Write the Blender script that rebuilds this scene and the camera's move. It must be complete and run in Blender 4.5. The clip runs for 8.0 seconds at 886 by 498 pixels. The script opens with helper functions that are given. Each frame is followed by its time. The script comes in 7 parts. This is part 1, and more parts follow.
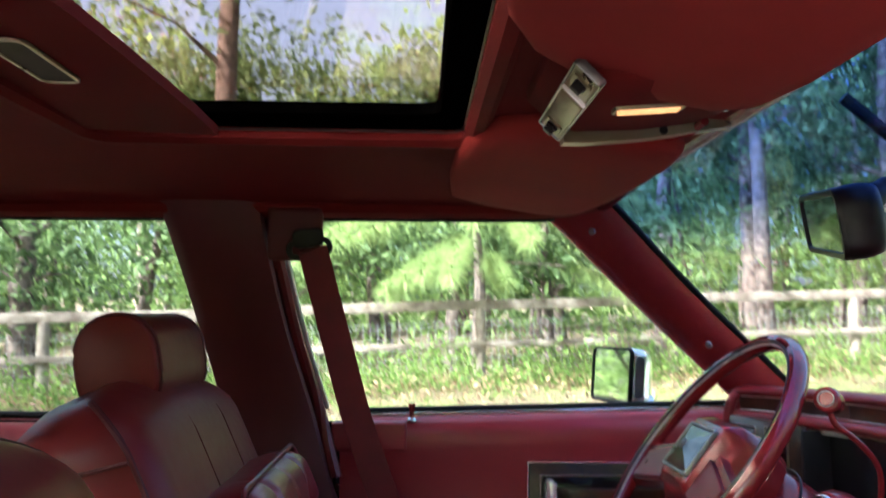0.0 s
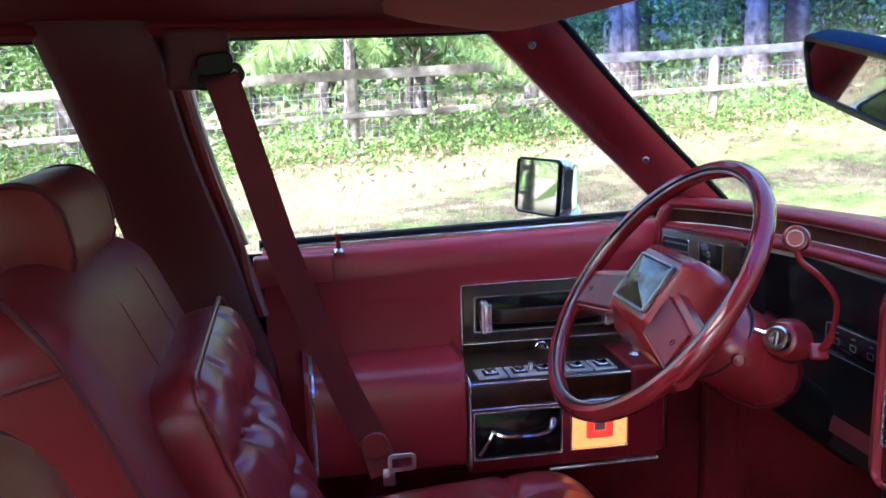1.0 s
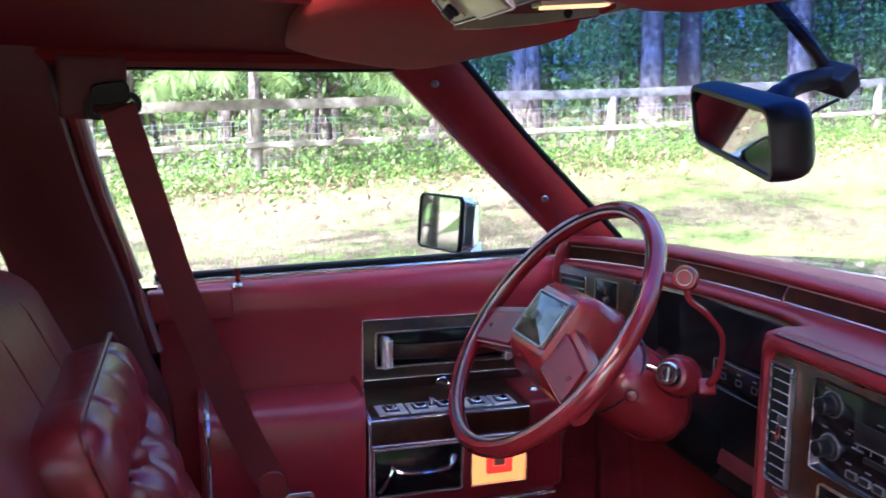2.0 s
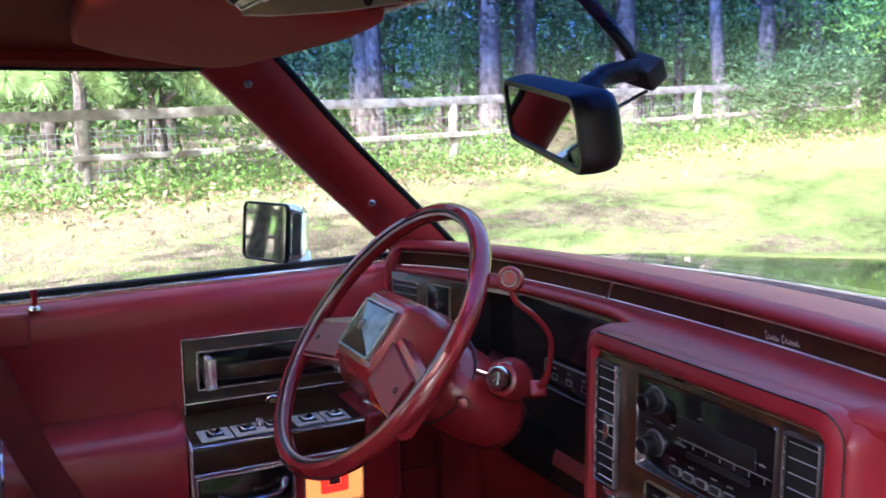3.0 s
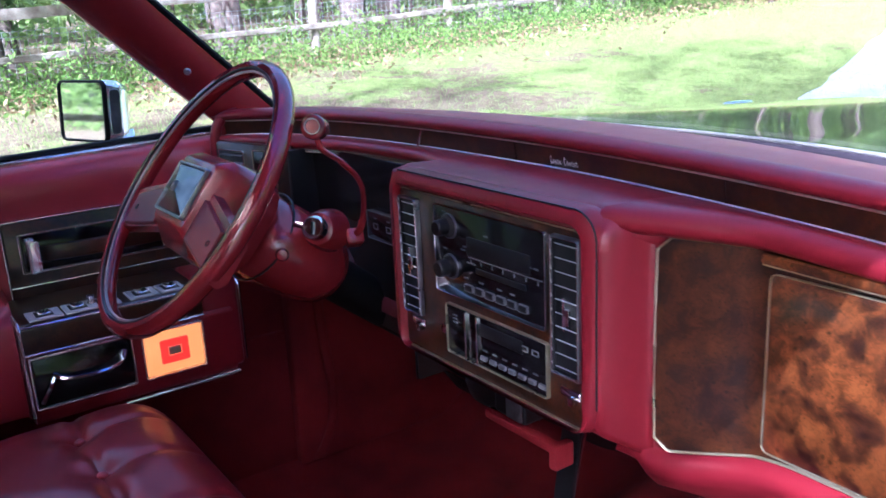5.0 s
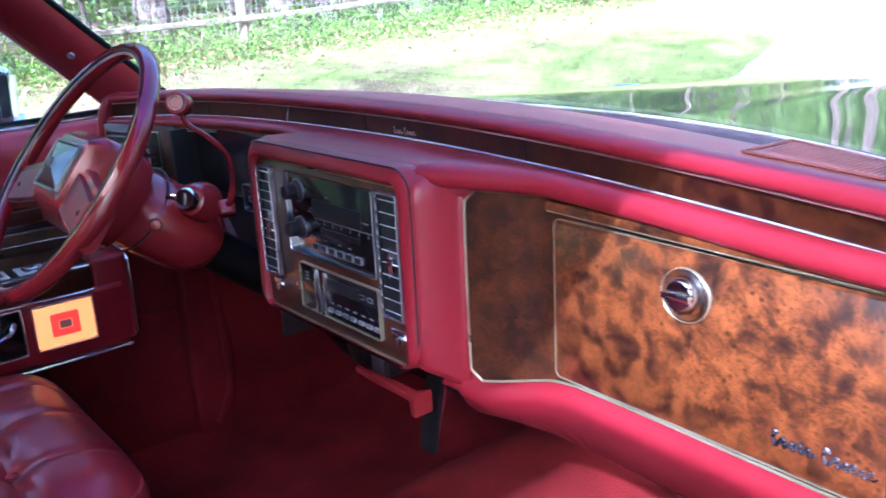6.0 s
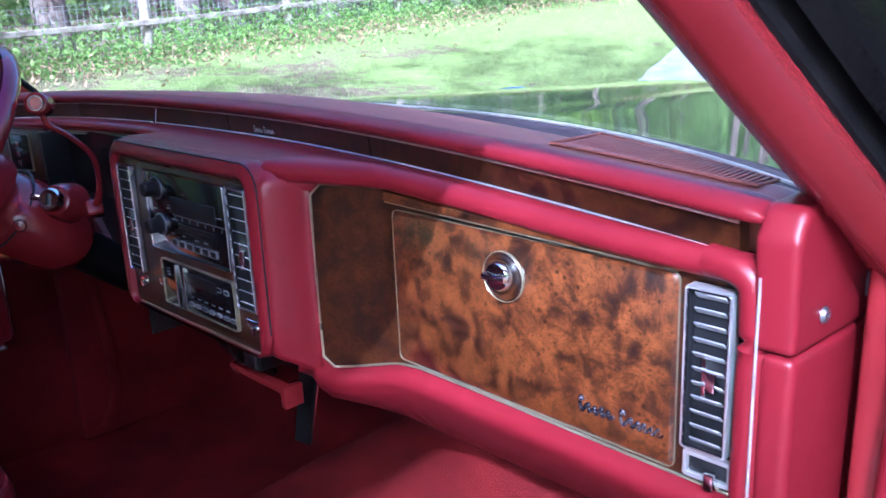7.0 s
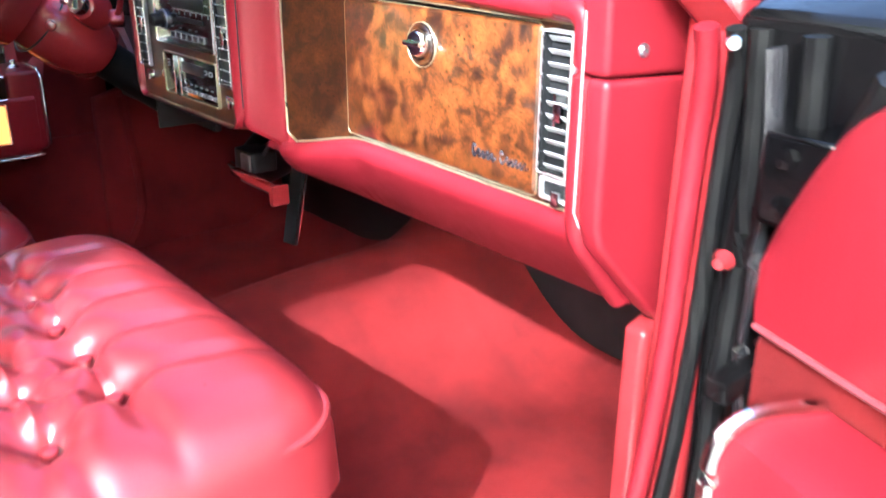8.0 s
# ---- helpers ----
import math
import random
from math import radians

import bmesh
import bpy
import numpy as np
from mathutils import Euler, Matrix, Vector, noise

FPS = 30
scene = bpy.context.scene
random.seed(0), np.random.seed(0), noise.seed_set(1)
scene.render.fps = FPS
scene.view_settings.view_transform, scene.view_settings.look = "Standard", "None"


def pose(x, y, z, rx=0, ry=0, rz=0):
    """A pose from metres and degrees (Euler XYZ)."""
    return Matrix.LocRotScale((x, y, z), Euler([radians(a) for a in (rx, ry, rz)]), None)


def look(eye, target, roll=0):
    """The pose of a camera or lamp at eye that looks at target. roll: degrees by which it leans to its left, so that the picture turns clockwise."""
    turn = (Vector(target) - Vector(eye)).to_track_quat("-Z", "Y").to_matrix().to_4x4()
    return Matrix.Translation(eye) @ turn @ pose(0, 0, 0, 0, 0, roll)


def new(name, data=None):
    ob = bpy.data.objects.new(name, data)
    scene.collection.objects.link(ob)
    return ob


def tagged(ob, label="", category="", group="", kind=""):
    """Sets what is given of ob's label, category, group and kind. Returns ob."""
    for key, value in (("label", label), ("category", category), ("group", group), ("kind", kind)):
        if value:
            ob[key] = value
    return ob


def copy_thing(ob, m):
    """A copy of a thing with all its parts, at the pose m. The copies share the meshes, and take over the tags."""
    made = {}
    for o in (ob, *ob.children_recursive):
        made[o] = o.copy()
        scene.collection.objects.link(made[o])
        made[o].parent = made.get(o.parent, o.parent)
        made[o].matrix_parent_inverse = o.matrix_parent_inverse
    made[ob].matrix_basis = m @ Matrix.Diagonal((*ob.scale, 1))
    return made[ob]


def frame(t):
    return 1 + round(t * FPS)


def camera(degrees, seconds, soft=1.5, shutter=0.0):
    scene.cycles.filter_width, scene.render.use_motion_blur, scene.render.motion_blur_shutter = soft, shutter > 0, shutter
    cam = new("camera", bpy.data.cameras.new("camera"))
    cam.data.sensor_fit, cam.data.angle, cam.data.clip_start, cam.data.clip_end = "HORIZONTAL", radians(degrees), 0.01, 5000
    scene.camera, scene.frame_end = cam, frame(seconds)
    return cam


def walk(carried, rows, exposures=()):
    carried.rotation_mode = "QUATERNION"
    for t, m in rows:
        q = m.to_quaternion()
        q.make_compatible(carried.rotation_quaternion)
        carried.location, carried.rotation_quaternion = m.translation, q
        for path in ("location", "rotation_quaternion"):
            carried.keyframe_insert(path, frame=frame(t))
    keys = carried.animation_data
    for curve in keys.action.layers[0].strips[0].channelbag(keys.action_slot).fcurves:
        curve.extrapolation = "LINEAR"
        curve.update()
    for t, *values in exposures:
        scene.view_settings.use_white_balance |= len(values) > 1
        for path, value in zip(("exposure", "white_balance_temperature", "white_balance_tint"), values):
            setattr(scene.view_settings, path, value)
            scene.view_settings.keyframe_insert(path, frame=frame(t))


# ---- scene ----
cam = camera(54.3, 8.0, shutter=0.3)
PATH = [
    (0, (0.008, 0.014, 1.132), (0.057, 2.007, 1.289), 0.5),
    (0.5, (-0.069, 0.082, 1.222), (0.189, 2.047, 0.959), -1.1),
    (1, (-0.082, 0.142, 1.229), (0.258, 2.075, 0.843), -1.4),
    (1.2, (-0.085, 0.138, 1.252), (0.285, 2.066, 0.871), -1.2),
    (2.3, (-0.068, 0.142, 1.227), (0.591, 2.01, 0.952), 0.4),
    (2.5, (-0.054, 0.159, 1.224), (0.678, 2.003, 0.969), 0.2),
    (3, (-0.024, 0.18, 1.223), (0.858, 1.951, 0.928), -0.4),
    (3.5, (-0.02, 0.175, 1.222), (0.95, 1.879, 0.829), -0.6),
    (4, (-0.006, 0.161, 1.207), (1.004, 1.818, 0.723), -1.6),
    (4.5, (0.002, 0.131, 1.2), (1.061, 1.746, 0.681), -2.2),
    (4.7, (0.013, 0.124, 1.185), (1.085, 1.728, 0.657), -2.5),
    (6, (0.052, -0.047, 1.152), (1.246, 1.457, 0.592), -3.0),
    (6.5, (0.065, -0.1, 1.145), (1.352, 1.321, 0.576), -2.8),
    (7, (0.074, -0.133, 1.147), (1.411, 1.246, 0.59), -2.5),
    (7.5, (0.084, -0.199, 1.08), (1.377, 1.203, 0.481), 0.1),
    (7.8, (0.081, -0.271, 1.04), (1.309, 1.152, 0.355), 0.3),
    (8, (0.047, -0.365, 1.037), (1.242, 1.067, 0.315), 0.4),
]
EXPOSURES = [(0, 3.25, 5450, 10), (1, 3.56, 4900, 20), (2.5, 3.52, 5000, 21), (3.5, 3.02, 5250, 18), (4, 2.88, 4900, 19), (4.5, 2.9, 4750, 25), (6, 3.5, 4500, 20), (6.5, 3.02, 4450, 20), (7, 2.88, 4350, 19), (7.5, 2.65, 4350, 8), (7.75, 3.45, 5100, 9), (8, 4.32, 5250, 2)]
walk(cam, [(t, look(eye, target, roll)) for t, eye, target, roll in PATH], EXPOSURES)

# ---- light ----
SUN = Vector((-1.75, -1.0, 1.45)).normalized()
world = bpy.data.worlds.new("sky")
scene.world = world
world.use_nodes = True
wn = world.node_tree.nodes
sky = wn.new("ShaderNodeTexSky")
sky.sky_type, sky.sun_disc = "NISHITA", False
sky.air_density, sky.dust_density, sky.ozone_density = 0.7, 7.0, 0.3
sky.sun_elevation = math.asin(SUN.z)
sky.sun_rotation = math.atan2(SUN.x, SUN.y)
wn["Background"].inputs["Strength"].default_value = 0.115
world.node_tree.links.new(sky.outputs[0], wn["Background"].inputs["Color"])
lamp = bpy.data.lights.new("sun", "SUN")
lamp.energy, lamp.angle, lamp.color = 3.4, radians(0.9), (1.0, 0.95, 0.87)
new("sun", lamp).matrix_world = look(SUN * 60, (0, 0, 0))

import functools

# ---- materials ----
def shader(name, base, rough=0.5, metal=0.0, coat=0.0, spec=0.5):
    m = bpy.data.materials.new(name)
    m.use_nodes = True
    p = m.node_tree.nodes["Principled BSDF"]
    p.inputs["Base Color"].default_value = (*base, 1)
    p.inputs["Roughness"].default_value = rough
    p.inputs["Metallic"].default_value = metal
    p.inputs["Coat Weight"].default_value = coat
    p.inputs["Coat Roughness"].default_value = 0.06
    p.inputs["Specular IOR Level"].default_value = spec
    return m, m.node_tree, p


def coords(nt, scale=(1, 1, 1)):
    c = nt.nodes.new("ShaderNodeTexCoord")
    mp = nt.nodes.new("ShaderNodeMapping")
    mp.inputs["Scale"].default_value = scale
    nt.links.new(c.outputs["Object"], mp.inputs["Vector"])
    return mp.outputs["Vector"]


def noise_tex(nt, vec, scale, detail=4.0, rough=0.55, distort=0.0):
    n = nt.nodes.new("ShaderNodeTexNoise")
    n.inputs["Scale"].default_value, n.inputs["Detail"].default_value = scale, detail
    n.inputs["Roughness"].default_value, n.inputs["Distortion"].default_value = rough, distort
    nt.links.new(vec, n.inputs["Vector"])
    return n


def voronoi(nt, vec, scale, feature="F1"):
    n = nt.nodes.new("ShaderNodeTexVoronoi")
    n.inputs["Scale"].default_value, n.feature = scale, feature
    nt.links.new(vec, n.inputs["Vector"])
    return n


def ramp(nt, fac, stops):
    r = nt.nodes.new("ShaderNodeValToRGB")
    e = r.color_ramp.elements
    while len(e) < len(stops):
        e.new(0.5)
    for el, (pos, col) in zip(e, stops):
        el.position, el.color = pos, (*col, 1)
    nt.links.new(fac, r.inputs["Fac"])
    return r.outputs["Color"]


def mixed(nt, fac, a, b, blend="MIX"):
    n = nt.nodes.new("ShaderNodeMix")
    n.data_type, n.blend_type = "RGBA", blend
    for sock, v in ((n.inputs[0], fac), (n.inputs[6], a), (n.inputs[7], b)):
        if isinstance(v, (int, float)):
            sock.default_value = v
        elif isinstance(v, tuple):
            sock.default_value = (*v, 1)
        else:
            nt.links.new(v, sock)
    return n.outputs[2]


def bumped(nt, p, height, strength=0.3, dist=0.001):
    b = nt.nodes.new("ShaderNodeBump")
    b.inputs["Strength"].default_value, b.inputs["Distance"].default_value = strength, dist
    nt.links.new(height, b.inputs["Height"])
    nt.links.new(b.outputs["Normal"], p.inputs["Normal"])


def tones(name, dark, light, scale, rough, fine=0.0, bump=0.2, dist=0.001, metal=0.0, coat=0.0, spec=0.5, rvar=0.08, spread=(0.35, 0.65)):
    """A surface of two tones: broad mottling, fine grain and relief."""
    m, nt, p = shader(name, dark, rough, metal, coat, spec)
    v = coords(nt)
    broad = noise_tex(nt, v, scale, 5)
    nt.links.new(ramp(nt, broad.outputs["Fac"], [(spread[0], dark), (spread[1], light)]), p.inputs["Base Color"])
    grain = noise_tex(nt, v, fine or scale * 12, 6, 0.65)
    mr = nt.nodes.new("ShaderNodeMapRange")
    mr.inputs[3].default_value, mr.inputs[4].default_value = max(0.02, rough - rvar), min(1, rough + rvar)
    nt.links.new(broad.outputs["Fac"], mr.inputs[0])
    nt.links.new(mr.outputs[0], p.inputs["Roughness"])
    bumped(nt, p, grain.outputs["Fac"], bump, dist)
    return m


def hide(name, dark, light, rough, cell=420.0, spec=0.5, bump=0.25):
    """Leather or grained vinyl: pebbled cells over soft creases."""
    m, nt, p = shader(name, dark, rough, 0, 0, spec)
    v = coords(nt)
    broad = noise_tex(nt, v, 5.0, 4)
    small = noise_tex(nt, v, 60.0, 4)
    c = mixed(nt, 0.3, ramp(nt, broad.outputs["Fac"], [(0.3, dark), (0.7, light)]), ramp(nt, small.outputs["Fac"], [(0.3, dark), (0.7, light)]))
    nt.links.new(c, p.inputs["Base Color"])
    mr = nt.nodes.new("ShaderNodeMapRange")
    mr.inputs[3].default_value, mr.inputs[4].default_value = rough - 0.06, rough + 0.08
    nt.links.new(small.outputs["Fac"], mr.inputs[0])
    nt.links.new(mr.outputs[0], p.inputs["Roughness"])
    cells = voronoi(nt, v, cell)
    crease = noise_tex(nt, v, 24.0, 3, 0.5, 0.6)
    add = nt.nodes.new("ShaderNodeMath")
    add.operation = "MULTIPLY_ADD"
    add.inputs[1].default_value = 0.6
    nt.links.new(cells.outputs["Distance"], add.inputs[0])
    nt.links.new(crease.outputs["Fac"], add.inputs[2])
    bumped(nt, p, add.outputs[0], bump, 0.0012)
    return m


def burl_wood(name, depth=1.0, coat=0.7):
    m, nt, p = shader(name, (0.2, 0.06, 0.015), 0.32, 0, coat)
    p.inputs["Coat Roughness"].default_value = 0.09
    v = coords(nt)
    warp = noise_tex(nt, v, 9.0, 3, 0.5)
    mx = nt.nodes.new("ShaderNodeVectorMath")
    mx.operation = "MULTIPLY_ADD"
    mx.inputs[1].default_value = (0.03, 0.03, 0.03)
    nt.links.new(warp.outputs["Color"], mx.inputs[0])
    nt.links.new(v, mx.inputs[2])
    w = mx.outputs["Vector"]
    cloud = noise_tex(nt, w, 46.0, 6, 0.60, 0.5)
    fig = noise_tex(nt, w, 110.0, 4, 0.6, 2.6)
    eyes = voronoi(nt, w, 100.0)
    specks = voronoi(nt, v, 190.0)
    where = noise_tex(nt, v, 26.0, 3, 0.5)
    base = ramp(nt, cloud.outputs["Fac"], [(0.33, (0.022, 0.008, 0.005)), (0.44, (0.085, 0.028, 0.009)), (0.53, (0.20, 0.062, 0.014)), (0.70, (0.33, 0.110, 0.024))])
    fine = ramp(nt, fig.outputs["Fac"], [(0.30, (0.30, 0.21, 0.18)), (0.56, (1, 1, 1))])
    c = mixed(nt, 0.8, base, fine, "MULTIPLY")
    knots = ramp(nt, eyes.outputs["Distance"], [(0.08, (0.10, 0.06, 0.05)), (0.27, (1, 1, 1))])
    c = mixed(nt, ramp(nt, where.outputs["Fac"], [(0.46, (0, 0, 0)), (0.54, (1, 1, 1))]), c, mixed(nt, 1.0, c, knots, "MULTIPLY"))
    pits = ramp(nt, specks.outputs["Distance"], [(0.08, (0.20, 0.13, 0.10)), (0.26, (1, 1, 1))])
    c = mixed(nt, ramp(nt, where.outputs["Fac"], [(0.46, (1, 1, 1)), (0.56, (0, 0, 0))]), c, mixed(nt, 1.0, c, pits, "MULTIPLY"))
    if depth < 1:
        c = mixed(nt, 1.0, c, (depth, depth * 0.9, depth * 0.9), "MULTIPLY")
    nt.links.new(c, p.inputs["Base Color"])
    return m


def clear_glass(name, tint=(1, 1, 1), alpha_mix=0.9, rough=0.0):
    """A thin pane: mostly clear, with a mirror gloss that grows at a slant."""
    m = bpy.data.materials.new(name)
    m.use_nodes = True
    nt = m.node_tree
    nt.nodes.remove(nt.nodes["Principled BSDF"])
    out = nt.nodes["Material Output"]
    tr = nt.nodes.new("ShaderNodeBsdfTransparent")
    tr.inputs[0].default_value = (*tint, 1)
    gl = nt.nodes.new("ShaderNodeBsdfGlossy")
    gl.inputs["Roughness"].default_value = rough
    fr = nt.nodes.new("ShaderNodeFresnel")
    fr.inputs[0].default_value = 1.45
    mu = nt.nodes.new("ShaderNodeMath")
    mu.operation = "MULTIPLY"
    mu.inputs[1].default_value = 1.0 - alpha_mix
    nt.links.new(fr.outputs[0], mu.inputs[0])
    mx = nt.nodes.new("ShaderNodeMixShader")
    nt.links.new(mu.outputs[0], mx.inputs[0])
    nt.links.new(tr.outputs[0], mx.inputs[1])
    nt.links.new(gl.outputs[0], mx.inputs[2])
    nt.links.new(mx.outputs[0], out.inputs["Surface"])
    return m


def glowing(name, colour, strength, base=(0.5, 0.2, 0.05)):
    m, nt, p = shader(name, base, 0.35)
    p.inputs["Emission Color"].default_value = (*colour, 1)
    p.inputs["Emission Strength"].default_value = strength
    return m


LEATHER = hide("red_leather", (0.150, 0.012, 0.016), (0.175, 0.014, 0.019), 0.30, 420, spec=0.6, bump=0.07)
DARKLEATHER = hide("dark_red_leather", (0.145, 0.0145, 0.0150), (0.165, 0.0165, 0.0170), 0.42, 420, spec=0.30, bump=0.02)
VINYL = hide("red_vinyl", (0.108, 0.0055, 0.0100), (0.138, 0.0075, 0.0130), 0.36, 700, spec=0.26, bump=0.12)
# the red vinyl again, lightened to stand for light on the driver's side
LITVINYL = hide("lightened_red_vinyl", (0.245, 0.019, 0.031), (0.265, 0.021, 0.034), 0.33, 600, spec=0.55, bump=0.12)
PLASTIC = hide("red_plastic", (0.150, 0.011, 0.014), (0.190, 0.016, 0.019), 0.22, 900, bump=0.05)
CLOTH = tones("red_headliner_cloth", (0.098, 0.008, 0.008), (0.130, 0.011, 0.010), 6, 0.95, 900, 0.35, 0.0008, spec=0.2)
# headliner cloth lightened for the visors: bounced light put into the colour
LITCLOTH = tones("lightened_red_cloth", (0.20, 0.020, 0.017), (0.24, 0.025, 0.021), 6, 0.9, 900, 0.3, 0.0008, spec=0.2)
CARPET = tones("red_carpet", (0.078, 0.006, 0.007), (0.140, 0.010, 0.011), 7, 0.98, 420, 0.9, 0.004, spec=0.1)
RIMRED = hide("glossy_red_rim", (0.150, 0.010, 0.014), (0.185, 0.015, 0.019), 0.13, 900, spec=0.75, bump=0.03)
WEBBING = tones("red_webbing", (0.10, 0.008, 0.013), (0.14, 0.012, 0.018), 20, 0.75, 800, 0.4, 0.0006)
PIPING = tones("red_piping", (0.11, 0.010, 0.014), (0.17, 0.018, 0.022), 20, 0.35)
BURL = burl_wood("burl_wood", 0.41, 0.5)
# darker copies of the same burl, with shade put into their colour
DIMBURL = burl_wood("dimmed_burl", 0.18, 0.12)
SHADEBURL = burl_wood("shade_darkened_burl", 0.13, 0.2)
CHROME = tones("chrome", (0.72, 0.73, 0.75), (0.82, 0.82, 0.83), 20, 0.12, 300, 0.03, 0.0005, metal=1.0, rvar=0.06)
TRIM = tones("bright_trim", (0.68, 0.70, 0.74), (0.82, 0.83, 0.86), 30, 0.16, 300, 0.03, 0.0004, metal=0.75, rvar=0.06)
SATIN = tones("satin_silver", (0.62, 0.63, 0.66), (0.78, 0.78, 0.80), 30, 0.34, 300, 0.05, 0.0005, metal=0.85, rvar=0.1)
FADED = hide("faded_red_vinyl", (0.17, 0.046, 0.034), (0.22, 0.066, 0.048), 0.50, 600, bump=0.14)
# dark for the piping; on pillar and knee panel it stands for shade
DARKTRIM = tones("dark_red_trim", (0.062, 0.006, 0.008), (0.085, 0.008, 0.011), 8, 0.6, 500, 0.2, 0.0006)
CHAMPAGNE = tones("champagne_metal", (0.22, 0.20, 0.13), (0.31, 0.285, 0.20), 14, 0.30, 300, 0.05, 0.0005, metal=0.7)
BLACK = tones("black_plastic", (0.004, 0.004, 0.005), (0.009, 0.009, 0.010), 20, 0.40, 500, 0.15, 0.0006, spec=0.22)
GLOSSBLACK = tones("black_gloss_panel", (0.003, 0.003, 0.004), (0.006, 0.006, 0.007), 20, 0.14, 500, 0.02, 0.0003, spec=0.3, rvar=0.04)
RUBBER = tones("black_rubber", (0.002, 0.002, 0.0025), (0.005, 0.005, 0.005), 30, 0.55, 400, 0.3, 0.001, spec=0.12)
COWLBLACK = tones("dull_dark_cowl", (0.045, 0.035, 0.042), (0.070, 0.055, 0.064), 30, 0.8, 400, 0.3, 0.001, spec=0.0)
PAINT = tones("dark_car_paint", (0.010, 0.008, 0.009), (0.014, 0.011, 0.012), 8, 0.05, 900, 0.01, 0.0001, coat=0.15, spec=0.35, rvar=0.02)
DOORMIRROR = shader("door_mirror_glass", (0.78, 0.80, 0.79), 0.03, 1.0)[0]
MIRROR = shader("mirror_glass", (0.32, 0.34, 0.33), 0.02, 1.0)[0]
GLASS = clear_glass("window_glass", (0.93, 0.97, 0.95), 0.7)
ROOFGLASS = clear_glass("tinted_roof_glass", (0.84, 0.73, 0.66), 0.6)
PALELINE = tones("pale_rim_line", (0.22, 0.20, 0.19), (0.34, 0.31, 0.29), 40, 0.4)
BRUSHED = tones("brushed_bright_plate", (0.42, 0.43, 0.45), (0.58, 0.58, 0.60), 40, 0.4, 300, 0.05, 0.0005, metal=0.35)
WHITEMARK = tones("pale_marking", (0.060, 0.060, 0.066), (0.11, 0.11, 0.115), 20, 0.6)
AMBER = glowing("amber_courtesy_lens", (1.0, 0.30, 0.06), 0.14, (0.8, 0.3, 0.08))
REDLENS = glowing("red_lens", (1.0, 0.03, 0.01), 0.14, (0.7, 0.03, 0.02))
WARMSLIT = glowing("warm_map_lamp", (1.0, 0.42, 0.13), 0.16, (0.9, 0.6, 0.4))
JAMB = tones("dark_jamb_paint", (0.0012, 0.0012, 0.0015), (0.003, 0.0028, 0.003), 8, 0.13, 26, 0.22, 0.006, spec=0.16)
BRIGHTJAMB = tones("glossy_jamb_paint", (0.010, 0.010, 0.012), (0.022, 0.021, 0.023), 20, 0.08, 30, 0.4, 0.006, spec=0.7)
FRAMEBLACK = tones("matt_black_frame", (0.0006, 0.0006, 0.0006), (0.0012, 0.0012, 0.0012), 20, 1.0, 300, 0.2, 0.0006, spec=0.0)
GUNMETAL = tones("dark_bright_metal", (0.16, 0.16, 0.18), (0.28, 0.28, 0.31), 30, 0.30, 300, 0.05, 0.0005, metal=0.9)
DARKMETAL = tones("dark_badge_metal", (0.03, 0.025, 0.035), (0.09, 0.08, 0.10), 60, 0.25, 300, 0.05, 0.0005, metal=0.8)
EMBLEM = tones("emblem_glass", (0.02, 0.026, 0.02), (0.15, 0.16, 0.14), 60, 0.06, 200, 0.2, 0.002, metal=0.9)

# ---- shapes ----
MID = 0.83  # the car's middle, across


def thing(name, at, label, category, group="", kind=""):
    e = new(name)
    e.empty_display_size = 0.05
    e.location = at
    return tagged(e, label, category, group, kind)


def to_mesh(name, bm, mat, sharp=38):
    bmesh.ops.recalc_face_normals(bm, faces=bm.faces)
    me = bpy.data.meshes.new(name)
    bm.to_mesh(me)
    bm.free()
    me.materials.append(mat)
    me.polygons.foreach_set("use_smooth", [True] * len(me.polygons))
    me.set_sharp_from_angle(angle=radians(sharp))
    return me


def under(ob, parent):
    """Hang ob under parent, keeping its place in the world."""
    ob.parent = parent
    node = parent
    chain = []
    while node:
        chain.append(node)
        node = node.parent
    world_m = Matrix.Identity(4)
    for node in reversed(chain):
        world_m = world_m @ node.matrix_parent_inverse @ node.matrix_basis if node.parent else node.matrix_basis.copy()
    ob.matrix_parent_inverse = world_m.inverted()
    return ob


def part(name, bm, mat, parent=None, label="", sharp=38):
    ob = new(name, to_mesh(name, bm, mat, sharp))
    if parent:
        under(ob, parent)
    if label:
        ob["label"] = label
    return ob


def placed(name, mesh, parent, m, label=""):
    """A further part on a shared mesh."""
    ob = new(name, mesh)
    ob.matrix_basis = m
    if parent:
        under(ob, parent)
    if label:
        ob["label"] = label
    return ob


def whole(name, bm, mat, label, category, group="", kind="", sharp=38):
    return tagged(part(name, bm, mat, sharp=sharp), label, category, group, kind)


def join(*bms):
    """Join bmeshes into the first."""
    a = bms[0]
    for b in bms[1:]:
        me = bpy.data.meshes.new("tmp")
        b.to_mesh(me)
        b.free()
        a.from_mesh(me)
        bpy.data.meshes.remove(me)
    return a


def moved(bm, m):
    bmesh.ops.transform(bm, matrix=m, verts=bm.verts)
    return bm


def soften(bm, r, seg=2, angle=25):
    es = [e for e in bm.edges if len(e.link_faces) == 2 and e.calc_face_angle(0) > radians(angle)]
    if r > 0 and es:
        bmesh.ops.bevel(bm, geom=es, offset=r, segments=seg, profile=0.6, affect="EDGES", clamp_overlap=True)
    return bm


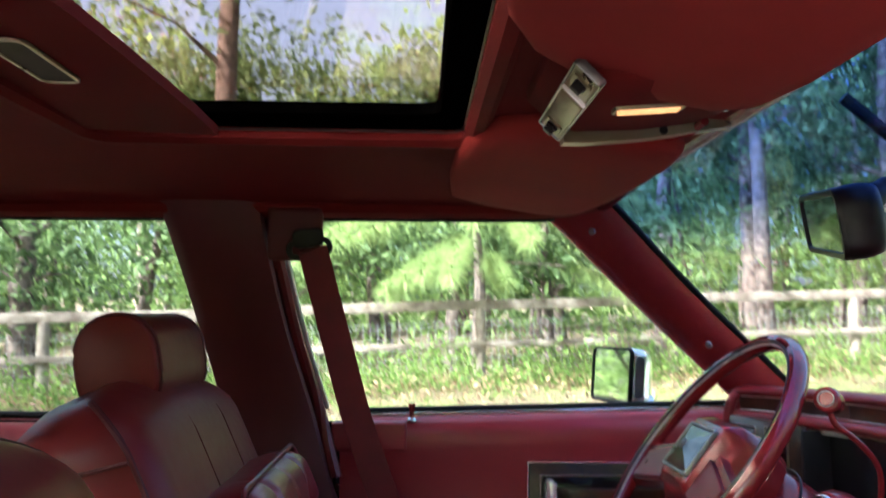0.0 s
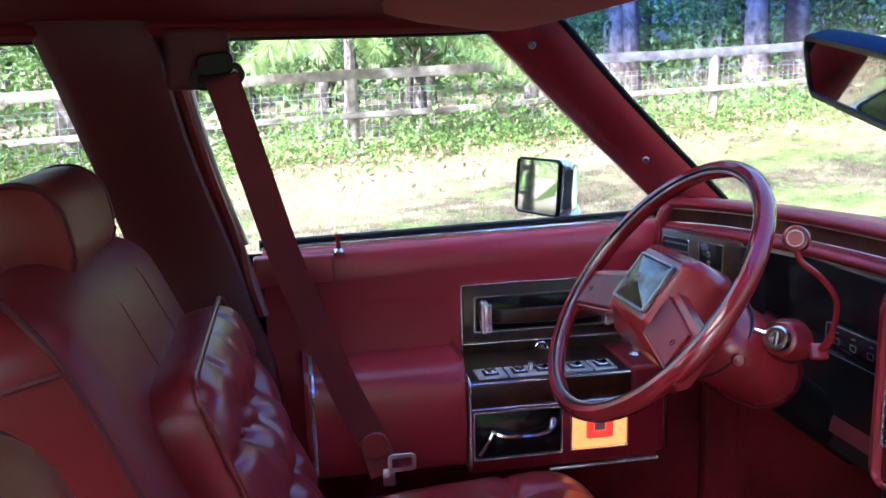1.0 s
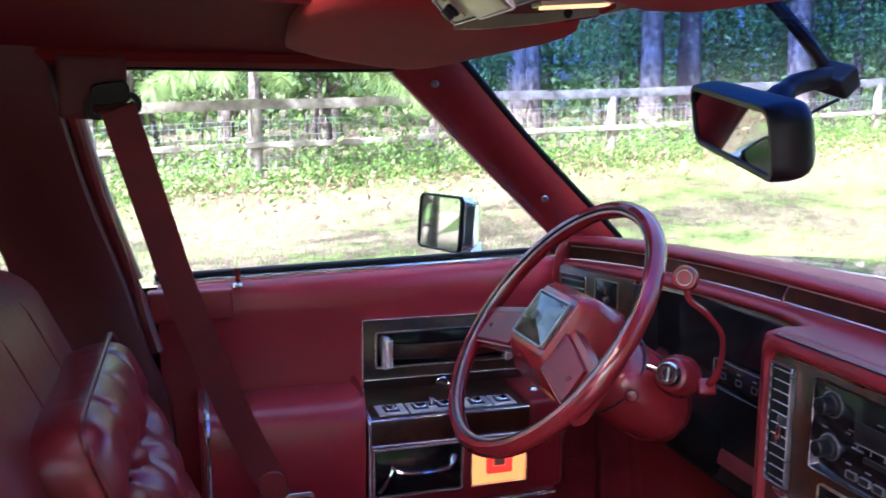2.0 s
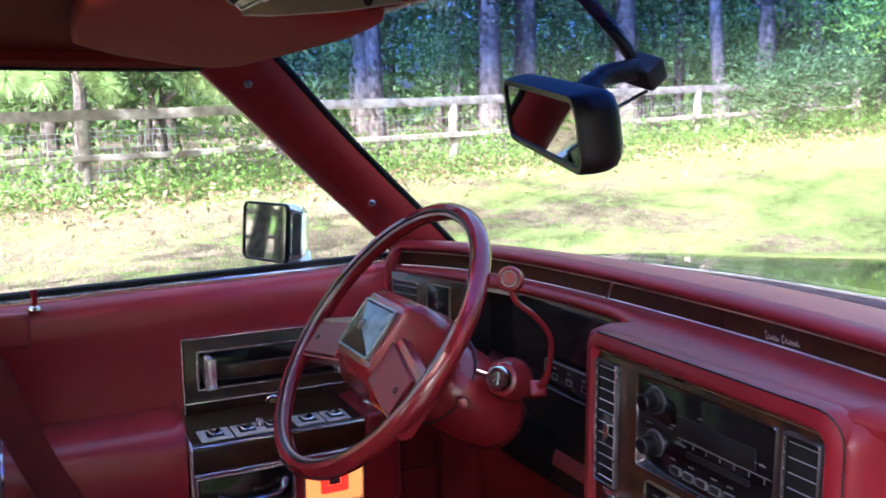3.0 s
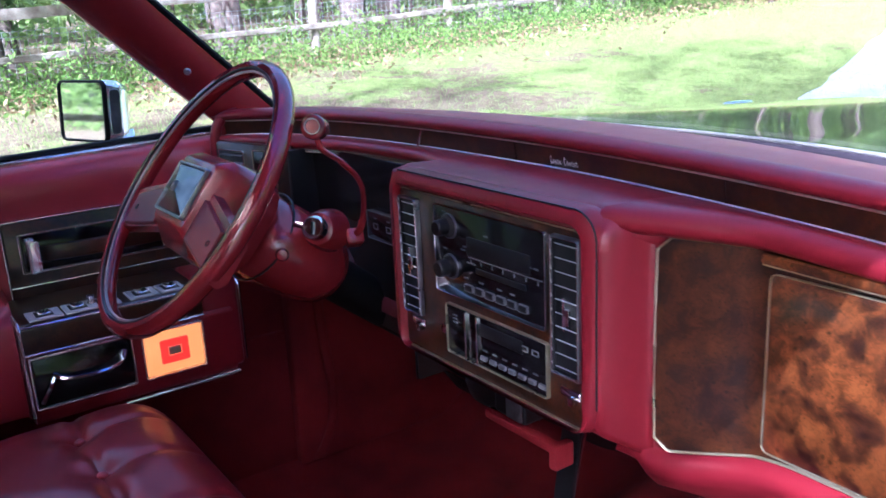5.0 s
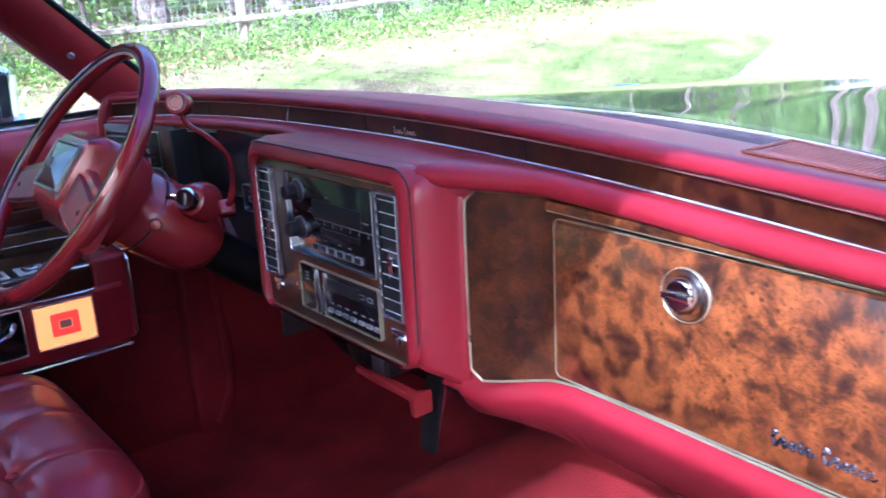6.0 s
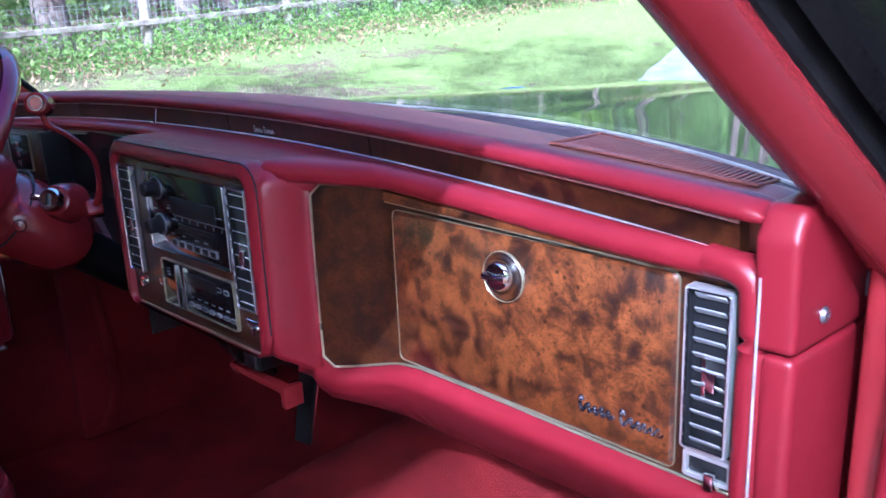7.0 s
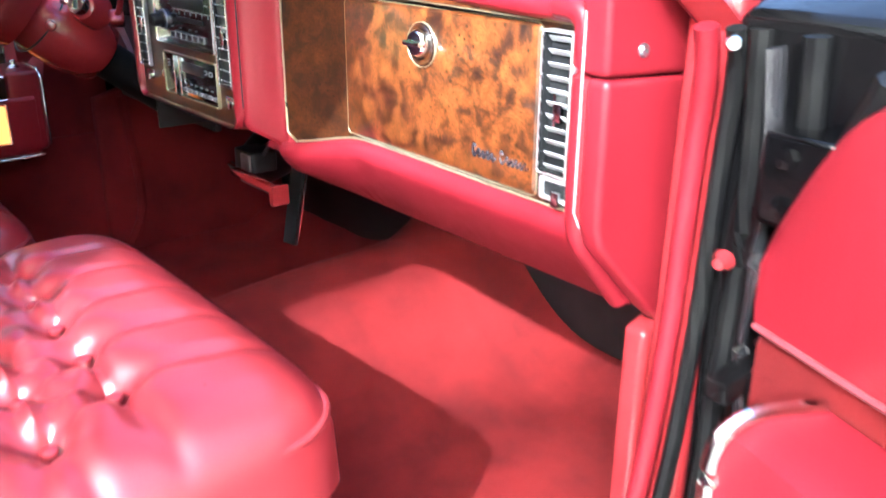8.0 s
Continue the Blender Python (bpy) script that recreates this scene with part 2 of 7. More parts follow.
def rbox(x0, x1, y0, y1, z0, z1, r=0.003, seg=2):
    bm = bmesh.new()
    bmesh.ops.create_cube(bm, size=1)
    for v in bm.verts:
        v.co = Vector(((x0 + x1) / 2 + v.co.x * (x1 - x0), (y0 + y1) / 2 + v.co.y * (y1 - y0), (z0 + z1) / 2 + v.co.z * (z1 - z0)))
    return soften(bm, r, seg)


def prism(pts, axis, a0, a1, r=0.003, seg=2):
    """A flat outline pushed out along an axis. pts: the two other coordinates, in order x, y, z."""
    def p3(p, a):
        return {"x": (a, p[0], p[1]), "y": (p[0], a, p[1]), "z": (p[0], p[1], a)}[axis]
    bm = bmesh.new()
    lo, hi = [bm.verts.new(p3(p, a0)) for p in pts], [bm.verts.new(p3(p, a1)) for p in pts]
    n = len(pts)
    for i in range(n):
        bm.faces.new((lo[i], lo[(i + 1) % n], hi[(i + 1) % n], hi[i]))
    bm.faces.new(lo[::-1]), bm.faces.new(hi)
    bmesh.ops.recalc_face_normals(bm, faces=bm.faces)
    return soften(bm, r, seg)


def loft(rings, caps=True, closed=False, shut=True):
    """Skin between rings of equal count. closed: last ring joins the first; shut: each ring is a closed loop."""
    bm = bmesh.new()
    rows = [[bm.verts.new(p) for p in ring] for ring in rings]
    n = len(rows[0])
    pairs = list(zip(rows, rows[1:])) + ([(rows[-1], rows[0])] if closed else [])
    for a, b in pairs:
        for i in range(n if shut else n - 1):
            j = (i + 1) % n
            bm.faces.new((a[i], a[j], b[j], b[i]))
    if caps and not closed and shut:
        bm.faces.new(rows[0][::-1]), bm.faces.new(rows[-1])
    bmesh.ops.recalc_face_normals(bm, faces=bm.faces)
    return bm


def smooth_path(pts, n):
    """Catmull-Rom through the points, n steps a span."""
    P = [Vector(p) for p in pts]
    P = [P[0] * 2 - P[1]] + P + [P[-1] * 2 - P[-2]]
    out = []
    for i in range(1, len(P) - 2):
        for k in range(n):
            t = k / n
            a, b, c, d = P[i - 1:i + 3]
            out.append(0.5 * (2 * b + (c - a) * t + (2 * a - 5 * b + 4 * c - d) * t * t + (3 * b - a - 3 * c + d) * t ** 3))
    return out + [P[-2]]


def tube(path, r, seg=8, closed=False, flat=1.0, up=Vector((0, 0, 1))):
    """A round or flattened bar along a path. r: a number or one a point."""
    P = [Vector(p) for p in path]
    n = len(P)
    rings = []
    for i, p in enumerate(P):
        d = (P[(i + 1) % n] - P[i - 1]) if closed else (P[min(i + 1, n - 1)] - P[max(i - 1, 0)])
        d.normalize()
        s = d.cross(up)
        s = s.normalized() if s.length > 1e-4 else d.cross(Vector((1, 0, 0))).normalized()
        u = s.cross(d)
        rr = r[i] if isinstance(r, (list, tuple)) else r
        rings.append([p + s * rr * math.cos(2 * math.pi * k / seg) + u * rr * flat * math.sin(2 * math.pi * k / seg) for k in range(seg)])
    return loft(rings, closed=closed)


def ribbon(path, width, thick, across):
    """A flat strap along a path."""
    P = [Vector(p) for p in path]
    rings = []
    for i, p in enumerate(P):
        d = (P[min(i + 1, len(P) - 1)] - P[max(i - 1, 0)]).normalized()
        a = Vector(across)
        a = (a - d * a.dot(d)).normalized()
        nrm = d.cross(a)
        rings.append([p + a * width / 2 + nrm * thick / 2, p - a * width / 2 + nrm * thick / 2, p - a * width / 2 - nrm * thick / 2, p + a * width / 2 - nrm * thick / 2])
    return loft(rings)


def lathe(profile, m=None, seg=20):
    """A turned shape about z. profile: (radius, height) pairs."""
    rings = [[(max(r, 1e-4) * math.cos(2 * math.pi * k / seg), max(r, 1e-4) * math.sin(2 * math.pi * k / seg), h) for k in range(seg)] for r, h in profile]
    ring = profile[0][0] > 0.002 and profile[-1][0] > 0.002
    bm = loft(rings, closed=ring)
    return moved(bm, m) if m else bm


def aim(at, axis):
    """A pose at a place whose z points along axis."""
    return Matrix.Translation(at) @ Vector(axis).to_track_quat("Z", "Y").to_matrix().to_4x4()


def slab(fn, nu, nv, back):
    """A shell: the surface fn(u, v), u and v from 0 to 1, and its copy moved by back (a vector or a function)."""
    bm = bmesh.new()
    off = back if callable(back) else (lambda u, v: Vector(back))
    F = [[bm.verts.new(fn(i / nu, j / nv)) for j in range(nv + 1)] for i in range(nu + 1)]
    B = [[bm.verts.new(Vector(fn(i / nu, j / nv)) + off(i / nu, j / nv)) for j in range(nv + 1)] for i in range(nu + 1)]
    for i in range(nu):
        for j in range(nv):
            bm.faces.new((F[i][j], F[i + 1][j], F[i + 1][j + 1], F[i][j + 1]))
            bm.faces.new((B[i][j], B[i][j + 1], B[i + 1][j + 1], B[i + 1][j]))
    for i in range(nu):
        bm.faces.new((F[i][0], B[i][0], B[i + 1][0], F[i + 1][0]))
        bm.faces.new((F[i][nv], F[i + 1][nv], B[i + 1][nv], B[i][nv]))
    for j in range(nv):
        bm.faces.new((F[0][j], F[0][j + 1], B[0][j + 1], B[0][j]))
        bm.faces.new((F[nu][j], B[nu][j], B[nu][j + 1], F[nu][j + 1]))
    bmesh.ops.recalc_face_normals(bm, faces=bm.faces)
    return bm


def outline(w, h, r, n=5):
    """A rounded rectangle round the origin."""
    pts = []
    for cx, cy, a0 in ((w / 2 - r, h / 2 - r, 0), (-w / 2 + r, h / 2 - r, 90), (-w / 2 + r, -h / 2 + r, 180), (w / 2 - r, -h / 2 + r, 270)):
        for k in range(n + 1):
            a = radians(a0 + 90 * k / n)
            pts.append((cx + r * math.cos(a), cy + r * math.sin(a)))
    return pts


def frame_ring(w, h, r, inner, depth, bev=0.001):
    """A rounded frame in the xy plane, its face at z = depth; inner: the width of the border."""
    o, i = outline(w, h, r), outline(w - 2 * inner, h - 2 * inner, max(r - inner, 0.0008))
    rings = [[(x, y, 0) for x, y in o], [(x, y, depth - bev) for x, y in o],
             [(x * (1 - bev / w), y * (1 - bev / h), depth) for x, y in o],
             [(x * (1 + bev / w), y * (1 + bev / h), depth) for x, y in i],
             [(x, y, depth - bev) for x, y in i], [(x, y, 0) for x, y in i]]
    return loft(rings, closed=True)


def plate(w, h, r, depth, bev=0.001):
    o = outline(w, h, r)
    k = lambda s: [(x * (1 - s / w), y * (1 - s / h)) for x, y in o]
    return loft([[(x, y, 0) for x, y in o], [(x, y, depth - bev) for x, y in o], [(x, y, depth) for x, y in k(2 * bev)]])


def smoothstep(a, b, x):
    t = min(1, max(0, (x - a) / (b - a)))
    return t * t * (3 - 2 * t)

# ---- the car's shell ----
def mir(p):
    return Vector((p[0], 2 * MID - p[1], p[2]))


def roof_z(x, y):
    u = min(1.15, abs(y - MID) / 0.61)
    h = smoothstep(0.0, 0.3, x)
    return 1.372 - 0.06 * u ** 3 * (1 - 0.65 * h) - 0.036 * h - 0.02 * smoothstep(-0.5, -1.4, x)


HOLE = (-0.42, 0.066, 0.46, 1.122)  # the sunroof's opening: x0, x1, y0, y1


def header_x(y):
    return 0.325 - 0.02 * abs((y - MID) / 0.6) ** 2


def holed_shell(lift, thick, xs, ys):
    """The roof's curved skin with the sunroof cut through."""
    bm = bmesh.new()
    top, low = {}, {}
    def sx(x, y):
        return x if x < 0.2 else 0.2 + (x - 0.2) * (header_x(y) - 0.2) / 0.125
    for i, x in enumerate(xs):
        for j, y in enumerate(ys):
            X = sx(x, y)
            low[i, j] = bm.verts.new((X, y, roof_z(X, y) + lift))
            top[i, j] = bm.verts.new((X, y, roof_z(X, y) + lift + thick))
    def solid(i, j):
        if not (0 <= i < len(xs) - 1 and 0 <= j < len(ys) - 1):
            return False
        cx, cy = (xs[i] + xs[i + 1]) / 2, (ys[j] + ys[j + 1]) / 2
        return not (HOLE[0] < cx < HOLE[1] and HOLE[2] < cy < HOLE[3])
    for i in range(len(xs) - 1):
        for j in range(len(ys) - 1):
            if not solid(i, j):
                continue
            bm.faces.new((low[i, j], low[i, j + 1], low[i + 1, j + 1], low[i + 1, j]))
            bm.faces.new((top[i, j], top[i + 1, j], top[i + 1, j + 1], top[i, j + 1]))
            for di, dj, a, b in ((-1, 0, (i, j), (i, j + 1)), (1, 0, (i + 1, j + 1), (i + 1, j)), (0, -1, (i + 1, j), (i, j)), (0, 1, (i, j + 1), (i + 1, j + 1))):
                if not solid(i + di, j + dj):
                    bm.faces.new((low[a], low[b], top[b], top[a]))
    bmesh.ops.recalc_face_normals(bm, faces=bm.faces)
    return bm


def steps(a, b, n):
    return [a + (b - a) * k / n for k in range(n + 1)]


XS = steps(-1.45, HOLE[0], 8) + steps(HOLE[0], HOLE[1], 6)[1:] + steps(HOLE[1], 0.2, 4)[1:] + steps(0.2, 0.325, 3)[1:]
YS = steps(0.185, HOLE[2], 7) + steps(HOLE[2], HOLE[3], 8)[1:] + steps(HOLE[3], 1.475, 8)[1:]
headliner = whole("ceiling", holed_shell(0, 0.012, XS, YS), CLOTH, "red cloth headliner with a sunroof opening", "headliner", kind="structure")
roof_skin = whole("roof", holed_shell(0.036, 0.006, XS, YS), PAINT, "dark painted car roof with a sunroof opening", "car roof", kind="structure")

# sunroof: rim, frame, glass and the sliding shade
sunroof = thing("sunroof", (-0.2, MID, 1.38), "tinted glass sunroof with a black frame and red sliding shade", "sunroof")
hx0, hx1, hy0, hy1 = HOLE
cxh, cyh = (hx0 + hx1) / 2, (hy0 + hy1) / 2


def hole_ring(grow, z, r, n=6):
    return [(cxh + x, cyh + y, roof_z(cxh + x, cyh + y) + z) for x, y in outline(hx1 - hx0 + 2 * grow, hy1 - hy0 + 2 * grow, r, n)]


rim = loft([hole_ring(0.022, -0.002, 0.05), hole_ring(0.014, -0.011, 0.045), hole_ring(0.002, -0.013, 0.04), hole_ring(-0.006, -0.006, 0.035), hole_ring(-0.004, 0.012, 0.035), hole_ring(0.02, 0.012, 0.05)], closed=True)
part("rim", rim, CLOTH, sunroof, "padded red cloth rim")
part("rim_frame", loft([hole_ring(-0.002, 0.006, 0.035), hole_ring(-0.010, 0.012, 0.032), hole_ring(-0.036, 0.018, 0.028), hole_ring(-0.040, 0.032, 0.026), hole_ring(0.0, 0.034, 0.035)], closed=True), FRAMEBLACK, sunroof, "black rubber and metal frame")
part("bright_edge", loft([hole_ring(-0.0055, 0.004, 0.035), hole_ring(-0.0075, 0.004, 0.035), hole_ring(-0.0075, 0.006, 0.035), hole_ring(-0.0055, 0.006, 0.035)], closed=True), BLACK, sunroof)
pane = part("pane", slab(lambda u, v: Vector((hx0 + (hx1 - hx0) * u, hy0 + (hy1 - hy0) * v, roof_z(hx0 + (hx1 - hx0) * u, hy0 + (hy1 - hy0) * v) + 0.026)), 6, 6, (0, 0, 0.004)), ROOFGLASS, sunroof, "grey tinted glass pane")


def shade_fn(u, v):
    x, y = -0.80 + 0.53 * u + 0.02 * v * u, hy0 - 0.01 + (hy1 - hy0 - 0.02) * v
    return Vector((x, y, roof_z(-0.3, y) - 0.010 + 0.02 * (1 - u)))


part("shade", slab(shade_fn, 6, 6, (0, 0, 0.012)), CLOTH, sunroof, "red cloth sliding shade, nearly open")
grip_m = pose(-0.350, 0.80, roof_z(-0.3, 0.80) - 0.0085, 180, 0, 90)
part("grip", moved(frame_ring(0.135, 0.040, 0.012, 0.004, 0.0035, 0.0012), grip_m), CHAMPAGNE, sunroof, "pale rim of the pull recess")
part("grip_well", moved(plate(0.128, 0.033, 0.009, 0.002, 0.0005), grip_m), RUBBER, sunroof)

# pillars. Edges on the driver's side: windscreen edge and window edge, from foot to head
A_WS = [Vector(p) for p in ((0.700, 1.572, 0.980), (0.661, 1.56, 1.019), (0.473, 1.51, 1.185), (0.335, 1.455, 1.312), (0.295, 1.44, 1.340))]
A_WIN = [Vector(p) for p in ((0.600, 1.597, 0.966), (0.568, 1.59, 0.996), (0.376, 1.54, 1.165), (0.225, 1.475, 1.296), (0.180, 1.455, 1.325))]


# the passenger's pillar, mirrored; it leans back a little more
def near_line(z):
    return Vector((0.713 - 1.044 * (z - 1.01), 1.580 - 0.3375 * (z - 1.01), z))


N_WS = [near_line(z) for z in (0.84, 0.92, 1.00, 1.10, 1.20, 1.30, 1.350)]
N_WIN = [p + Vector((-0.098, 0.030, -0.018)) for p in N_WS]


def pillar_a(flip):
    rings = []
    ws, win = (smooth_path(N_WS, 4), smooth_path(N_WIN, 4)) if flip else (smooth_path(A_WS, 4), smooth_path(A_WIN, 4))
    for a, b in zip(ws, win):
        out = Vector((0.0, 0.022, 0.012))
        inn = Vector((-0.006, -0.012, -0.006))
        if flip:
            ring = [mir(p) for p in (a, a.lerp(b, 0.34) + inn * 1.9, a.lerp(b, 0.42) + inn * 2.1, a.lerp(b, 0.52) + inn * 1.9, a.lerp(b, 0.94) + inn * 0.5, b, b + out, a + out)]
        else:
            ring = [a, a.lerp(b, 0.12) + inn * 0.7, a.lerp(b, 0.35) + inn, a.lerp(b, 0.7) + inn, a.lerp(b, 0.92) + inn * 0.5, b, b + out, a + out]
        rings.append(ring)
    return loft(rings)


def screw(at, axis):
    return lathe([(0.0, 0.0), (0.0062, 0.0), (0.006, 0.0015), (0.0045, 0.003), (0.0018, 0.003), (0.0016, 0.0012), (0.0, 0.0012)], aim(at, axis), 10)


for flip in (False, True):
    ap = thing("pillar_trim", mir((0.5, 1.53, 1.1)) if flip else (0.5, 1.53, 1.1), "red windscreen pillar trim without visible screws" if flip else "red windscreen pillar trim fixed with small screws", "pillar trim", "windscreen pillar trims")
    part("trim", pillar_a(flip), PLASTIC, ap)
    if not flip:
        for at in ((0.508, 1.511, 1.088), (0.293, 1.447, 1.277)):
            part("screw", screw(at, Vector((-0.35, -0.85, -0.35))), GUNMETAL, ap, "small dull metal screw")
    ws_edge, win_edge = (N_WS[2:], N_WIN[2:]) if flip else (A_WS, A_WIN)
    edge = [p + Vector((0.004, 0.004, 0.004)) for p in smooth_path(ws_edge, 4)]
    part("seal", tube([mir(p) if flip else p for p in edge], 0.0065, 8), RUBBER, ap, "black windscreen seal")
    for off, rad, mat, pn in ((Vector((0.000, 0.034, 0.006)), 0.012, RUBBER, "weatherstrip"), (Vector((0.012, 0.062, 0.014)), 0.015, JAMB, "outer_pillar")):
        line = [p + off for p in smooth_path([w.lerp(v, 0.5) for w, v in zip(ws_edge, win_edge)], 4)]
        part(pn, tube([mir(p) if flip else p for p in line], rad, 8, flat=1.9), mat, ap)

# B pillar on the driver's side
B_FRONT = [Vector(p) for p in ((-0.262, 1.425, 1.318), (-0.248, 1.44, 1.24), (-0.224, 1.50, 1.11), (-0.184, 1.545, 0.968), (-0.150, 1.53, 0.85), (-0.118, 1.52, 0.73), (-0.11, 1.51, 0.40))]
B_REAR = [Vector(p) for p in ((-0.425, 1.425, 1.318), (-0.41, 1.445, 1.27), (-0.375, 1.50, 1.13), (-0.335, 1.55, 0.96), (-0.33, 1.55, 0.84), (-0.33, 1.54, 0.70), (-0.33, 1.53, 0.40))]
b_rings = []
for f, r in zip(smooth_path(B_FRONT, 4), smooth_path(B_REAR, 4)):
    b_rings.append([f + Vector((0, 0.05, 0)), f + Vector((0.004, 0.012, 0)), f, f.lerp(r, 0.15) + Vector((0, -0.012, 0)), f.lerp(r, 0.5) + Vector((0, -0.016, 0)), f.lerp(r, 0.85) + Vector((0, -0.012, 0)), r, r + Vector((-0.004, 0.012, 0)), r + Vector((0, 0.05, 0))])
pillar_b = thing("pillar_trim", (-0.25, 1.52, 0.3), "dark red padded door pillar trim", "pillar trim")
# red pillar trim, darkened in its colour for the blocked light
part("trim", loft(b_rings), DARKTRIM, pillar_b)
part("weatherstrip", tube([p + Vector((0.012, 0.03, 0)) for p in smooth_path(B_FRONT[:5], 4)], 0.011, 8), PIPING, pillar_b, "pale red fabric weatherstrip")
part("door_frame_edge", tube([p + Vector((0.024, 0.045, 0)) for p in smooth_path(B_FRONT[:4], 4)], 0.006, 8), SATIN, pillar_b, "bright window frame edge")
box_b = rbox(-0.245, -0.155, 1.420, 1.445, 1.222, 1.310, 0.010, 3)
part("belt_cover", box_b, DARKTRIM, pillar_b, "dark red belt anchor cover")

# roof rails over the doors and the header over the windscreen
for flip in (False, True):
    def S(p):
        return mir(p) if flip else Vector(p)
    line = smooth_path([(-1.4, 1.44, 1.295), (-0.9, 1.445, 1.306), (-0.2, 1.448, 1.312), (0.12, 1.45, 1.314), (0.24, 1.455, 1.318), (0.31, 1.45, 1.33)], 6)
    rail = whole("trim_rail", tube([S(p) for p in line], 0.026, 10, flat=0.7), CLOTH, "red cloth-covered roof rail above the doors", "roof rail", kind="structure")
    seal = whole("trim_seal", tube([S(p + Vector((0, 0.012, -0.016))) for p in line[:-4]], 0.006, 8), RUBBER, "black rubber seal above the door glass", "door seal", kind="structure")
hdr = [(header_x(y) + 0.004, y, 1.372 - 0.06 * 0.35 * min(1.15, abs(y - MID) / 0.61) ** 3 - 0.030) for y in steps(0.22, 1.44, 20)]
whole("trim_header", tube(hdr, 0.015, 10, flat=0.7), PLASTIC, "red moulded strip along the top of the windscreen", "header trim", kind="structure")
whole("trim_header_seal", tube([(x + 0.014, y, z + 0.002) for x, y, z in hdr], 0.006, 8), RUBBER, "black seal along the top of the windscreen", "windscreen seal", kind="structure")


# windscreen
def ws_point(u, v):
    """u across from the passenger's side, v up."""
    y0 = 0.075 + 1.51 * u
    y1 = 0.205 + 1.25 * u
    s = abs(2 * u - 1)
    foot = Vector((0.985 - 0.29 * s ** 2.2, y0, 0.985))
    head = Vector((0.345 - 0.02 * s ** 2, y1, 1.342 - 0.005 * s ** 3))
    p = foot.lerp(head, v)
    return p + Vector((0.5, 0, 0.8)) * 0.03 * math.sin(math.pi * v) * (1 - s ** 3)


wsm = clear_glass("windscreen_glass", (0.95, 0.98, 0.97), 0.8)
nt = wsm.node_tree
tc = nt.nodes.new("ShaderNodeTexCoord")
sep = nt.nodes.new("ShaderNodeSeparateXYZ")
nt.links.new(tc.outputs["Object"], sep.inputs[0])
mr = nt.nodes.new("ShaderNodeMapRange")
mr.inputs[1].default_value, mr.inputs[2].default_value = 1.23, 1.30
nt.links.new(sep.outputs[2], mr.inputs[0])
nt.links.new(ramp(nt, mr.outputs[0], [(0, (0.94, 0.97, 0.96)), (1, (0.34, 0.46, 0.74))]), nt.nodes["Transparent BSDF"].inputs[0])
windscreen = whole("window_1", slab(ws_point, 24, 10, (0.004, 0, 0.003)), wsm, "curved clear windscreen with a blue shade band on top", "windscreen", kind="structure")
windscreen.visible_shadow = False

# ---- dashboard ----
def facing_rear(x, y, z):
    """Local x to the passenger's side, y up, z towards the seats."""
    return Matrix(((0, 0, -1, x), (-1, 0, 0, y), (0, 1, 0, z), (0, 0, 0, 1)))


def facing_in(x, y, z):
    """For the driver's door: local x forwards, y up, z into the car."""
    return Matrix(((1, 0, 0, x), (0, 0, -1, y), (0, 1, 0, z), (0, 0, 0, 1)))


def lip_x(y):
    """Where the top pad's lip meets the burl strip: it falls back less on the driver's side."""
    if y < 0.85:
        return 0.672 - 0.066 * ((0.85 - y) / 0.65) ** 1.6
    u = (y - 0.85) / 0.65
    return 0.672 - 0.030 * u ** 3 - 0.042 * u ** 6


def lip_z(y):
    return 1.015 - 0.016 * (abs(y - MID) / 0.73) ** 2


dash = thing("dashboard", (0.7, MID, 0.7), "red padded dashboard with burl wood panels and chrome trim", "dashboard")
ys = [0.092, 0.097, 0.108] + steps(0.125, 1.535, 40) + [1.552, 1.563, 1.568]


def inset(y):
    return 0.010 * (1 - smoothstep(0, 0.022, min(y - 0.092, 1.568 - y)))


def pad_back(y):
    """The top pad's far edge, along the foot of the windscreen."""
    return 0.835 - 0.30 * abs(y - MID) ** 1.67


rings, lips = [], []
for y in ys:
    x, z, e = lip_x(y), lip_z(y), inset(y)
    back = max(pad_back(y), x + 0.062)
    lips.append([(x + 0.022 + e, y, z - 0.002 + e), (x + 0.004 + e, y, z - 0.001 + e), (x - 0.005 + e, y, z + 0.001), (x - 0.008 + e, y, z + 0.0065), (x - 0.004 + e, y, z + 0.0122 - e), (x + 0.006, y, z + 0.0158 - e), (x + 0.017, y, z + 0.0162 - e), (x + 0.023, y, z + 0.0145 - e), (x + 0.026, y, z)])
    rings.append([(x + 0.020, y, z - 0.01), (x + 0.020, y, z + 0.0135 - e), (x + 0.045, y, z + 0.0150 - e), (max((x + back) / 2 + 0.02, x + 0.05), y, z + 0.012 - e), (back, y, 1.008 - e), (back + 0.004, y, z - 0.03), (x + 0.03, y, z - 0.03)])
part("top_pad", loft(rings), FADED, dash, "sun-faded tan-red vinyl top pad", sharp=70)
part("pad_lip", loft(lips), VINYL, dash, "rounded red lip of the top pad", sharp=70)

# burl strip under the lip, with a bright line above and below
st = []
for y in steps(0.124, 1.548, 40):
    x, z = lip_x(y), lip_z(y)
    st.append([(x + 0.002, y, z + 0.001), (x + 0.006, y, z - 0.029), (x + 0.018, y, z - 0.031), (x + 0.016, y, z + 0.001)])
# same burl as the glovebox door, its colour darkened for shade
part("burl_strip", loft(st), SHADEBURL, dash, "narrow dark burl wood strip")
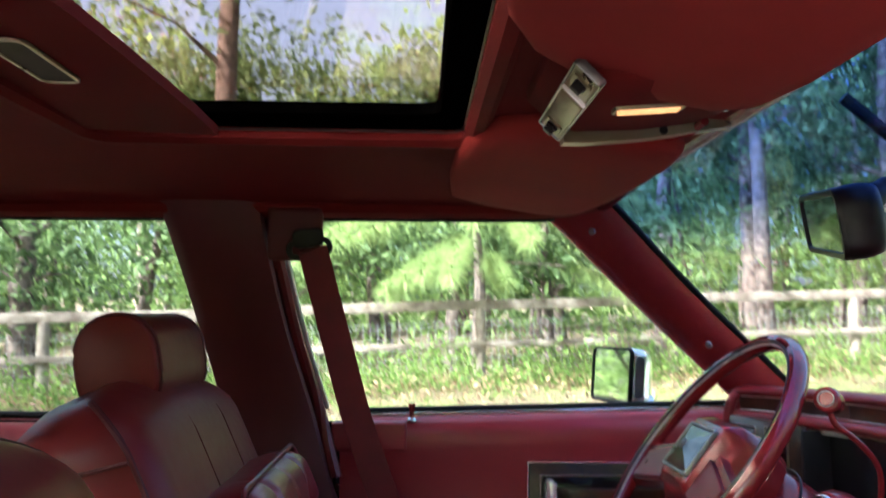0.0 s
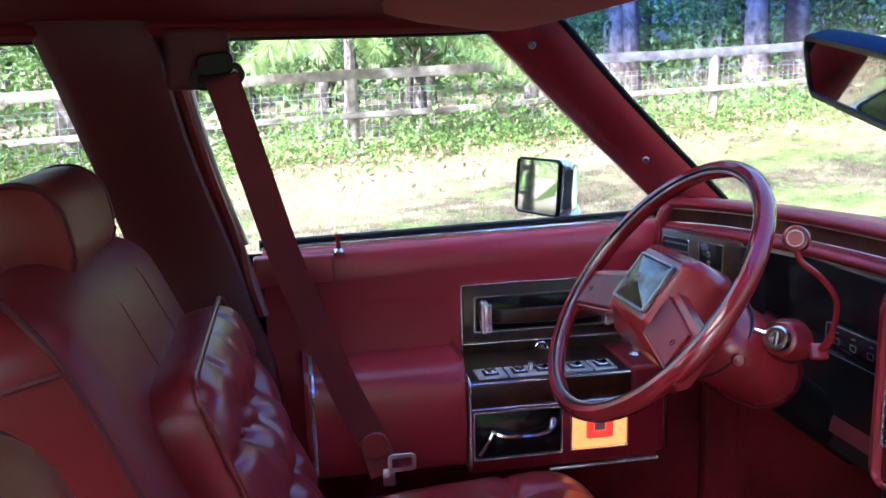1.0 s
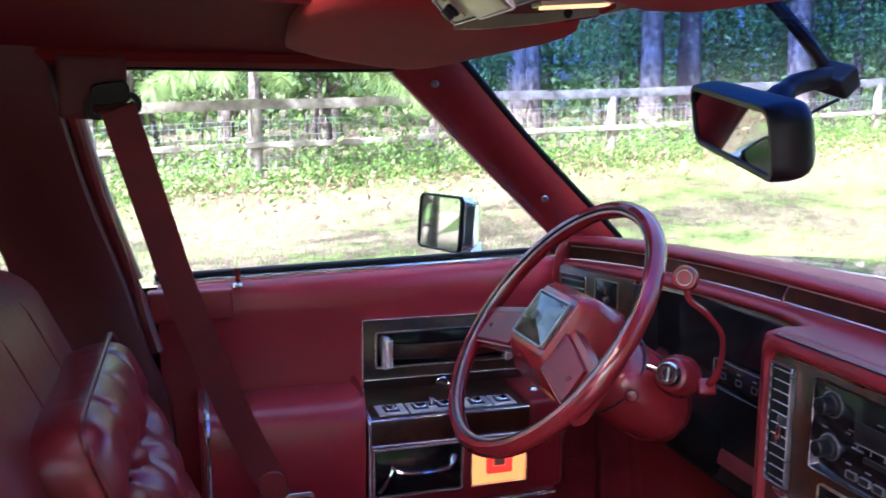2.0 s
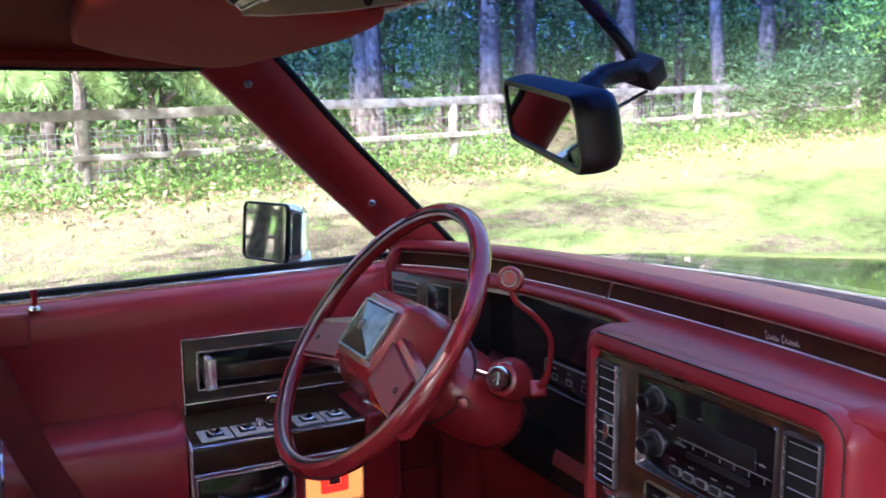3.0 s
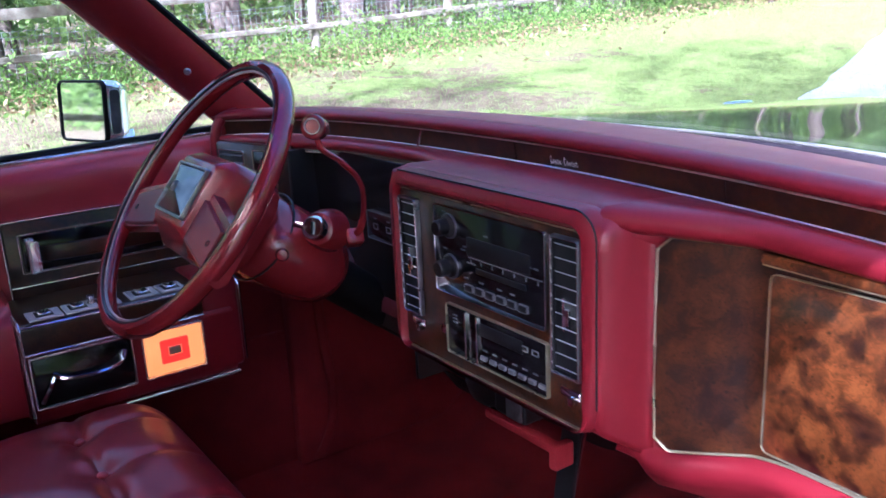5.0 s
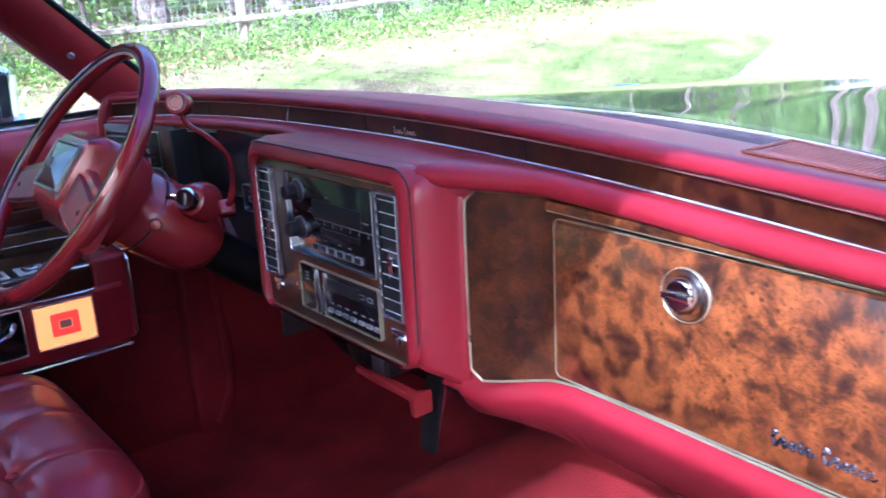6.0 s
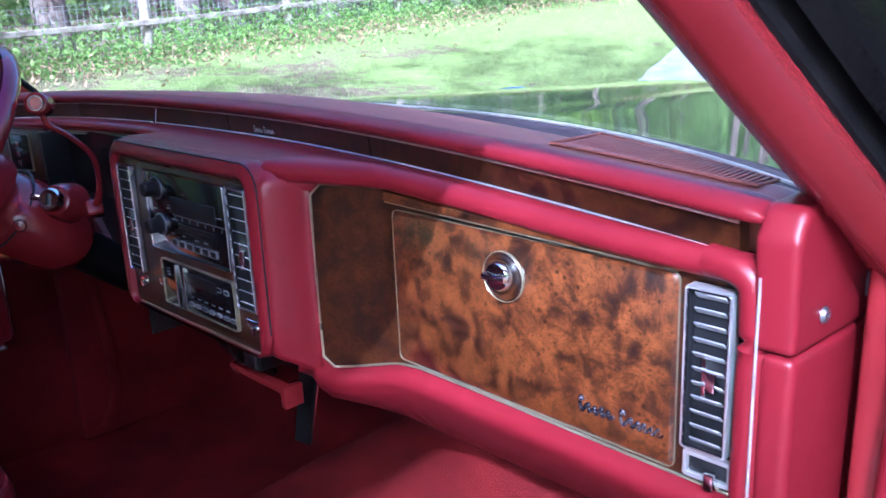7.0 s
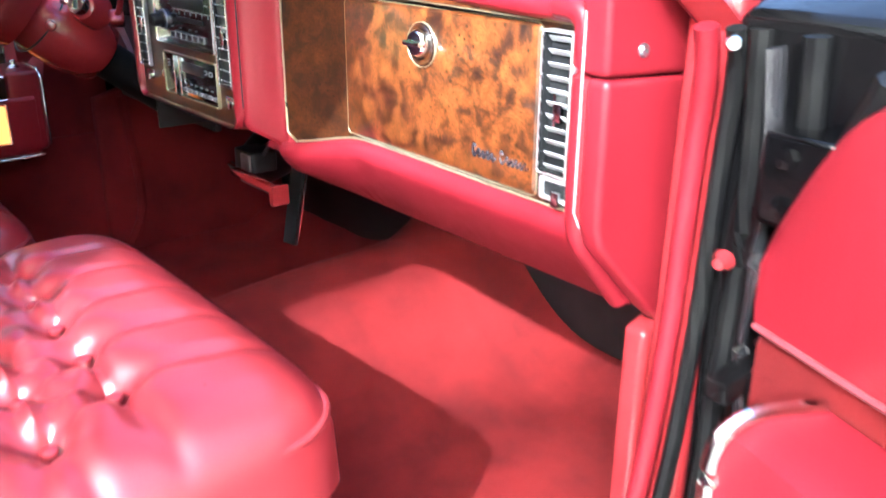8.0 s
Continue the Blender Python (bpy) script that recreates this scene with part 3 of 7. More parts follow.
for dx, dz, nm in ((0.0015, -0.0022, "bright_line"), (0.0048, -0.0262, "bright_line")):
    part(nm, tube([(lip_x(y) + dx, y, lip_z(y) + dz) for y in steps(0.124, 1.548, 40)], 0.0011, 6), SATIN, dash, "thin bright metal line")
# two upright joints and a slanted bright clip in the strip
for y in (0.575, 0.885, 1.32):
    part("joint", tube([(lip_x(y) + 0.0018, y, lip_z(y) - 0.003), (lip_x(y) + 0.0048, y, lip_z(y) - 0.026)], 0.0008, 6), BLACK, dash)
part("clip", tube([(lip_x(1.09) + 0.001, 1.076, lip_z(1.09) - 0.003), (lip_x(1.09) + 0.004, 1.092, lip_z(1.09) - 0.0255)], 0.0026, 6, flat=0.5), CHROME, dash, "small slanted bright clip")


# a script-like bright badge: plain wavy strokes, no letters
def badge(parent, at_fn, length, height, r, mat, label):
    """Two flowing bright strokes, each a tall curl and a run of low waves."""
    for s0, s1, waves in ((0.0, 0.42, 4), (0.50, 1.0, 5)):
        line = [(0.10, 0.75), (0.04, 1.0), (0.0, 0.55), (0.06, 0.05), (0.14, 0.25)]
        for k in range(waves):
            q = 0.2 + 0.78 * k / waves
            line += [(q + 0.04, 0.62 - 0.12 * (k % 2)), (q + 0.075, 0.5), (q + 0.06, 0.16), (q + 0.11, 0.14)]
        line.append((1.0, 0.34))
        part("badge", tube(smooth_path([at_fn(length * (s0 + (s1 - s0) * a), height * b) for a, b in line], 3), r, 6), mat, parent, label)


badge(dash, lambda s, h: Vector((lip_x(0.80) + 0.004 - 0.002 * h / 0.018, 0.822 - s, lip_z(0.8) - 0.0225 + h)), 0.044, 0.010, 0.00036, SATIN, "small bright metal badge")

# glovebox side: padded body behind, with rolls round the burl panel


def glove_x(y):
    """The burl's plane: nearly flat, and swept back towards the middle stack."""
    return 0.609 + 0.009 * smoothstep(0.12, 0.48, y) - 0.42 * max(0, y - 0.503)


def burl_top(y):
    return 0.952 + 0.019 * smoothstep(0.12, 0.60, y)


def burl_low(y):
    return 0.787 - 0.020 * smoothstep(0.46, 0.60, y)


gy = steps(0.108, 0.624, 27)
body = []
for y in gy:
    x = glove_x(y)
    t, b = burl_top(y), burl_low(y)
    sb, zb = lip_x(y) + 0.003, lip_z(y) - 0.0262
    e = 0.030 * smoothstep(0.590, 0.620, y)
    xl = x + 0.020 * smoothstep(0.580, 0.615, y)
    body.append([(x + 0.004, y, t + 0.001), (x - 0.010, y, t + 0.002), (x - 0.017, y, t + 0.008), (x - 0.016, y, t + 0.017), (x - 0.008, y, t + 0.0235), (x + 0.4 * (sb - x), y, t + 0.0245 + 0.3 * (zb - t - 0.0245)), (sb, y, zb), (sb + 0.012, y, zb - 0.012), (0.70, y, 0.94), (0.76, y, 0.80), (0.745, y, 0.69 + e), (0.685, y, 0.682 + e), (0.668, y, 0.686 + e), (xl + 0.006, y, b - 0.040 + e * 0.6), (xl - 0.009, y, b - 0.024 + e * 0.4), (xl - 0.013, y, b - 0.013), (xl - 0.009, y, b - 0.003), (x + 0.004, y, b - 0.001)])
part("lower_pad", loft(body), VINYL, dash, "red padded surround of the glovebox", sharp=75)


def burl_at(u, v):
    """The panel's face, its inner corners rounded."""
    y = 0.118 + 0.467 * u
    r = 0.012
    cut = r - math.sqrt(max(0, r * r - max(0, y - 0.585 + r) ** 2))
    a, b = burl_low(y) + cut, burl_top(y) - cut
    return Vector((glove_x(y) + 0.0005, y, a + (b - a) * v))


# darker than the door: the roof's shade is put into the panel's colour
part("burl_panel", slab(burl_at, 48, 4, (0.006, 0, 0)), DIMBURL, dash, "glossy mottled burl wood panel")
loop = [tuple(burl_at(u, 1) - Vector((0.001, 0, 0))) for u in steps(0, 1, 40)] + [tuple(burl_at(1, v) + Vector((-0.001, 0.001, 0))) for v in (0.75, 0.5, 0.25)] + [tuple(burl_at(u, 0) - Vector((0.001, 0, 0))) for u in steps(1, 0, 40)] + [tuple(burl_at(0, v)) for v in (0.3, 0.6)]
part("bright_edge", tube(loop, 0.0014, 6, closed=True), CHAMPAGNE, dash, "thin bright metal edging")

# glovebox door, proud of the panel
door_pose = facing_rear(0.6165, 0.335, 0.870) @ pose(0, 0, 0, 0, -1.3, 0)
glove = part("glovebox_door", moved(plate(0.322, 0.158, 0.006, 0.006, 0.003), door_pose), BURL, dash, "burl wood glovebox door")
part("door_edge", moved(frame_ring(0.3240, 0.1600, 0.007, 0.0009, 0.0045, 0.0003), door_pose), CHAMPAGNE, glove)
part("top_moulding", tube([(0.6045 + 0.022 * (y - 0.17), y, 0.957 + 0.016 * (y - 0.17)) for y in steps(0.172, 0.50, 12)], 0.0035, 8, flat=1.4), BURL, glove, "raised burl moulding")
for dz in (0.9525, 0.9600):
    part("top_line", tube([(0.6035 + 0.022 * (y - 0.17), y, dz + 0.016 * (y - 0.17)) for y in steps(0.172, 0.50, 8)], 0.0009, 6), CHAMPAGNE, glove)
part("lock_ring", lathe([(0.012, 0), (0.0225, 0), (0.0225, 0.0025), (0.0205, 0.0035), (0.018, 0.002), (0.012, 0.001)], facing_rear(0.6105, 0.345, 0.912), 28), DIMBURL, glove, "round burl lock recess")
part("lock_rim", lathe([(0.0224, 0), (0.0232, 0), (0.0232, 0.0026), (0.0228, 0.0030), (0.0224, 0.0026)], facing_rear(0.6105, 0.345, 0.912), 28), CHAMPAGNE, glove)
part("lock_knob", join(lathe([(0, 0), (0.0145, 0), (0.0145, 0.008), (0.012, 0.0115), (0, 0.012)], facing_rear(0.6105, 0.345, 0.914), 24), moved(rbox(-0.0135, 0.0135, -0.003, 0.003, 0, 0.017, 0.002), facing_rear(0.6105, 0.345, 0.914))), CHROME, glove, "round chrome lock knob")
badge(glove, lambda s, h: Vector((0.6085, 0.262 - s, 0.812 + h)), 0.080, 0.013, 0.0019, DARKMETAL, "dark metal badge")


def air_vent(at, w, h, n, parent, slat_mat, lever=0.45, deep=-0.0012, thin=0.0006, proud=0.0105, rim=SATIN, tilt=-26, border=0.0026):
    """A tall chrome-framed air outlet with slats."""
    m = facing_rear(*at)
    v = part("air_vent", moved(plate(w, h, 0.003, 0.001, 0.0004), m @ pose(0, 0, deep)), BLACK, parent, "tall air vent with dark slats and a chrome frame")
    part("vent_frame", moved(frame_ring(w + 0.003, h + 0.003, 0.003, border, proud, 0.001), m @ pose(0, 0, deep)), rim, v, "chrome frame")
    part("frame_lip", moved(frame_ring(w - 0.0008, h - 0.0008, 0.002, 0.0007, proud + 0.0006, 0.0003), m @ pose(0, 0, deep)), CHROME, v)
    walls = moved(frame_ring(w - 0.0034, h - 0.0034, 0.002, 0.0008, proud - 0.0013, 0.0004), m @ pose(0, 0, deep))
    part("vent_well", walls, BLACK, v)
    blade = to_mesh("slat", rbox(-w / 2 + 0.005, w / 2 - 0.005, -thin, thin, -0.36 * proud, 0.32 * proud, thin * 0.7, 1), slat_mat)
    for k in range(n):
        zz = -h / 2 + h * (k + 0.5) / n
        placed("slat", blade, v, m @ pose(0, zz, deep + 0.55 * proud, tilt))
    part("lever", join(moved(rbox(-0.004, 0.004, -0.008, 0.008, -0.004, 0.007, 0.0015), m @ pose(0.004, -h * (0.5 - lever), 0)), moved(rbox(-0.0015, 0.0015, -0.016, 0.016, -0.004, 0.003, 0.0005), m @ pose(-0.003, -h * (0.5 - lever), 0))), CHROME, v, "small chrome vane lever")
    return v


air_vent((0.6015, 0.1435, 0.8835), 0.034, 0.124, 11, dash, SATIN, deep=-0.0040, thin=0.0007, tilt=-44, border=0.0019)
ltray = part("vent_switch", moved(frame_ring(0.040, 0.022, 0.003, 0.004, 0.005, 0.001), facing_rear(0.6045, 0.1415, 0.806)), SATIN, dash, "chrome slide switch frame")
part("slot", moved(plate(0.032, 0.014, 0.002, 0.002, 0.0005), facing_rear(0.6045, 0.1415, 0.806)), BLACK, ltray)
part("knob", moved(rbox(-0.004, 0.004, -0.010, 0.004, 0, 0.012, 0.0015), facing_rear(0.6045, 0.136, 0.803)), CHROME, ltray)

# passenger-side end of the dash
end_pts = [(0.579, 0.994), (0.591, 1.0145), (0.70, 1.0165), (0.76, 0.994), (0.80, 0.92), (0.80, 0.66), (0.76, 0.652), (0.690, 0.672), (0.668, 0.690), (0.592, 0.768), (0.583, 0.79)]
part("end_cap", prism([(x, z) for x, z in end_pts if z >= 0.9] + [(0.80, 0.905), (0.582, 0.917)], "y", 0.076, 0.106, 0.009, 4), VINYL, dash, "smooth red plastic end cap")
part("end_cap", prism([(0.583, 0.9155), (0.80, 0.9035)] + [(x, z) for x, z in end_pts if z < 0.9], "y", 0.076, 0.100, 0.008, 4), VINYL, dash, "smooth red plastic end cap")
part("end_roll", tube(smooth_path([(0.664, 0.110, 0.694), (0.622, 0.109, 0.742), (0.600, 0.108, 0.770), (0.594, 0.108, 0.80), (0.592, 0.107, 0.88), (0.592, 0.107, 0.940), (0.593, 0.110, 0.958), (0.594, 0.122, 0.9665), (0.598, 0.145, 0.968)], 6), 0.0115, 12), VINYL, dash, "red padded roll at the dashboard's end", sharp=70)
part("end_strip", tube([(0.5805, 0.1005, z) for z in steps(0.968, 0.80, 9)] + [(0.586, 0.0985, 0.786)], 0.0011, 8), SATIN, dash, "thin bright edge strip")
part("screw", screw((0.624, 0.076, 0.936), (0, -1, 0)), GUNMETAL, dash)
# speaker grille in the top pad
grille_slat = to_mesh("grille_slat", rbox(-0.034, 0.034, -0.0013, 0.0013, -0.002, 0.0006, 0.0006, 1), FADED)
def grille_far(y):
    return min(0.100, pad_back(y) - lip_x(y) - 0.014)


for k in range(38):
    y = 0.134 + 0.0051 * k
    far = grille_far(y)
    placed("grille_slat", grille_slat, dash, pose(lip_x(y) + (0.036 + far) / 2, y, lip_z(y) + 0.0158 - 0.05 * max(0, far - 0.07)) @ Matrix.Diagonal(((far - 0.036) / 0.068, 1, 1, 1)))
gl = [(lip_x(y) + 0.032, y, lip_z(y) + 0.0158) for y in steps(0.128, 0.33, 10)] + [(lip_x(y) + grille_far(y) + 0.004, y, lip_z(y) + 0.0142) for y in steps(0.33, 0.128, 10)]
part("grille_rim", tube(gl, 0.0016, 6, closed=True), FADED, dash)

# middle stack
SX = 0.548
FX = 0.538  # the facia's face
stack = []
oy0, oy1 = 0.612, 0.949


def stack_ring(x, grow, rad, fall=0.0):
    """Inset by -grow on the top and the sides; the foot has no border."""
    w = oy1 - oy0 + 2 * grow
    top, low = 0.994 + grow - fall, 0.780 - 0.002 * (grow > 0)
    return [(x, (oy0 + oy1) / 2 - px, (top + low) / 2 + pz) for px, pz in outline(w, top - low, rad, 5)]


stack_body = loft([stack_ring(FX + 0.008, -0.0195, 0.010), stack_ring(FX - 0.001, -0.0185, 0.012), stack_ring(FX - 0.006, -0.014, 0.016), stack_ring(FX - 0.006, -0.008, 0.020), stack_ring(FX - 0.001, -0.0015, 0.025), stack_ring(FX + 0.009, 0.001, 0.027), stack_ring(SX + 0.02, 0.001, 0.028, 0.004), stack_ring(SX + 0.10, 0.004, 0.03, 0.022), stack_ring(SX + 0.105, -0.02, 0.03, 0.022)], caps=True)
stack_ob = part("stack_surround", stack_body, VINYL, dash, "red padded surround of the centre stack")
# top of the stack up to the strip
top_r = []
for y in steps(oy0 - 0.11, oy1 + 0.004, 22):
    f = smoothstep(oy0 - 0.05, oy0 + 0.03, y)
    sink = 0.016 * (1 - smoothstep(oy0 - 0.11, oy0 - 0.005, y))
    xf = f * (FX + 0.002) + (1 - f) * (glove_x(y) + 0.008)
    top_r.append([(xf, y, 0.972 - sink), (xf + 0.006, y, 0.989 - sink), (xf + 0.03, y, 0.9935 - 0.003 * (1 - f) - sink), (lip_x(y) - 0.02, y, lip_z(y) - 0.0255 - sink), (lip_x(y) + 0.003, y, lip_z(y) - 0.0266 - sink), (lip_x(y) + 0.003, y, 0.945), (xf + 0.03, y, 0.945)])
part("stack_cover", loft(top_r), VINYL, dash, "red padded top of the centre stack", sharp=75)
part("seam", tube([(FX - 0.0004, y, 0.9932) for y in steps(oy1 - 0.02, oy0 + 0.026, 12)] + [(FX - 0.0004, oy0 + 0.0265 - 0.0255 * math.sin(q), 0.9672 + 0.0255 * math.cos(q)) for q in steps(0.3, 1.5, 4)] + [(FX - 0.0002, oy0 + 0.0010, z) for z in (0.95, 0.90, 0.85, 0.81)], 0.0011, 6), BLACK, dash)
# rounded side of the stack that sweeps into the glovebox panel
CHEEK = smooth_path([(FX - 0.002, oy0 + 0.011, 0), (FX + 0.003, oy0 - 0.003, 0), (FX + 0.022, oy0 - 0.013, 0), (0.580, oy0 - 0.019, 0), (0.586, oy0 - 0.024, 0), (0.600, oy0 - 0.027, 0)], 4)
sw = []
for k, q in enumerate(CHEEK):
    s_ = k / (len(CHEEK) - 1)
    low = 0.780 - 0.040 * smoothstep(0.05, 0.9, s_)
    col = [(q.x, q.y, z) for z in (low + 0.014, 0.83, 0.90, 0.955)]
    for a in steps(15, 90, 5):
        g = 0.024 * (1 - math.cos(radians(a)))
        col.append((q.x + g * 0.9, q.y + g * 0.5, 0.962 + 0.026 * math.sin(radians(a)) - 0.014 * smoothstep(0.3, 1, s_)))
    sw.append([(q.x + 0.03, q.y + 0.012, low), (q.x + 0.012, q.y + 0.004, low), (q.x + 0.003, q.y + 0.001, low + 0.005)] + col + [(SX + 0.085, oy0 + 0.05, 0.968), (SX + 0.085, oy0 + 0.05, low + 0.002)])
part("stack_cheek", loft(sw), VINYL, dash, "rounded red flank of the centre stack", sharp=75)
part("burl_panel", moved(plate(0.304, 0.192, 0.010, 0.006, 0.002), facing_rear(FX + 0.008, 0.7825, 0.877)), DIMBURL, dash, "burl wood facia of the centre stack")
part("bright_edge", moved(frame_ring(0.305, 0.193, 0.011, 0.0010, 0.0080, 0.0004), facing_rear(FX + 0.008, 0.7825, 0.877)), CHAMPAGNE, dash)
air_vent((FX, 0.9085, 0.8955), 0.034, 0.136, 11, dash, SATIN, thin=0.0005, proud=0.0058, rim=GUNMETAL)
air_vent((FX, 0.650, 0.8985), 0.036, 0.133, 10, dash, SATIN, thin=0.0005, proud=0.0058, rim=GUNMETAL)
for y, z in ((0.903, 0.817), (0.648, 0.814)):
    part("slide_switch", join(moved(plate(0.026, 0.009, 0.001, 0.002, 0.0005), facing_rear(FX + 0.002, y, z)), moved(rbox(-0.003, 0.003, -0.006, 0.002, 0, 0.008, 0.001), facing_rear(FX + 0.002, y - 0.006, z - 0.003))), CHROME, dash, "small chrome slide switch")

radio = thing("car_radio", (SX, 0.768, 0.87), "black car radio with two round knobs and pale buttons", "car radio")
m = facing_rear(FX + 0.0045, 0.768, 0.9165)
part("facia", moved(plate(0.178, 0.096, 0.003, 0.005, 0.0012), m), GLOSSBLACK, radio)
part("surround", moved(frame_ring(0.181, 0.0985, 0.004, 0.0013, 0.0072, 0.0006), m), CHROME, radio)
for dz in (0.028, -0.017):
    kb = part("knob", lathe([(0, 0), (0.0125, 0), (0.012, 0.004), (0.0092, 0.006), (0.0088, 0.017), (0.0075, 0.0185), (0.0, 0.0188)], m @ pose(-0.063, dz, 0.005), 20), BLACK, radio, "round black knob")
    part("knob_rim", lathe([(0.0128, 0), (0.0142, 0), (0.0140, 0.002), (0.0130, 0.0024)], m @ pose(-0.063, dz, 0.005), 20), GUNMETAL, kb)
part("display", moved(plate(0.100, 0.020, 0.001, 0.0015, 0.0004), m @ pose(0.018, 0.012, 0.005)), BLACK, radio)
part("tape_slot", moved(rbox(-0.044, 0.034, -0.0030, 0.0030, 0, 0.0025, 0.0008), m @ pose(0.028, -0.012, 0.005)), BLACK, radio)
part("scale_line", moved(rbox(-0.056, 0.060, -0.0004, 0.0004, 0, 0.0012, 0), m @ pose(0.026, 0.000, 0.005)), WHITEMARK, radio)
btn = to_mesh("button", plate(0.0125, 0.007, 0.001, 0.003, 0.0008), BLACK)
brim = to_mesh("button_rim", frame_ring(0.0136, 0.0080, 0.0012, 0.0005, 0.0032, 0.0002), WHITEMARK)
tick = to_mesh("marking", rbox(-0.0035, 0.0035, -0.0008, 0.0008, 0, 0.0008, 0), WHITEMARK)
for k in range(6):
    b = placed("button", btn, radio, m @ pose(-0.030 + 0.0175 * k, -0.034, 0.005))
    placed("button_rim", brim, b, m @ pose(-0.030 + 0.0175 * k, -0.034, 0.005))
for k in range(7):
    placed("tick", to_mesh("tick", rbox(-0.0004, 0.0004, -0.0022, 0.0022, 0, 0.001, 0), WHITEMARK) if k == 0 else bpy.data.meshes["tick"], radio, m @ pose(-0.026 + 0.0175 * k, -0.0035, 0.005))
for dx, dz in ((-0.036, 0.010), (-0.040, 0.006), (0.000, 0.0275), (0.010, 0.0055), (0.034, 0.0055), (0.066, 0.010), (0.076, 0.010), (-0.030, -0.006), (-0.022, -0.006), (-0.036, -0.024), (-0.010, -0.024), (0.020, -0.024), (0.040, -0.024), (-0.072, 0.042), (-0.058, 0.040), (-0.072, 0.0015)):
    placed("marking", tick, radio, m @ pose(dx, dz, 0.005))

climate = thing("climate_control", (SX, 0.765, 0.80), "black heater control panel with a row of pale keys", "heater control")
m = facing_rear(FX + 0.0065, 0.760, 0.8270)
part("facia", moved(plate(0.164, 0.056, 0.003, 0.008, 0.0015), m), GLOSSBLACK, climate)
part("surround", moved(frame_ring(0.1665, 0.0585, 0.004, 0.0013, 0.0095, 0.0006), m), CHAMPAGNE, climate)
for dx in (-0.046, -0.026):
    part("divider", moved(rbox(-0.0012, 0.0012, -0.026, 0.026, 0, 0.003, 0.0005), m @ pose(dx, 0, 0.008)), CHROME, climate)
part("knob", lathe([(0, 0), (0.006, 0), (0.0055, 0.006), (0, 0.007)], m @ pose(-0.090, -0.004, 0.002), 14), CHROME, climate)
key = to_mesh("key", plate(0.0105, 0.005, 0.001, 0.003, 0.0008), WHITEMARK)
for k in range(7):
    placed("key", key, climate, m @ pose(-0.016 + 0.0155 * k, -0.017, 0.008))
part("display", moved(plate(0.070, 0.014, 0.001, 0.0012, 0.0004), m @ pose(0.012, 0.014, 0.008)), BLACK, climate)
for dx in (0.05, 0.066):
    part("lamp", moved(frame_ring(0.010, 0.006, 0.001, 0.0010, 0.0012, 0.0003), m @ pose(dx, 0.014, 0.008)), WHITEMARK, climate)
for k in range(6):
    placed("marking", tick, climate, m @ pose(-0.014 + 0.016 * k, -0.008, 0.008))
for k in range(3):
    placed("marking", tick, climate, m @ pose(-0.066, 0.018 - 0.004 * k, 0.008))

# driver's side: padded hood, dark instrument recess and small burl panel with an outlet
def hood_x(y):
    return lip_x(y) - 0.024 + 0.016 * smoothstep(1.42, 1.55, y) - 0.03 * (1 - smoothstep(0.946, 1.06, y))


hood_r = []
for y in steps(0.946, 1.556, 24):
    e = inset(min(y, 1.54))
    xb, zb = lip_x(y) + 0.003, lip_z(y) - 0.0262
    xf, drop = hood_x(y), 0.004 * smoothstep(1.2, 1.5, y)
    hood_r.append([(xf + 0.012, y, zb - 0.017 - drop), (xf, y, zb - 0.0155 - drop), (xf - 0.006, y, zb - 0.009 - drop), (xf - 0.002, y, zb - 0.002), (xf + 0.008, y, zb), (xb, y, zb), (xb + 0.012, y, zb - 0.017)])
part("instrument_hood", loft(hood_r), VINYL, dash, "red padded hood over the instruments", sharp=75)
part("hood_line", tube([(hood_x(y) + 0.004, y, lip_z(y) - 0.0475 - 0.004 * smoothstep(1.2, 1.5, y)) for y in steps(0.96, 1.545, 16)], 0.0014, 6), CHAMPAGNE, dash)
part("hood_line", tube([(hood_x(y) + 0.003, y, lip_z(y) - 0.0440 - 0.004 * smoothstep(1.2, 1.5, y)) for y in steps(0.96, 1.545, 16)], 0.0012, 6), CHAMPAGNE, dash)
part("instrument_well", join(rbox(0.652, 0.664, 0.946, 1.36, 0.70, 0.972, 0.003), rbox(0.600, 0.655, 1.352, 1.362, 0.80, 0.962, 0.002), rbox(0.560, 0.655, 0.946, 0.952, 0.72, 0.958, 0.002)), BLACK, dash, "deep black instrument recess")
lens = part("instrument_lens", prism([(0.640, 0.966), (0.643, 0.966), (0.648, 0.86), (0.645, 0.86)], "y", 0.955, 1.352, 0.0008, 1), GLOSSBLACK, dash, "glossy black instrument lens")
gm = facing_rear(0.645, 1.10, 0.868)
part("gauge_strip", moved(plate(0.16, 0.042, 0.002, 0.010, 0.001), gm), GLOSSBLACK, dash, "dark gauge strip with pale marks")
part("gauge_line", moved(frame_ring(0.16, 0.042, 0.002, 0.0010, 0.0112, 0.0003), gm), WHITEMARK, dash)
for k in range(4):
    placed("marking", tick, dash, gm @ pose(-0.055 + 0.035 * k, 0.012, 0.0105))
    part("lamp", moved(frame_ring(0.012, 0.009, 0.001, 0.0009, 0.001, 0.0003), gm @ pose(-0.055 + 0.035 * k, 0.000, 0.0105)), GUNMETAL, dash)
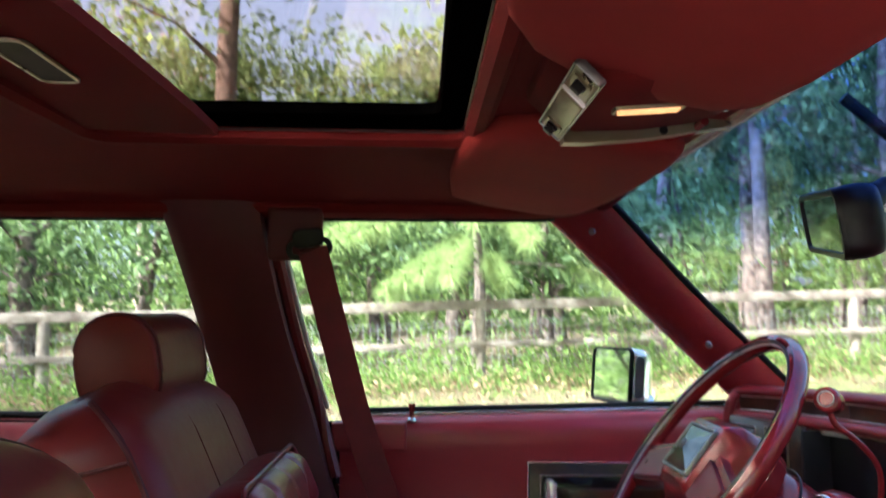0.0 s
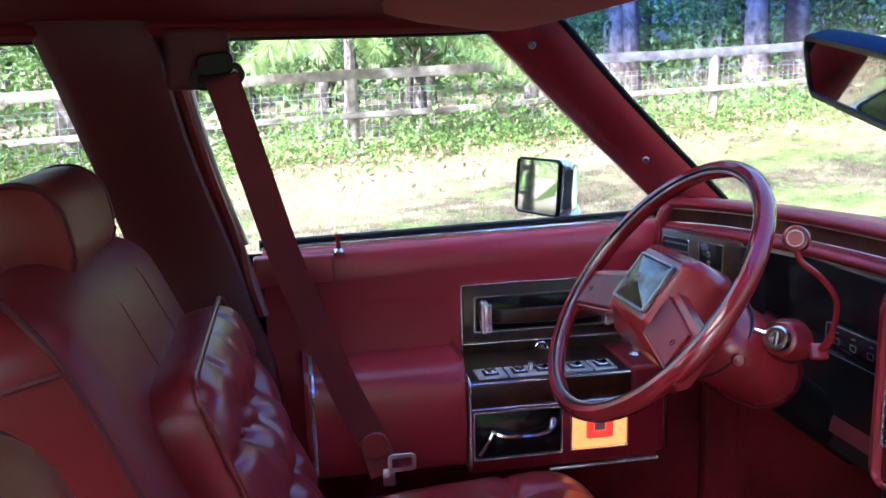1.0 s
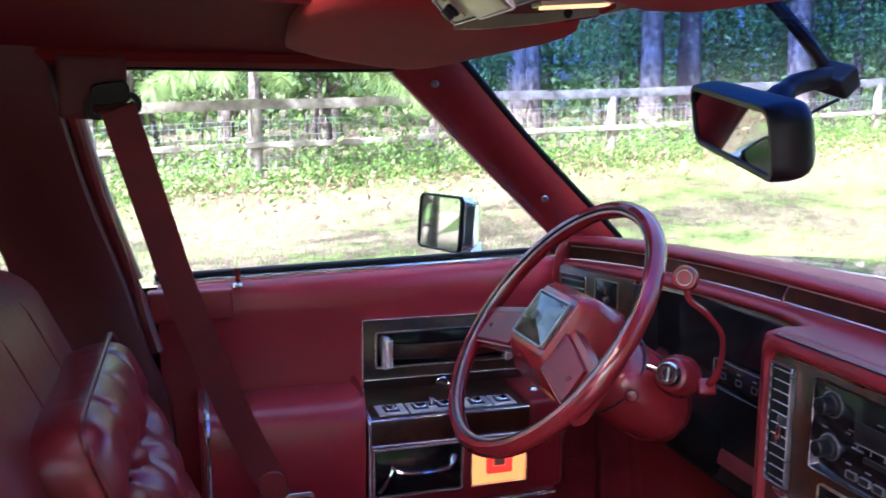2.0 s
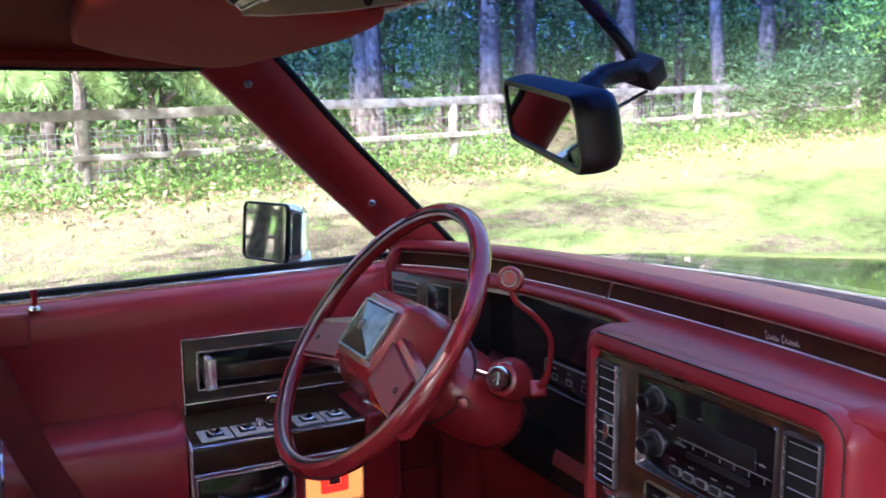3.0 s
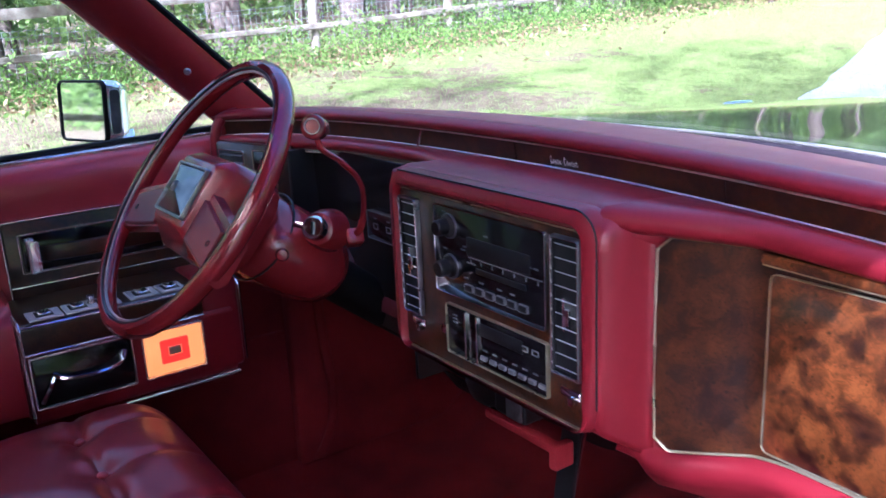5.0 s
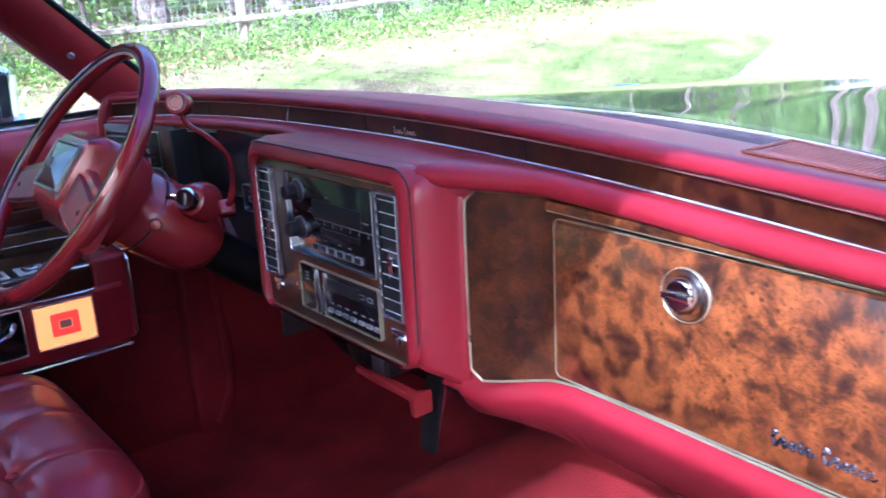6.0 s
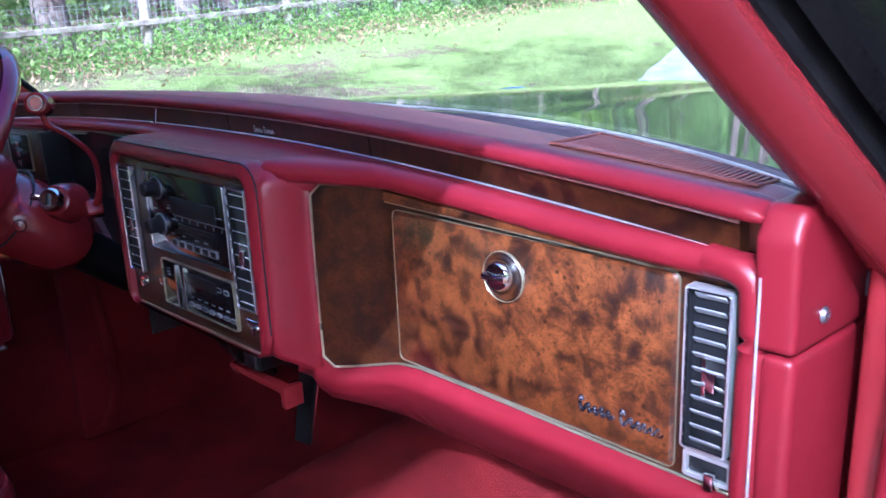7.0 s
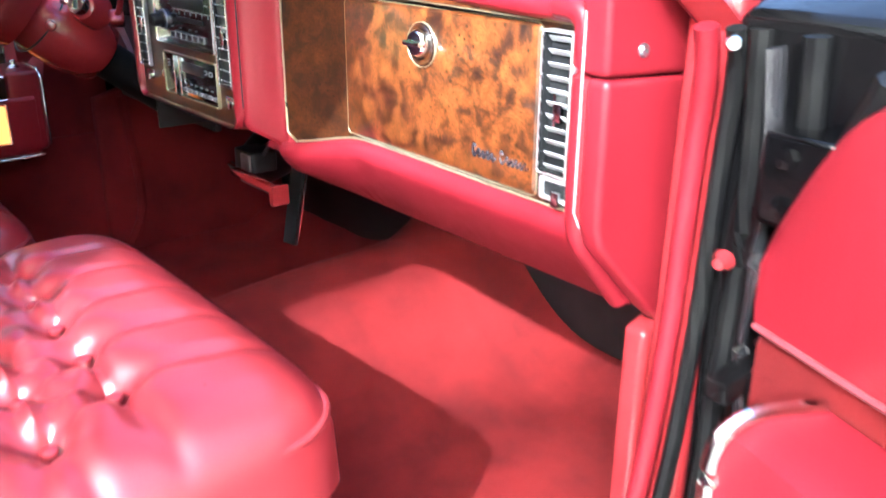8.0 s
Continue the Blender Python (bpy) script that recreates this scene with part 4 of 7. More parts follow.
# burl side panel, turned towards the driver
SIDE_TURN = 20
m = facing_rear(0.592, 1.462, 0.921) @ pose(0, 0, 0, 0, SIDE_TURN, 0)
part("burl_panel", moved(plate(0.180, 0.088, 0.006, 0.010, 0.002), m), DIMBURL, dash, "small burl wood panel beside the instruments")
side_vent = part("air_vent", moved(plate(0.056, 0.050, 0.003, 0.003, 0.001), m @ pose(-0.050, 0.004, 0.0085)), BLACK, dash, "small dark air vent")
part("vent_frame", moved(frame_ring(0.061, 0.056, 0.004, 0.0016, 0.005, 0.0006), m @ pose(-0.050, 0.004, 0.0085)), CHROME, side_vent)
sb = to_mesh("slat", rbox(-0.027, 0.027, -0.0007, 0.0007, -0.003, 0.003, 0.0004, 1), GUNMETAL)
for k in range(4):
    placed("slat", sb, side_vent, m @ pose(-0.050, -0.0155 + 0.0130 * k, 0.0125) @ pose(0, 0, 0, 20))
lsw = part("light_switch", moved(plate(0.050, 0.062, 0.003, 0.004, 0.001), m @ pose(0.028, 0.002, 0.0085)), GLOSSBLACK, dash, "black light switch panel")
part("switch_frame", moved(frame_ring(0.052, 0.064, 0.003, 0.0014, 0.0055, 0.0004), m @ pose(0.028, 0.002, 0.0085)), CHAMPAGNE, lsw)
for dz in (0.016, 0.0, -0.016):
    part("slider", moved(rbox(-0.004, 0.004, -0.005, 0.005, 0, 0.005, 0.001), m @ pose(0.028, dz, 0.0125)), CHROME, lsw)
# knee panel below, and the deep dark underside
knee = []
for y in steps(0.94, 1.565, 10):
    knee.append([(0.660 - 0.02 * smoothstep(1.25, 1.5, y), y, 0.872 - 0.11 * smoothstep(1.36, 1.20, y)), (0.646 - 0.02 * smoothstep(1.25, 1.5, y), y, 0.855 - 0.11 * smoothstep(1.36, 1.20, y)), (0.645, y, 0.80 - 0.07 * smoothstep(1.36, 1.20, y)), (0.655, y, 0.735), (0.670, y, 0.725), (0.73, y, 0.725), (0.70, y, 0.87 - 0.12 * smoothstep(1.36, 1.20, y))])
# the footwell's shade is put into this panel's dark colour
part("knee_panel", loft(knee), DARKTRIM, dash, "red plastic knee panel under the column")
part("driver_end_cap", prism([(0.560, 0.985), (0.580, 0.998), (0.72, 0.97), (0.74, 0.75), (0.66, 0.70), (0.600, 0.80), (0.562, 0.86)], "y", 1.552, 1.584, 0.007, 3), VINYL, dash, "red padded end cap")
part("driver_end_roll", tube(smooth_path([(0.600, 1.548, 1.009), (0.578, 1.551, 1.004), (0.562, 1.553, 0.988), (0.555, 1.554, 0.95), (0.556, 1.554, 0.90), (0.564, 1.553, 0.862), (0.586, 1.550, 0.846)], 6), 0.0095, 12), VINYL, dash, "red padded roll at the dashboard's end", sharp=70)

# ---- steering wheel and column ----
TILT_A = radians(37.45)
WC = Vector((0.388, 1.207, 0.948))
WM = Matrix(((0, math.sin(TILT_A), -math.cos(TILT_A), WC.x), (-1, 0, 0, WC.y), (0, math.cos(TILT_A), math.sin(TILT_A), WC.z), (0, 0, 0, 1)))


def wheel_pt(x, y, z):
    return WM @ Vector((x, y, z))


wheel = thing("steering_wheel", WC, "red two-spoke steering wheel with a padded hub and crest", "steering wheel")
ring = []
N = 96
for k in range(N):
    a = 2 * math.pi * k / N
    bump = 0.0011 * math.cos(14 * a) if math.sin(a) > 0.1 else 0
    sec = []
    for q in range(10):
        b = 2 * math.pi * q / 10
        r = 0.1925 + (0.0118 + bump * (0.5 - 0.5 * math.cos(b))) * math.cos(b)
        sec.append(wheel_pt(r * math.cos(a), r * math.sin(a), 0.0130 * math.sin(b)))
    ring.append(sec)
part("rim", loft(ring, closed=True), RIMRED, wheel, "glossy red wheel rim")
part("rim_line", tube([wheel_pt(0.1868 * math.cos(a), 0.1868 * math.sin(a), 0.0108) for a in (2 * math.pi * k / 72 for k in range(72))], 0.0020, 6, closed=True), BLACK, wheel, "thin dark line round the rim")
part("rim_insert", tube([wheel_pt(0.1825 * math.cos(a), 0.1830 * math.sin(a), 0.0078) for a in (2 * math.pi * k / 72 for k in range(72))], 0.0019, 6, closed=True), PALELINE, wheel, "thin pale line inside the rim")


HZ = -0.036  # the hub pad stands about level with the rim


def spoke(sign):
    rings = []
    for k in range(9):
        s = k / 8
        x = sign * (0.040 + 0.146 * s)
        yc = -0.018 - 0.036 * s
        half = 0.040 - 0.005 * s
        zt = HZ + 0.034 + 0.004 * s
        rings.append([wheel_pt(x, yc + half, zt - 0.012), wheel_pt(x, yc + half * 0.9, zt), wheel_pt(x, yc - half * 0.9, zt), wheel_pt(x, yc - half, zt - 0.012), wheel_pt(x, yc - half * 0.7, zt - 0.022), wheel_pt(x, yc + half * 0.7, zt - 0.022)])
    return loft(rings)


def pad_pt(sgn, s, w, up_):
    return wheel_pt(sgn * (0.062 + 0.096 * s), -0.027 - 0.024 * s + w * (0.031 - 0.005 * s), HZ + 0.0346 + 0.003 * s + up_)


for sgn in (-1, 1):
    sp = part("spoke", spoke(sgn), PLASTIC, wheel, "red plastic spoke with a raised pad")
    pad = [[pad_pt(sgn, s, 1, -0.003), pad_pt(sgn, s, 0.86, 0.005), pad_pt(sgn, s, -0.86, 0.005), pad_pt(sgn, s, -1, -0.003)] for s in steps(0, 1, 6)]
    part("horn_pad", loft(pad), VINYL, sp, "raised red horn pad")
    edge = [pad_pt(sgn, s, w, 0.0035) for w, ss in ((0.9, steps(0, 1, 6)), (-0.9, steps(1, 0, 6))) for s in ss]
    part("pad_seam", tube(edge, 0.0011, 6, closed=True), WEBBING, sp)
    q = pad_pt(sgn, 0.82, 0, 0.005)
    part("horn_mark", lathe([(0.003, 0), (0.0045, 0), (0.0045, 0.001), (0.003, 0.001)], aim(q, WM.to_3x3() @ Vector((0, 0, 1))), 10), BLACK, sp)
hub_rings = []
for z, w, h, r in ((-0.052, 0.140, 0.140, 0.05), (-0.020, 0.158, 0.150, 0.04), (0.016, 0.152, 0.138, 0.024), (0.030, 0.140, 0.120, 0.014), (0.0455, 0.118, 0.094, 0.007), (0.0465, 0.110, 0.086, 0.006)):
    hub_rings.append([wheel_pt(x * (1 - 0.14 * max(0, -y / h)), y + 0.000 - 0.006 * (z < 0.03), HZ + z) for x, y in outline(w, h, r, 4)])
part("hub_pad", loft(hub_rings), PLASTIC, wheel, "padded red hub")
ez = HZ + 0.0465
em = part("emblem", moved(plate(0.094, 0.066, 0.002, 0.004, 0.0015), WM @ pose(0, 0, ez)), GLOSSBLACK, wheel, "square crest under glass with a bright frame")
part("emblem_frame", moved(frame_ring(0.101, 0.073, 0.004, 0.0034, 0.006, 0.0012), WM @ pose(0, 0, ez)), GUNMETAL, em)
fac = bmesh.new()
cp = [fac.verts.new(WM @ Vector((x, y, ez + 0.0042))) for x, y in ((-0.045, -0.031), (0.045, -0.031), (0.045, 0.031), (-0.045, 0.031))]
ct = fac.verts.new(WM @ Vector((0.0, 0.0, ez + 0.0150)))
fac.faces.new(cp)
for k in range(4):
    fac.faces.new((cp[k], cp[(k + 1) % 4], ct))
part("emblem_glass", fac, EMBLEM, em, "faceted mirror-bright crest plate", sharp=5)
part("crest", lathe([(0, 0), (0.008, 0), (0.006, 0.002), (0, 0.003)], WM @ pose(0, 0, ez + 0.0135), 12), WHITEMARK, em)

column = thing("steering_column", (0.6, 1.207, 0.75), "red steering column with gear lever and chrome ignition lock", "steering column")
col = []
for d, r, dy in ((0.085, 0.040, 0), (0.090, 0.060, 0), (0.10, 0.068, -0.002), (0.13, 0.073, -0.008), (0.17, 0.073, -0.011), (0.20, 0.069, -0.010), (0.225, 0.060, -0.008), (0.236, 0.042, -0.006)):
    sec = []
    for k in range(24):
        a = 2 * math.pi * k / 24
        e = r * (1 + 0.10 * max(0, math.cos(a)) ** 2)
        sec.append(wheel_pt(e * math.cos(a) - dy, r * 0.86 * math.sin(a) - 0.004, -d))
    col.append(sec)
part("shroud", loft(col), PLASTIC, column, "smooth red column shroud")
part("collar_seam", tube([wheel_pt(0.0765 * 1.05 * math.cos(a), 0.0665 * math.sin(a) - 0.004, -0.1165) for a in (2 * math.pi * k / 32 for k in range(32))], 0.0016, 6, closed=True), BLACK, column)
part("column_tube", tube([wheel_pt(0, -0.006, -0.225), wheel_pt(0, -0.006, -0.42)], 0.034, 14), RUBBER, column, "dark inner column tube")
ign_at, ign_ax = Vector((0.522, 1.104, 0.894)), Vector((-0.70, -0.62, 0.30)).normalized()
part("lock_housing", lathe([(0.030, -0.03), (0.026, 0.0), (0.021, 0.012), (0.017, 0.014), (0, 0.014)], aim(ign_at, ign_ax), 20), PLASTIC, column)
ig = part("ignition_lock", lathe([(0, 0), (0.0165, 0), (0.0165, 0.014), (0.014, 0.018), (0.004, 0.0185), (0, 0.0175)], aim(ign_at + ign_ax * 0.012, ign_ax), 20), CHROME, column, "round chrome ignition lock")
part("key_slot", moved(rbox(-0.0015, 0.0015, -0.008, 0.008, 0, 0.022, 0.0005), aim(ign_at + ign_ax * 0.012, ign_ax)), BLACK, ig)
part("lever_tab", moved(rbox(-0.004, 0.004, -0.004, 0.020, 0, 0.008, 0.0015), aim(ign_at + ign_ax * 0.014, ign_ax) @ pose(0, 0, 0, 0, 0, 80) @ pose(0, 0.012, 0)), CHROME, ig)
part("tilt_knob", lathe([(0, 0), (0.007, 0), (0.009, 0.008), (0.007, 0.013), (0, 0.014)], aim((0.470, 1.118, 0.868), (-0.45, -0.85, 0.1)), 14), PLASTIC, column, "small red push knob")
part("hazard_knob", lathe([(0, 0), (0.005, 0), (0.006, 0.010), (0, 0.012)], aim((0.478, 1.158, 0.930), (0.1, -0.5, 0.85)), 12), BLACK, column)
lever = part("gear_lever", tube(smooth_path([(0.566, 1.098, 0.878), (0.567, 1.078, 0.893), (0.566, 1.064, 0.925), (0.556, 1.052, 0.960), (0.528, 1.046, 0.990), (0.504, 1.045, 1.008), (0.497, 1.045, 1.024)], 5), [0.0052] * 8 + [0.0038] * 23, 10), PLASTIC, column, "curved red gear lever")
part("lever_boot", moved(rbox(-0.012, 0.012, -0.011, 0.011, -0.02, 0.012, 0.005, 3), aim((0.567, 1.097, 0.876), (-0.3, -0.8, 0.4))), PLASTIC, column)
k_ax = Vector((-0.62, -0.72, 0.22)).normalized()
part("lever_knob", lathe([(0, -0.016), (0.011, -0.018), (0.0140, -0.013), (0.0152, 0.0), (0.0155, 0.012), (0.0140, 0.0160), (0.0110, 0.0170), (0.0095, 0.0150), (0, 0.0150)], aim(Vector((0.497, 1.045, 1.036)), k_ax), 22), PLASTIC, lever, "round red lever knob")
part("knob_button", lathe([(0.0094, 0.0150), (0.0100, 0.0176), (0.0088, 0.0176), (0.0084, 0.0152)], aim(Vector((0.497, 1.045, 1.036)), k_ax), 22), PALELINE, lever, "pale ring on the knob")

# ---- driver's door ----
door = thing("door_1", (0.2, 1.62, 0.35), "closed red vinyl driver's door with burl panel and armrest", "car door", kind="structure")
DY = 1.593


def belt_z(x):
    return 0.9465 + 0.027 * (x + 0.15)


panel = []
for x in steps(-0.135, 0.66, 20):
    b = belt_z(x)
    low = 0.78 * smoothstep(0.50, 0.56, x)
    panel.append([(x, 1.640, b - 0.004), (x, 1.622, b + 0.001), (x, 1.606, b - 0.002), (x, 1.594, b - 0.012), (x, 1.586, b - 0.030), (x, 1.585, b - 0.055), (x, DY, 0.86), (x, DY, 0.80), (x, DY - 0.004, max(0.74, low)), (x, DY - 0.012, max(0.66, low - 0.005)), (x, DY - 0.012, max(0.42, low - 0.010)), (x, 1.66, max(0.40, low - 0.012)), (x, 1.66, b - 0.02)])
part("door_panel", loft(panel), LITVINYL, door, "padded red vinyl door panel")
part("sill_strip", tube([(x, 1.625, belt_z(x) + 0.004) for x in steps(-0.14, 0.62, 12)], 0.0052, 8, flat=0.6), TRIM, door, "bright sill strip under the glass")
part("sill_seal", tube([(x, 1.634, belt_z(x) + 0.010) for x in steps(-0.14, 0.62, 12)], 0.0065, 8), RUBBER, door, "black rubber glass seal")
part("outer_sill", tube([(x, 1.662, belt_z(x) + 0.004) for x in steps(-0.14, 0.62, 12)], 0.009, 8), PAINT, door)
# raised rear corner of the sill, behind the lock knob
part("corner_cap", rbox(-0.150, -0.016, 1.575, 1.606, 0.892, 0.944, 0.006, 3), LITVINYL, door, "red vinyl sill end piece")
part("slot", rbox(-0.105, -0.080, 1.5735, 1.577, 0.923, 0.926, 0.0005, 1), BLACK, door)
lk = part("lock_knob", lathe([(0, 0), (0.0046, 0.0), (0.0040, 0.010), (0.0050, 0.016), (0.0066, 0.022), (0.0062, 0.025), (0, 0.0255)], pose(-0.007, 1.598, 0.950), 14), PLASTIC, door, "red lock plunger")
part("knob_ferrule", lathe([(0.004, 0), (0.010, 0), (0.009, 0.004), (0.0055, 0.006), (0.004, 0.005)], pose(-0.007, 1.598, 0.944), 16), CHROME, lk)
glass = part("glass", slab(lambda u, v: Vector((-0.20 + (0.80 - 0.39 * v) * u - 0.04 * v, 1.640 - 0.165 * v, 0.93 + 0.40 * v)), 4, 4, (0, 0.004, 0)), GLASS, door, "clear door window")
glass.visible_shadow = False


def door_plate(x0, x1, z0, z1, depth, mat, parent, name, label="", y=DY, r=0.003, bev=0.001):
    return part(name, moved(plate(x1 - x0, z1 - z0, r, depth, bev), facing_in((x0 + x1) / 2, y, (z0 + z1) / 2)), mat, parent, label)


def door_frame(x0, x1, z0, z1, depth, border, mat, parent, name, label="", y=DY, r=0.004):
    return part(name, moved(frame_ring(x1 - x0, z1 - z0, r, border, depth, min(0.001, border * 0.3)), facing_in((x0 + x1) / 2, y, (z0 + z1) / 2)), mat, parent, label)


# burl darkened in its colour to stand for shade on the door
up = door_plate(0.204, 0.500, 0.728, 0.872, 0.008, SHADEBURL, door, "burl_panel", "dark burl wood door panel")
door_frame(0.201, 0.503, 0.725, 0.875, 0.0105, 0.0022, TRIM, up, "bright_edge")
part("divider", rbox(0.204, 0.500, 1.5795, DY - 0.006, 0.7652, 0.7678, 0.0008), TRIM, up, "bright divider line")
door_frame(0.224, 0.480, 0.786, 0.852, 0.0105, 0.0016, TRIM, up, "inner_frame", "thin bright frame")
well = door_plate(0.228, 0.476, 0.789, 0.849, 0.0095, GLOSSBLACK, up, "pull_well", "dark pull strap recess")
strap = part("pull_strap", loft([[(0.245 + 0.215 * s, 1.5775 - 0.020 * math.sin(math.pi * s) ** 0.4 - e, z) for e, z in ((0, 0.806), (0.005, 0.808), (0.007, 0.819), (0.005, 0.831), (0, 0.833))] for s in steps(0.0, 1, 14)]), SHADEBURL, up, "wood-faced pull strap")
for x in (0.240, 0.466):
    part("strap_end", join(rbox(x - 0.006, x + 0.006, 1.564, 1.586, 0.788, 0.846, 0.0035, 3), rbox(x - 0.003, x + 0.011, 1.557, 1.566, 0.792, 0.842, 0.002)), TRIM, up, "chrome strap bracket")
crest = part("crest", lathe([(0.010, 0), (0.0135, 0), (0.0135, 0.003), (0.012, 0.004), (0.010, 0.003)], facing_in(0.347, DY - 0.008, 0.7485), 20), CHROME, up, "round bright crest")
part("shield", moved(plate(0.012, 0.013, 0.004, 0.003, 0.001), facing_in(0.347, DY - 0.008, 0.7485)), CHAMPAGNE, crest)

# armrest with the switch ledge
arm = part("armrest", loft([[(x, 1.590, 0.600), (x, 1.462 - e, 0.598 + e), (x, 1.452 - e, 0.612), (x, 1.447 - e, 0.70), (x, 1.450 - e, 0.742), (x, 1.462 - e, 0.758), (x, 1.485, 0.766 - e), (x, 1.53, 0.770 - e), (x, 1.590, 0.764 - e)] for x, e in ((-0.078, -0.012), (-0.072, -0.002), (-0.060, 0), (0.06, 0), (0.170, 0), (0.180, -0.002), (0.184, -0.012))]), LITVINYL, door, "padded red armrest")
part("end_band", tube([(-0.066, y, z) for y, z in ((1.59, 0.768), (1.53, 0.774), (1.485, 0.770), (1.459, 0.761), (1.446, 0.742), (1.4425, 0.70), (1.4485, 0.61))], 0.0042, 8), TRIM, arm, "bright band round the armrest end")
ledge = part("switch_ledge", prism([(1.590, 0.700), (1.446, 0.700), (1.4455, 0.738), (1.452, 0.745), (1.590, 0.7475)], "x", 0.187, 0.462, 0.002), SHADEBURL, door, "burl wood switch ledge")
part("ledge_edge", tube([(x, 1.4465, 0.7415) for x in steps(0.188, 0.461, 4)], 0.0018, 6), TRIM, ledge)
part("ledge_edge", tube([(x, 1.4445, 0.6985) for x in steps(0.188, 0.461, 4)], 0.0018, 6), TRIM, ledge)
part("side_edge", tube([(0.1855, 1.53, 0.748), (0.1855, 1.452, 0.747), (0.1855, 1.444, 0.738), (0.1855, 1.443, 0.60)], 0.0026, 8), TRIM, ledge)
for x0, x1 in ((0.203, 0.252), (0.256, 0.338), (0.352, 0.398), (0.402, 0.441)):
    sp = part("switch_plate", rbox(x0, x1, 1.452, 1.500, 0.7455, 0.7485, 0.0012), BRUSHED, door, "bright window switch plate")
    n = 2 if x1 - x0 > 0.06 else 1
    for k in range(n):
        cx = x0 + (x1 - x0) * (k + 0.5) / n
        part("well", rbox(cx - 0.013, cx + 0.013, 1.462, 1.490, 0.748, 0.7492, 0.0004, 1), BLACK, sp)
        part("rocker", prism([(cx - 0.010, 0.749), (cx + 0.010, 0.749), (cx + 0.009, 0.7545), (cx, 0.7515), (cx - 0.009, 0.7545)], "y", 1.466, 1.486, 0.001, 1), CHROME, sp)
part("joystick", lathe([(0, 0), (0.006, 0), (0.005, 0.006), (0.006, 0.012), (0, 0.014)], pose(0.298, 1.478, 0.749), 12), CHROME, door, "small mirror control knob")
# lower block: red frame, handle recess and lamp
part("lower_block", prism([(1.590, 0.700), (1.452, 0.700), (1.446, 0.694), (1.4445, 0.60), (1.450, 0.586), (1.470, 0.578), (1.590, 0.572)], "x", 0.187, 0.512, 0.004), VINYL, door, "red vinyl lower armrest")
part("front_block", rbox(0.464, 0.528, 1.452, 1.590, 0.590, 0.748, 0.010, 3), VINYL, door, "red vinyl armrest end")
part("front_band", tube([(0.5285, 1.56, 0.750), (0.5285, 1.47, 0.749), (0.529, 1.453, 0.735), (0.529, 1.451, 0.60)], 0.0028, 8), CHROME, door)
part("chrome_knob", lathe([(0.011, 0), (0.012, 0.002), (0.009, 0.004), (0.006, 0.006), (0.0065, 0.014), (0.0045, 0.017), (0, 0.017)], pose(0.497, 1.512, 0.747), 16), CHROME, door, "small chrome lock button")
hr = part("handle_recess", moved(plate(0.146, 0.078, 0.004, 0.003, 0.001), facing_in(0.266, 1.4455, 0.652)), GLOSSBLACK, door, "dark door handle recess")
door_frame(0.190, 0.342, 0.610, 0.694, 0.006, 0.0026, TRIM, hr, "recess_frame", y=1.4465)
part("release_lever", tube(smooth_path([(0.222, 1.4415, 0.662), (0.240, 1.430, 0.655), (0.285, 1.425, 0.655), (0.315, 1.428, 0.660), (0.326, 1.4415, 0.672)], 5), 0.0062, 8, flat=0.6), CHROME, hr, "chrome release lever")
part("lever_spring", tube([(0.200, 1.441, 0.620), (0.214, 1.436, 0.645), (0.222, 1.4415, 0.660)], 0.0035, 6), CHROME, hr)
lampb = part("courtesy_lamp", moved(plate(0.094, 0.072, 0.003, 0.004, 0.0015), facing_in(0.406, 1.4455, 0.651)), AMBER, door, "lit amber courtesy lamp")
door_frame(0.355, 0.457, 0.611, 0.691, 0.007, 0.0032, TRIM, lampb, "lamp_frame", y=1.4465)
part("reflector", moved(frame_ring(0.046, 0.040, 0.003, 0.012, 0.005, 0.001), facing_in(0.406, 1.4425, 0.652)), REDLENS, lampb, "red reflector square")
part("reflector_core", moved(plate(0.020, 0.014, 0.002, 0.004, 0.001), facing_in(0.406, 1.4425, 0.652)), SATIN, lampb)
part("lower_strip", tube([(x, 1.447 + 0.002 * (x > 0.5), 0.5805 + 0.008 * (x - 0.33)) for x in steps(0.32, 0.514, 6)], 0.0034, 8), TRIM, door, "bright lower trim strip")
part("front_carpet", rbox(0.525, 0.70, 1.588, 1.60, 0.56, 0.80, 0.004), CARPET, door, "red carpet below the dashboard's end")
part("kick_carpet", rbox(-0.12, 0.66, 1.578, 1.60, 0.30, 0.58, 0.006), CARPET, door, "red carpet along the door bottom")

# door mirror outside
dm = thing("door_mirror", (0.42, 1.74, 0.94), "chrome door mirror on a short stalk outside the window", "door mirror")
mz = Vector((-0.92, -0.39, 0.0)).normalized()
mx = Vector((0, 0, 1)).cross(mz).normalized()
MM = Matrix(((mx.x, 0, mz.x, 0.398), (mx.y, 0, mz.y, 1.760), (mx.z, 1, mz.z, 1.019), (0, 0, 0, 1))) @ pose(0, 0, 0, -4.5)
shell = []
for z, w, h in ((0.004, 0.127, 0.106), (0.0, 0.131, 0.110), (-0.024, 0.130, 0.108), (-0.026, 0.126, 0.104), (-0.028, 0.129, 0.106), (-0.044, 0.119, 0.096), (-0.054, 0.100, 0.080), (-0.058, 0.06, 0.05)):
    shell.append([MM @ Vector((x, y, z)) for x, y in outline(w, h, 0.014, 4)])
part("housing", loft(shell), TRIM, dm, "chrome mirror housing")
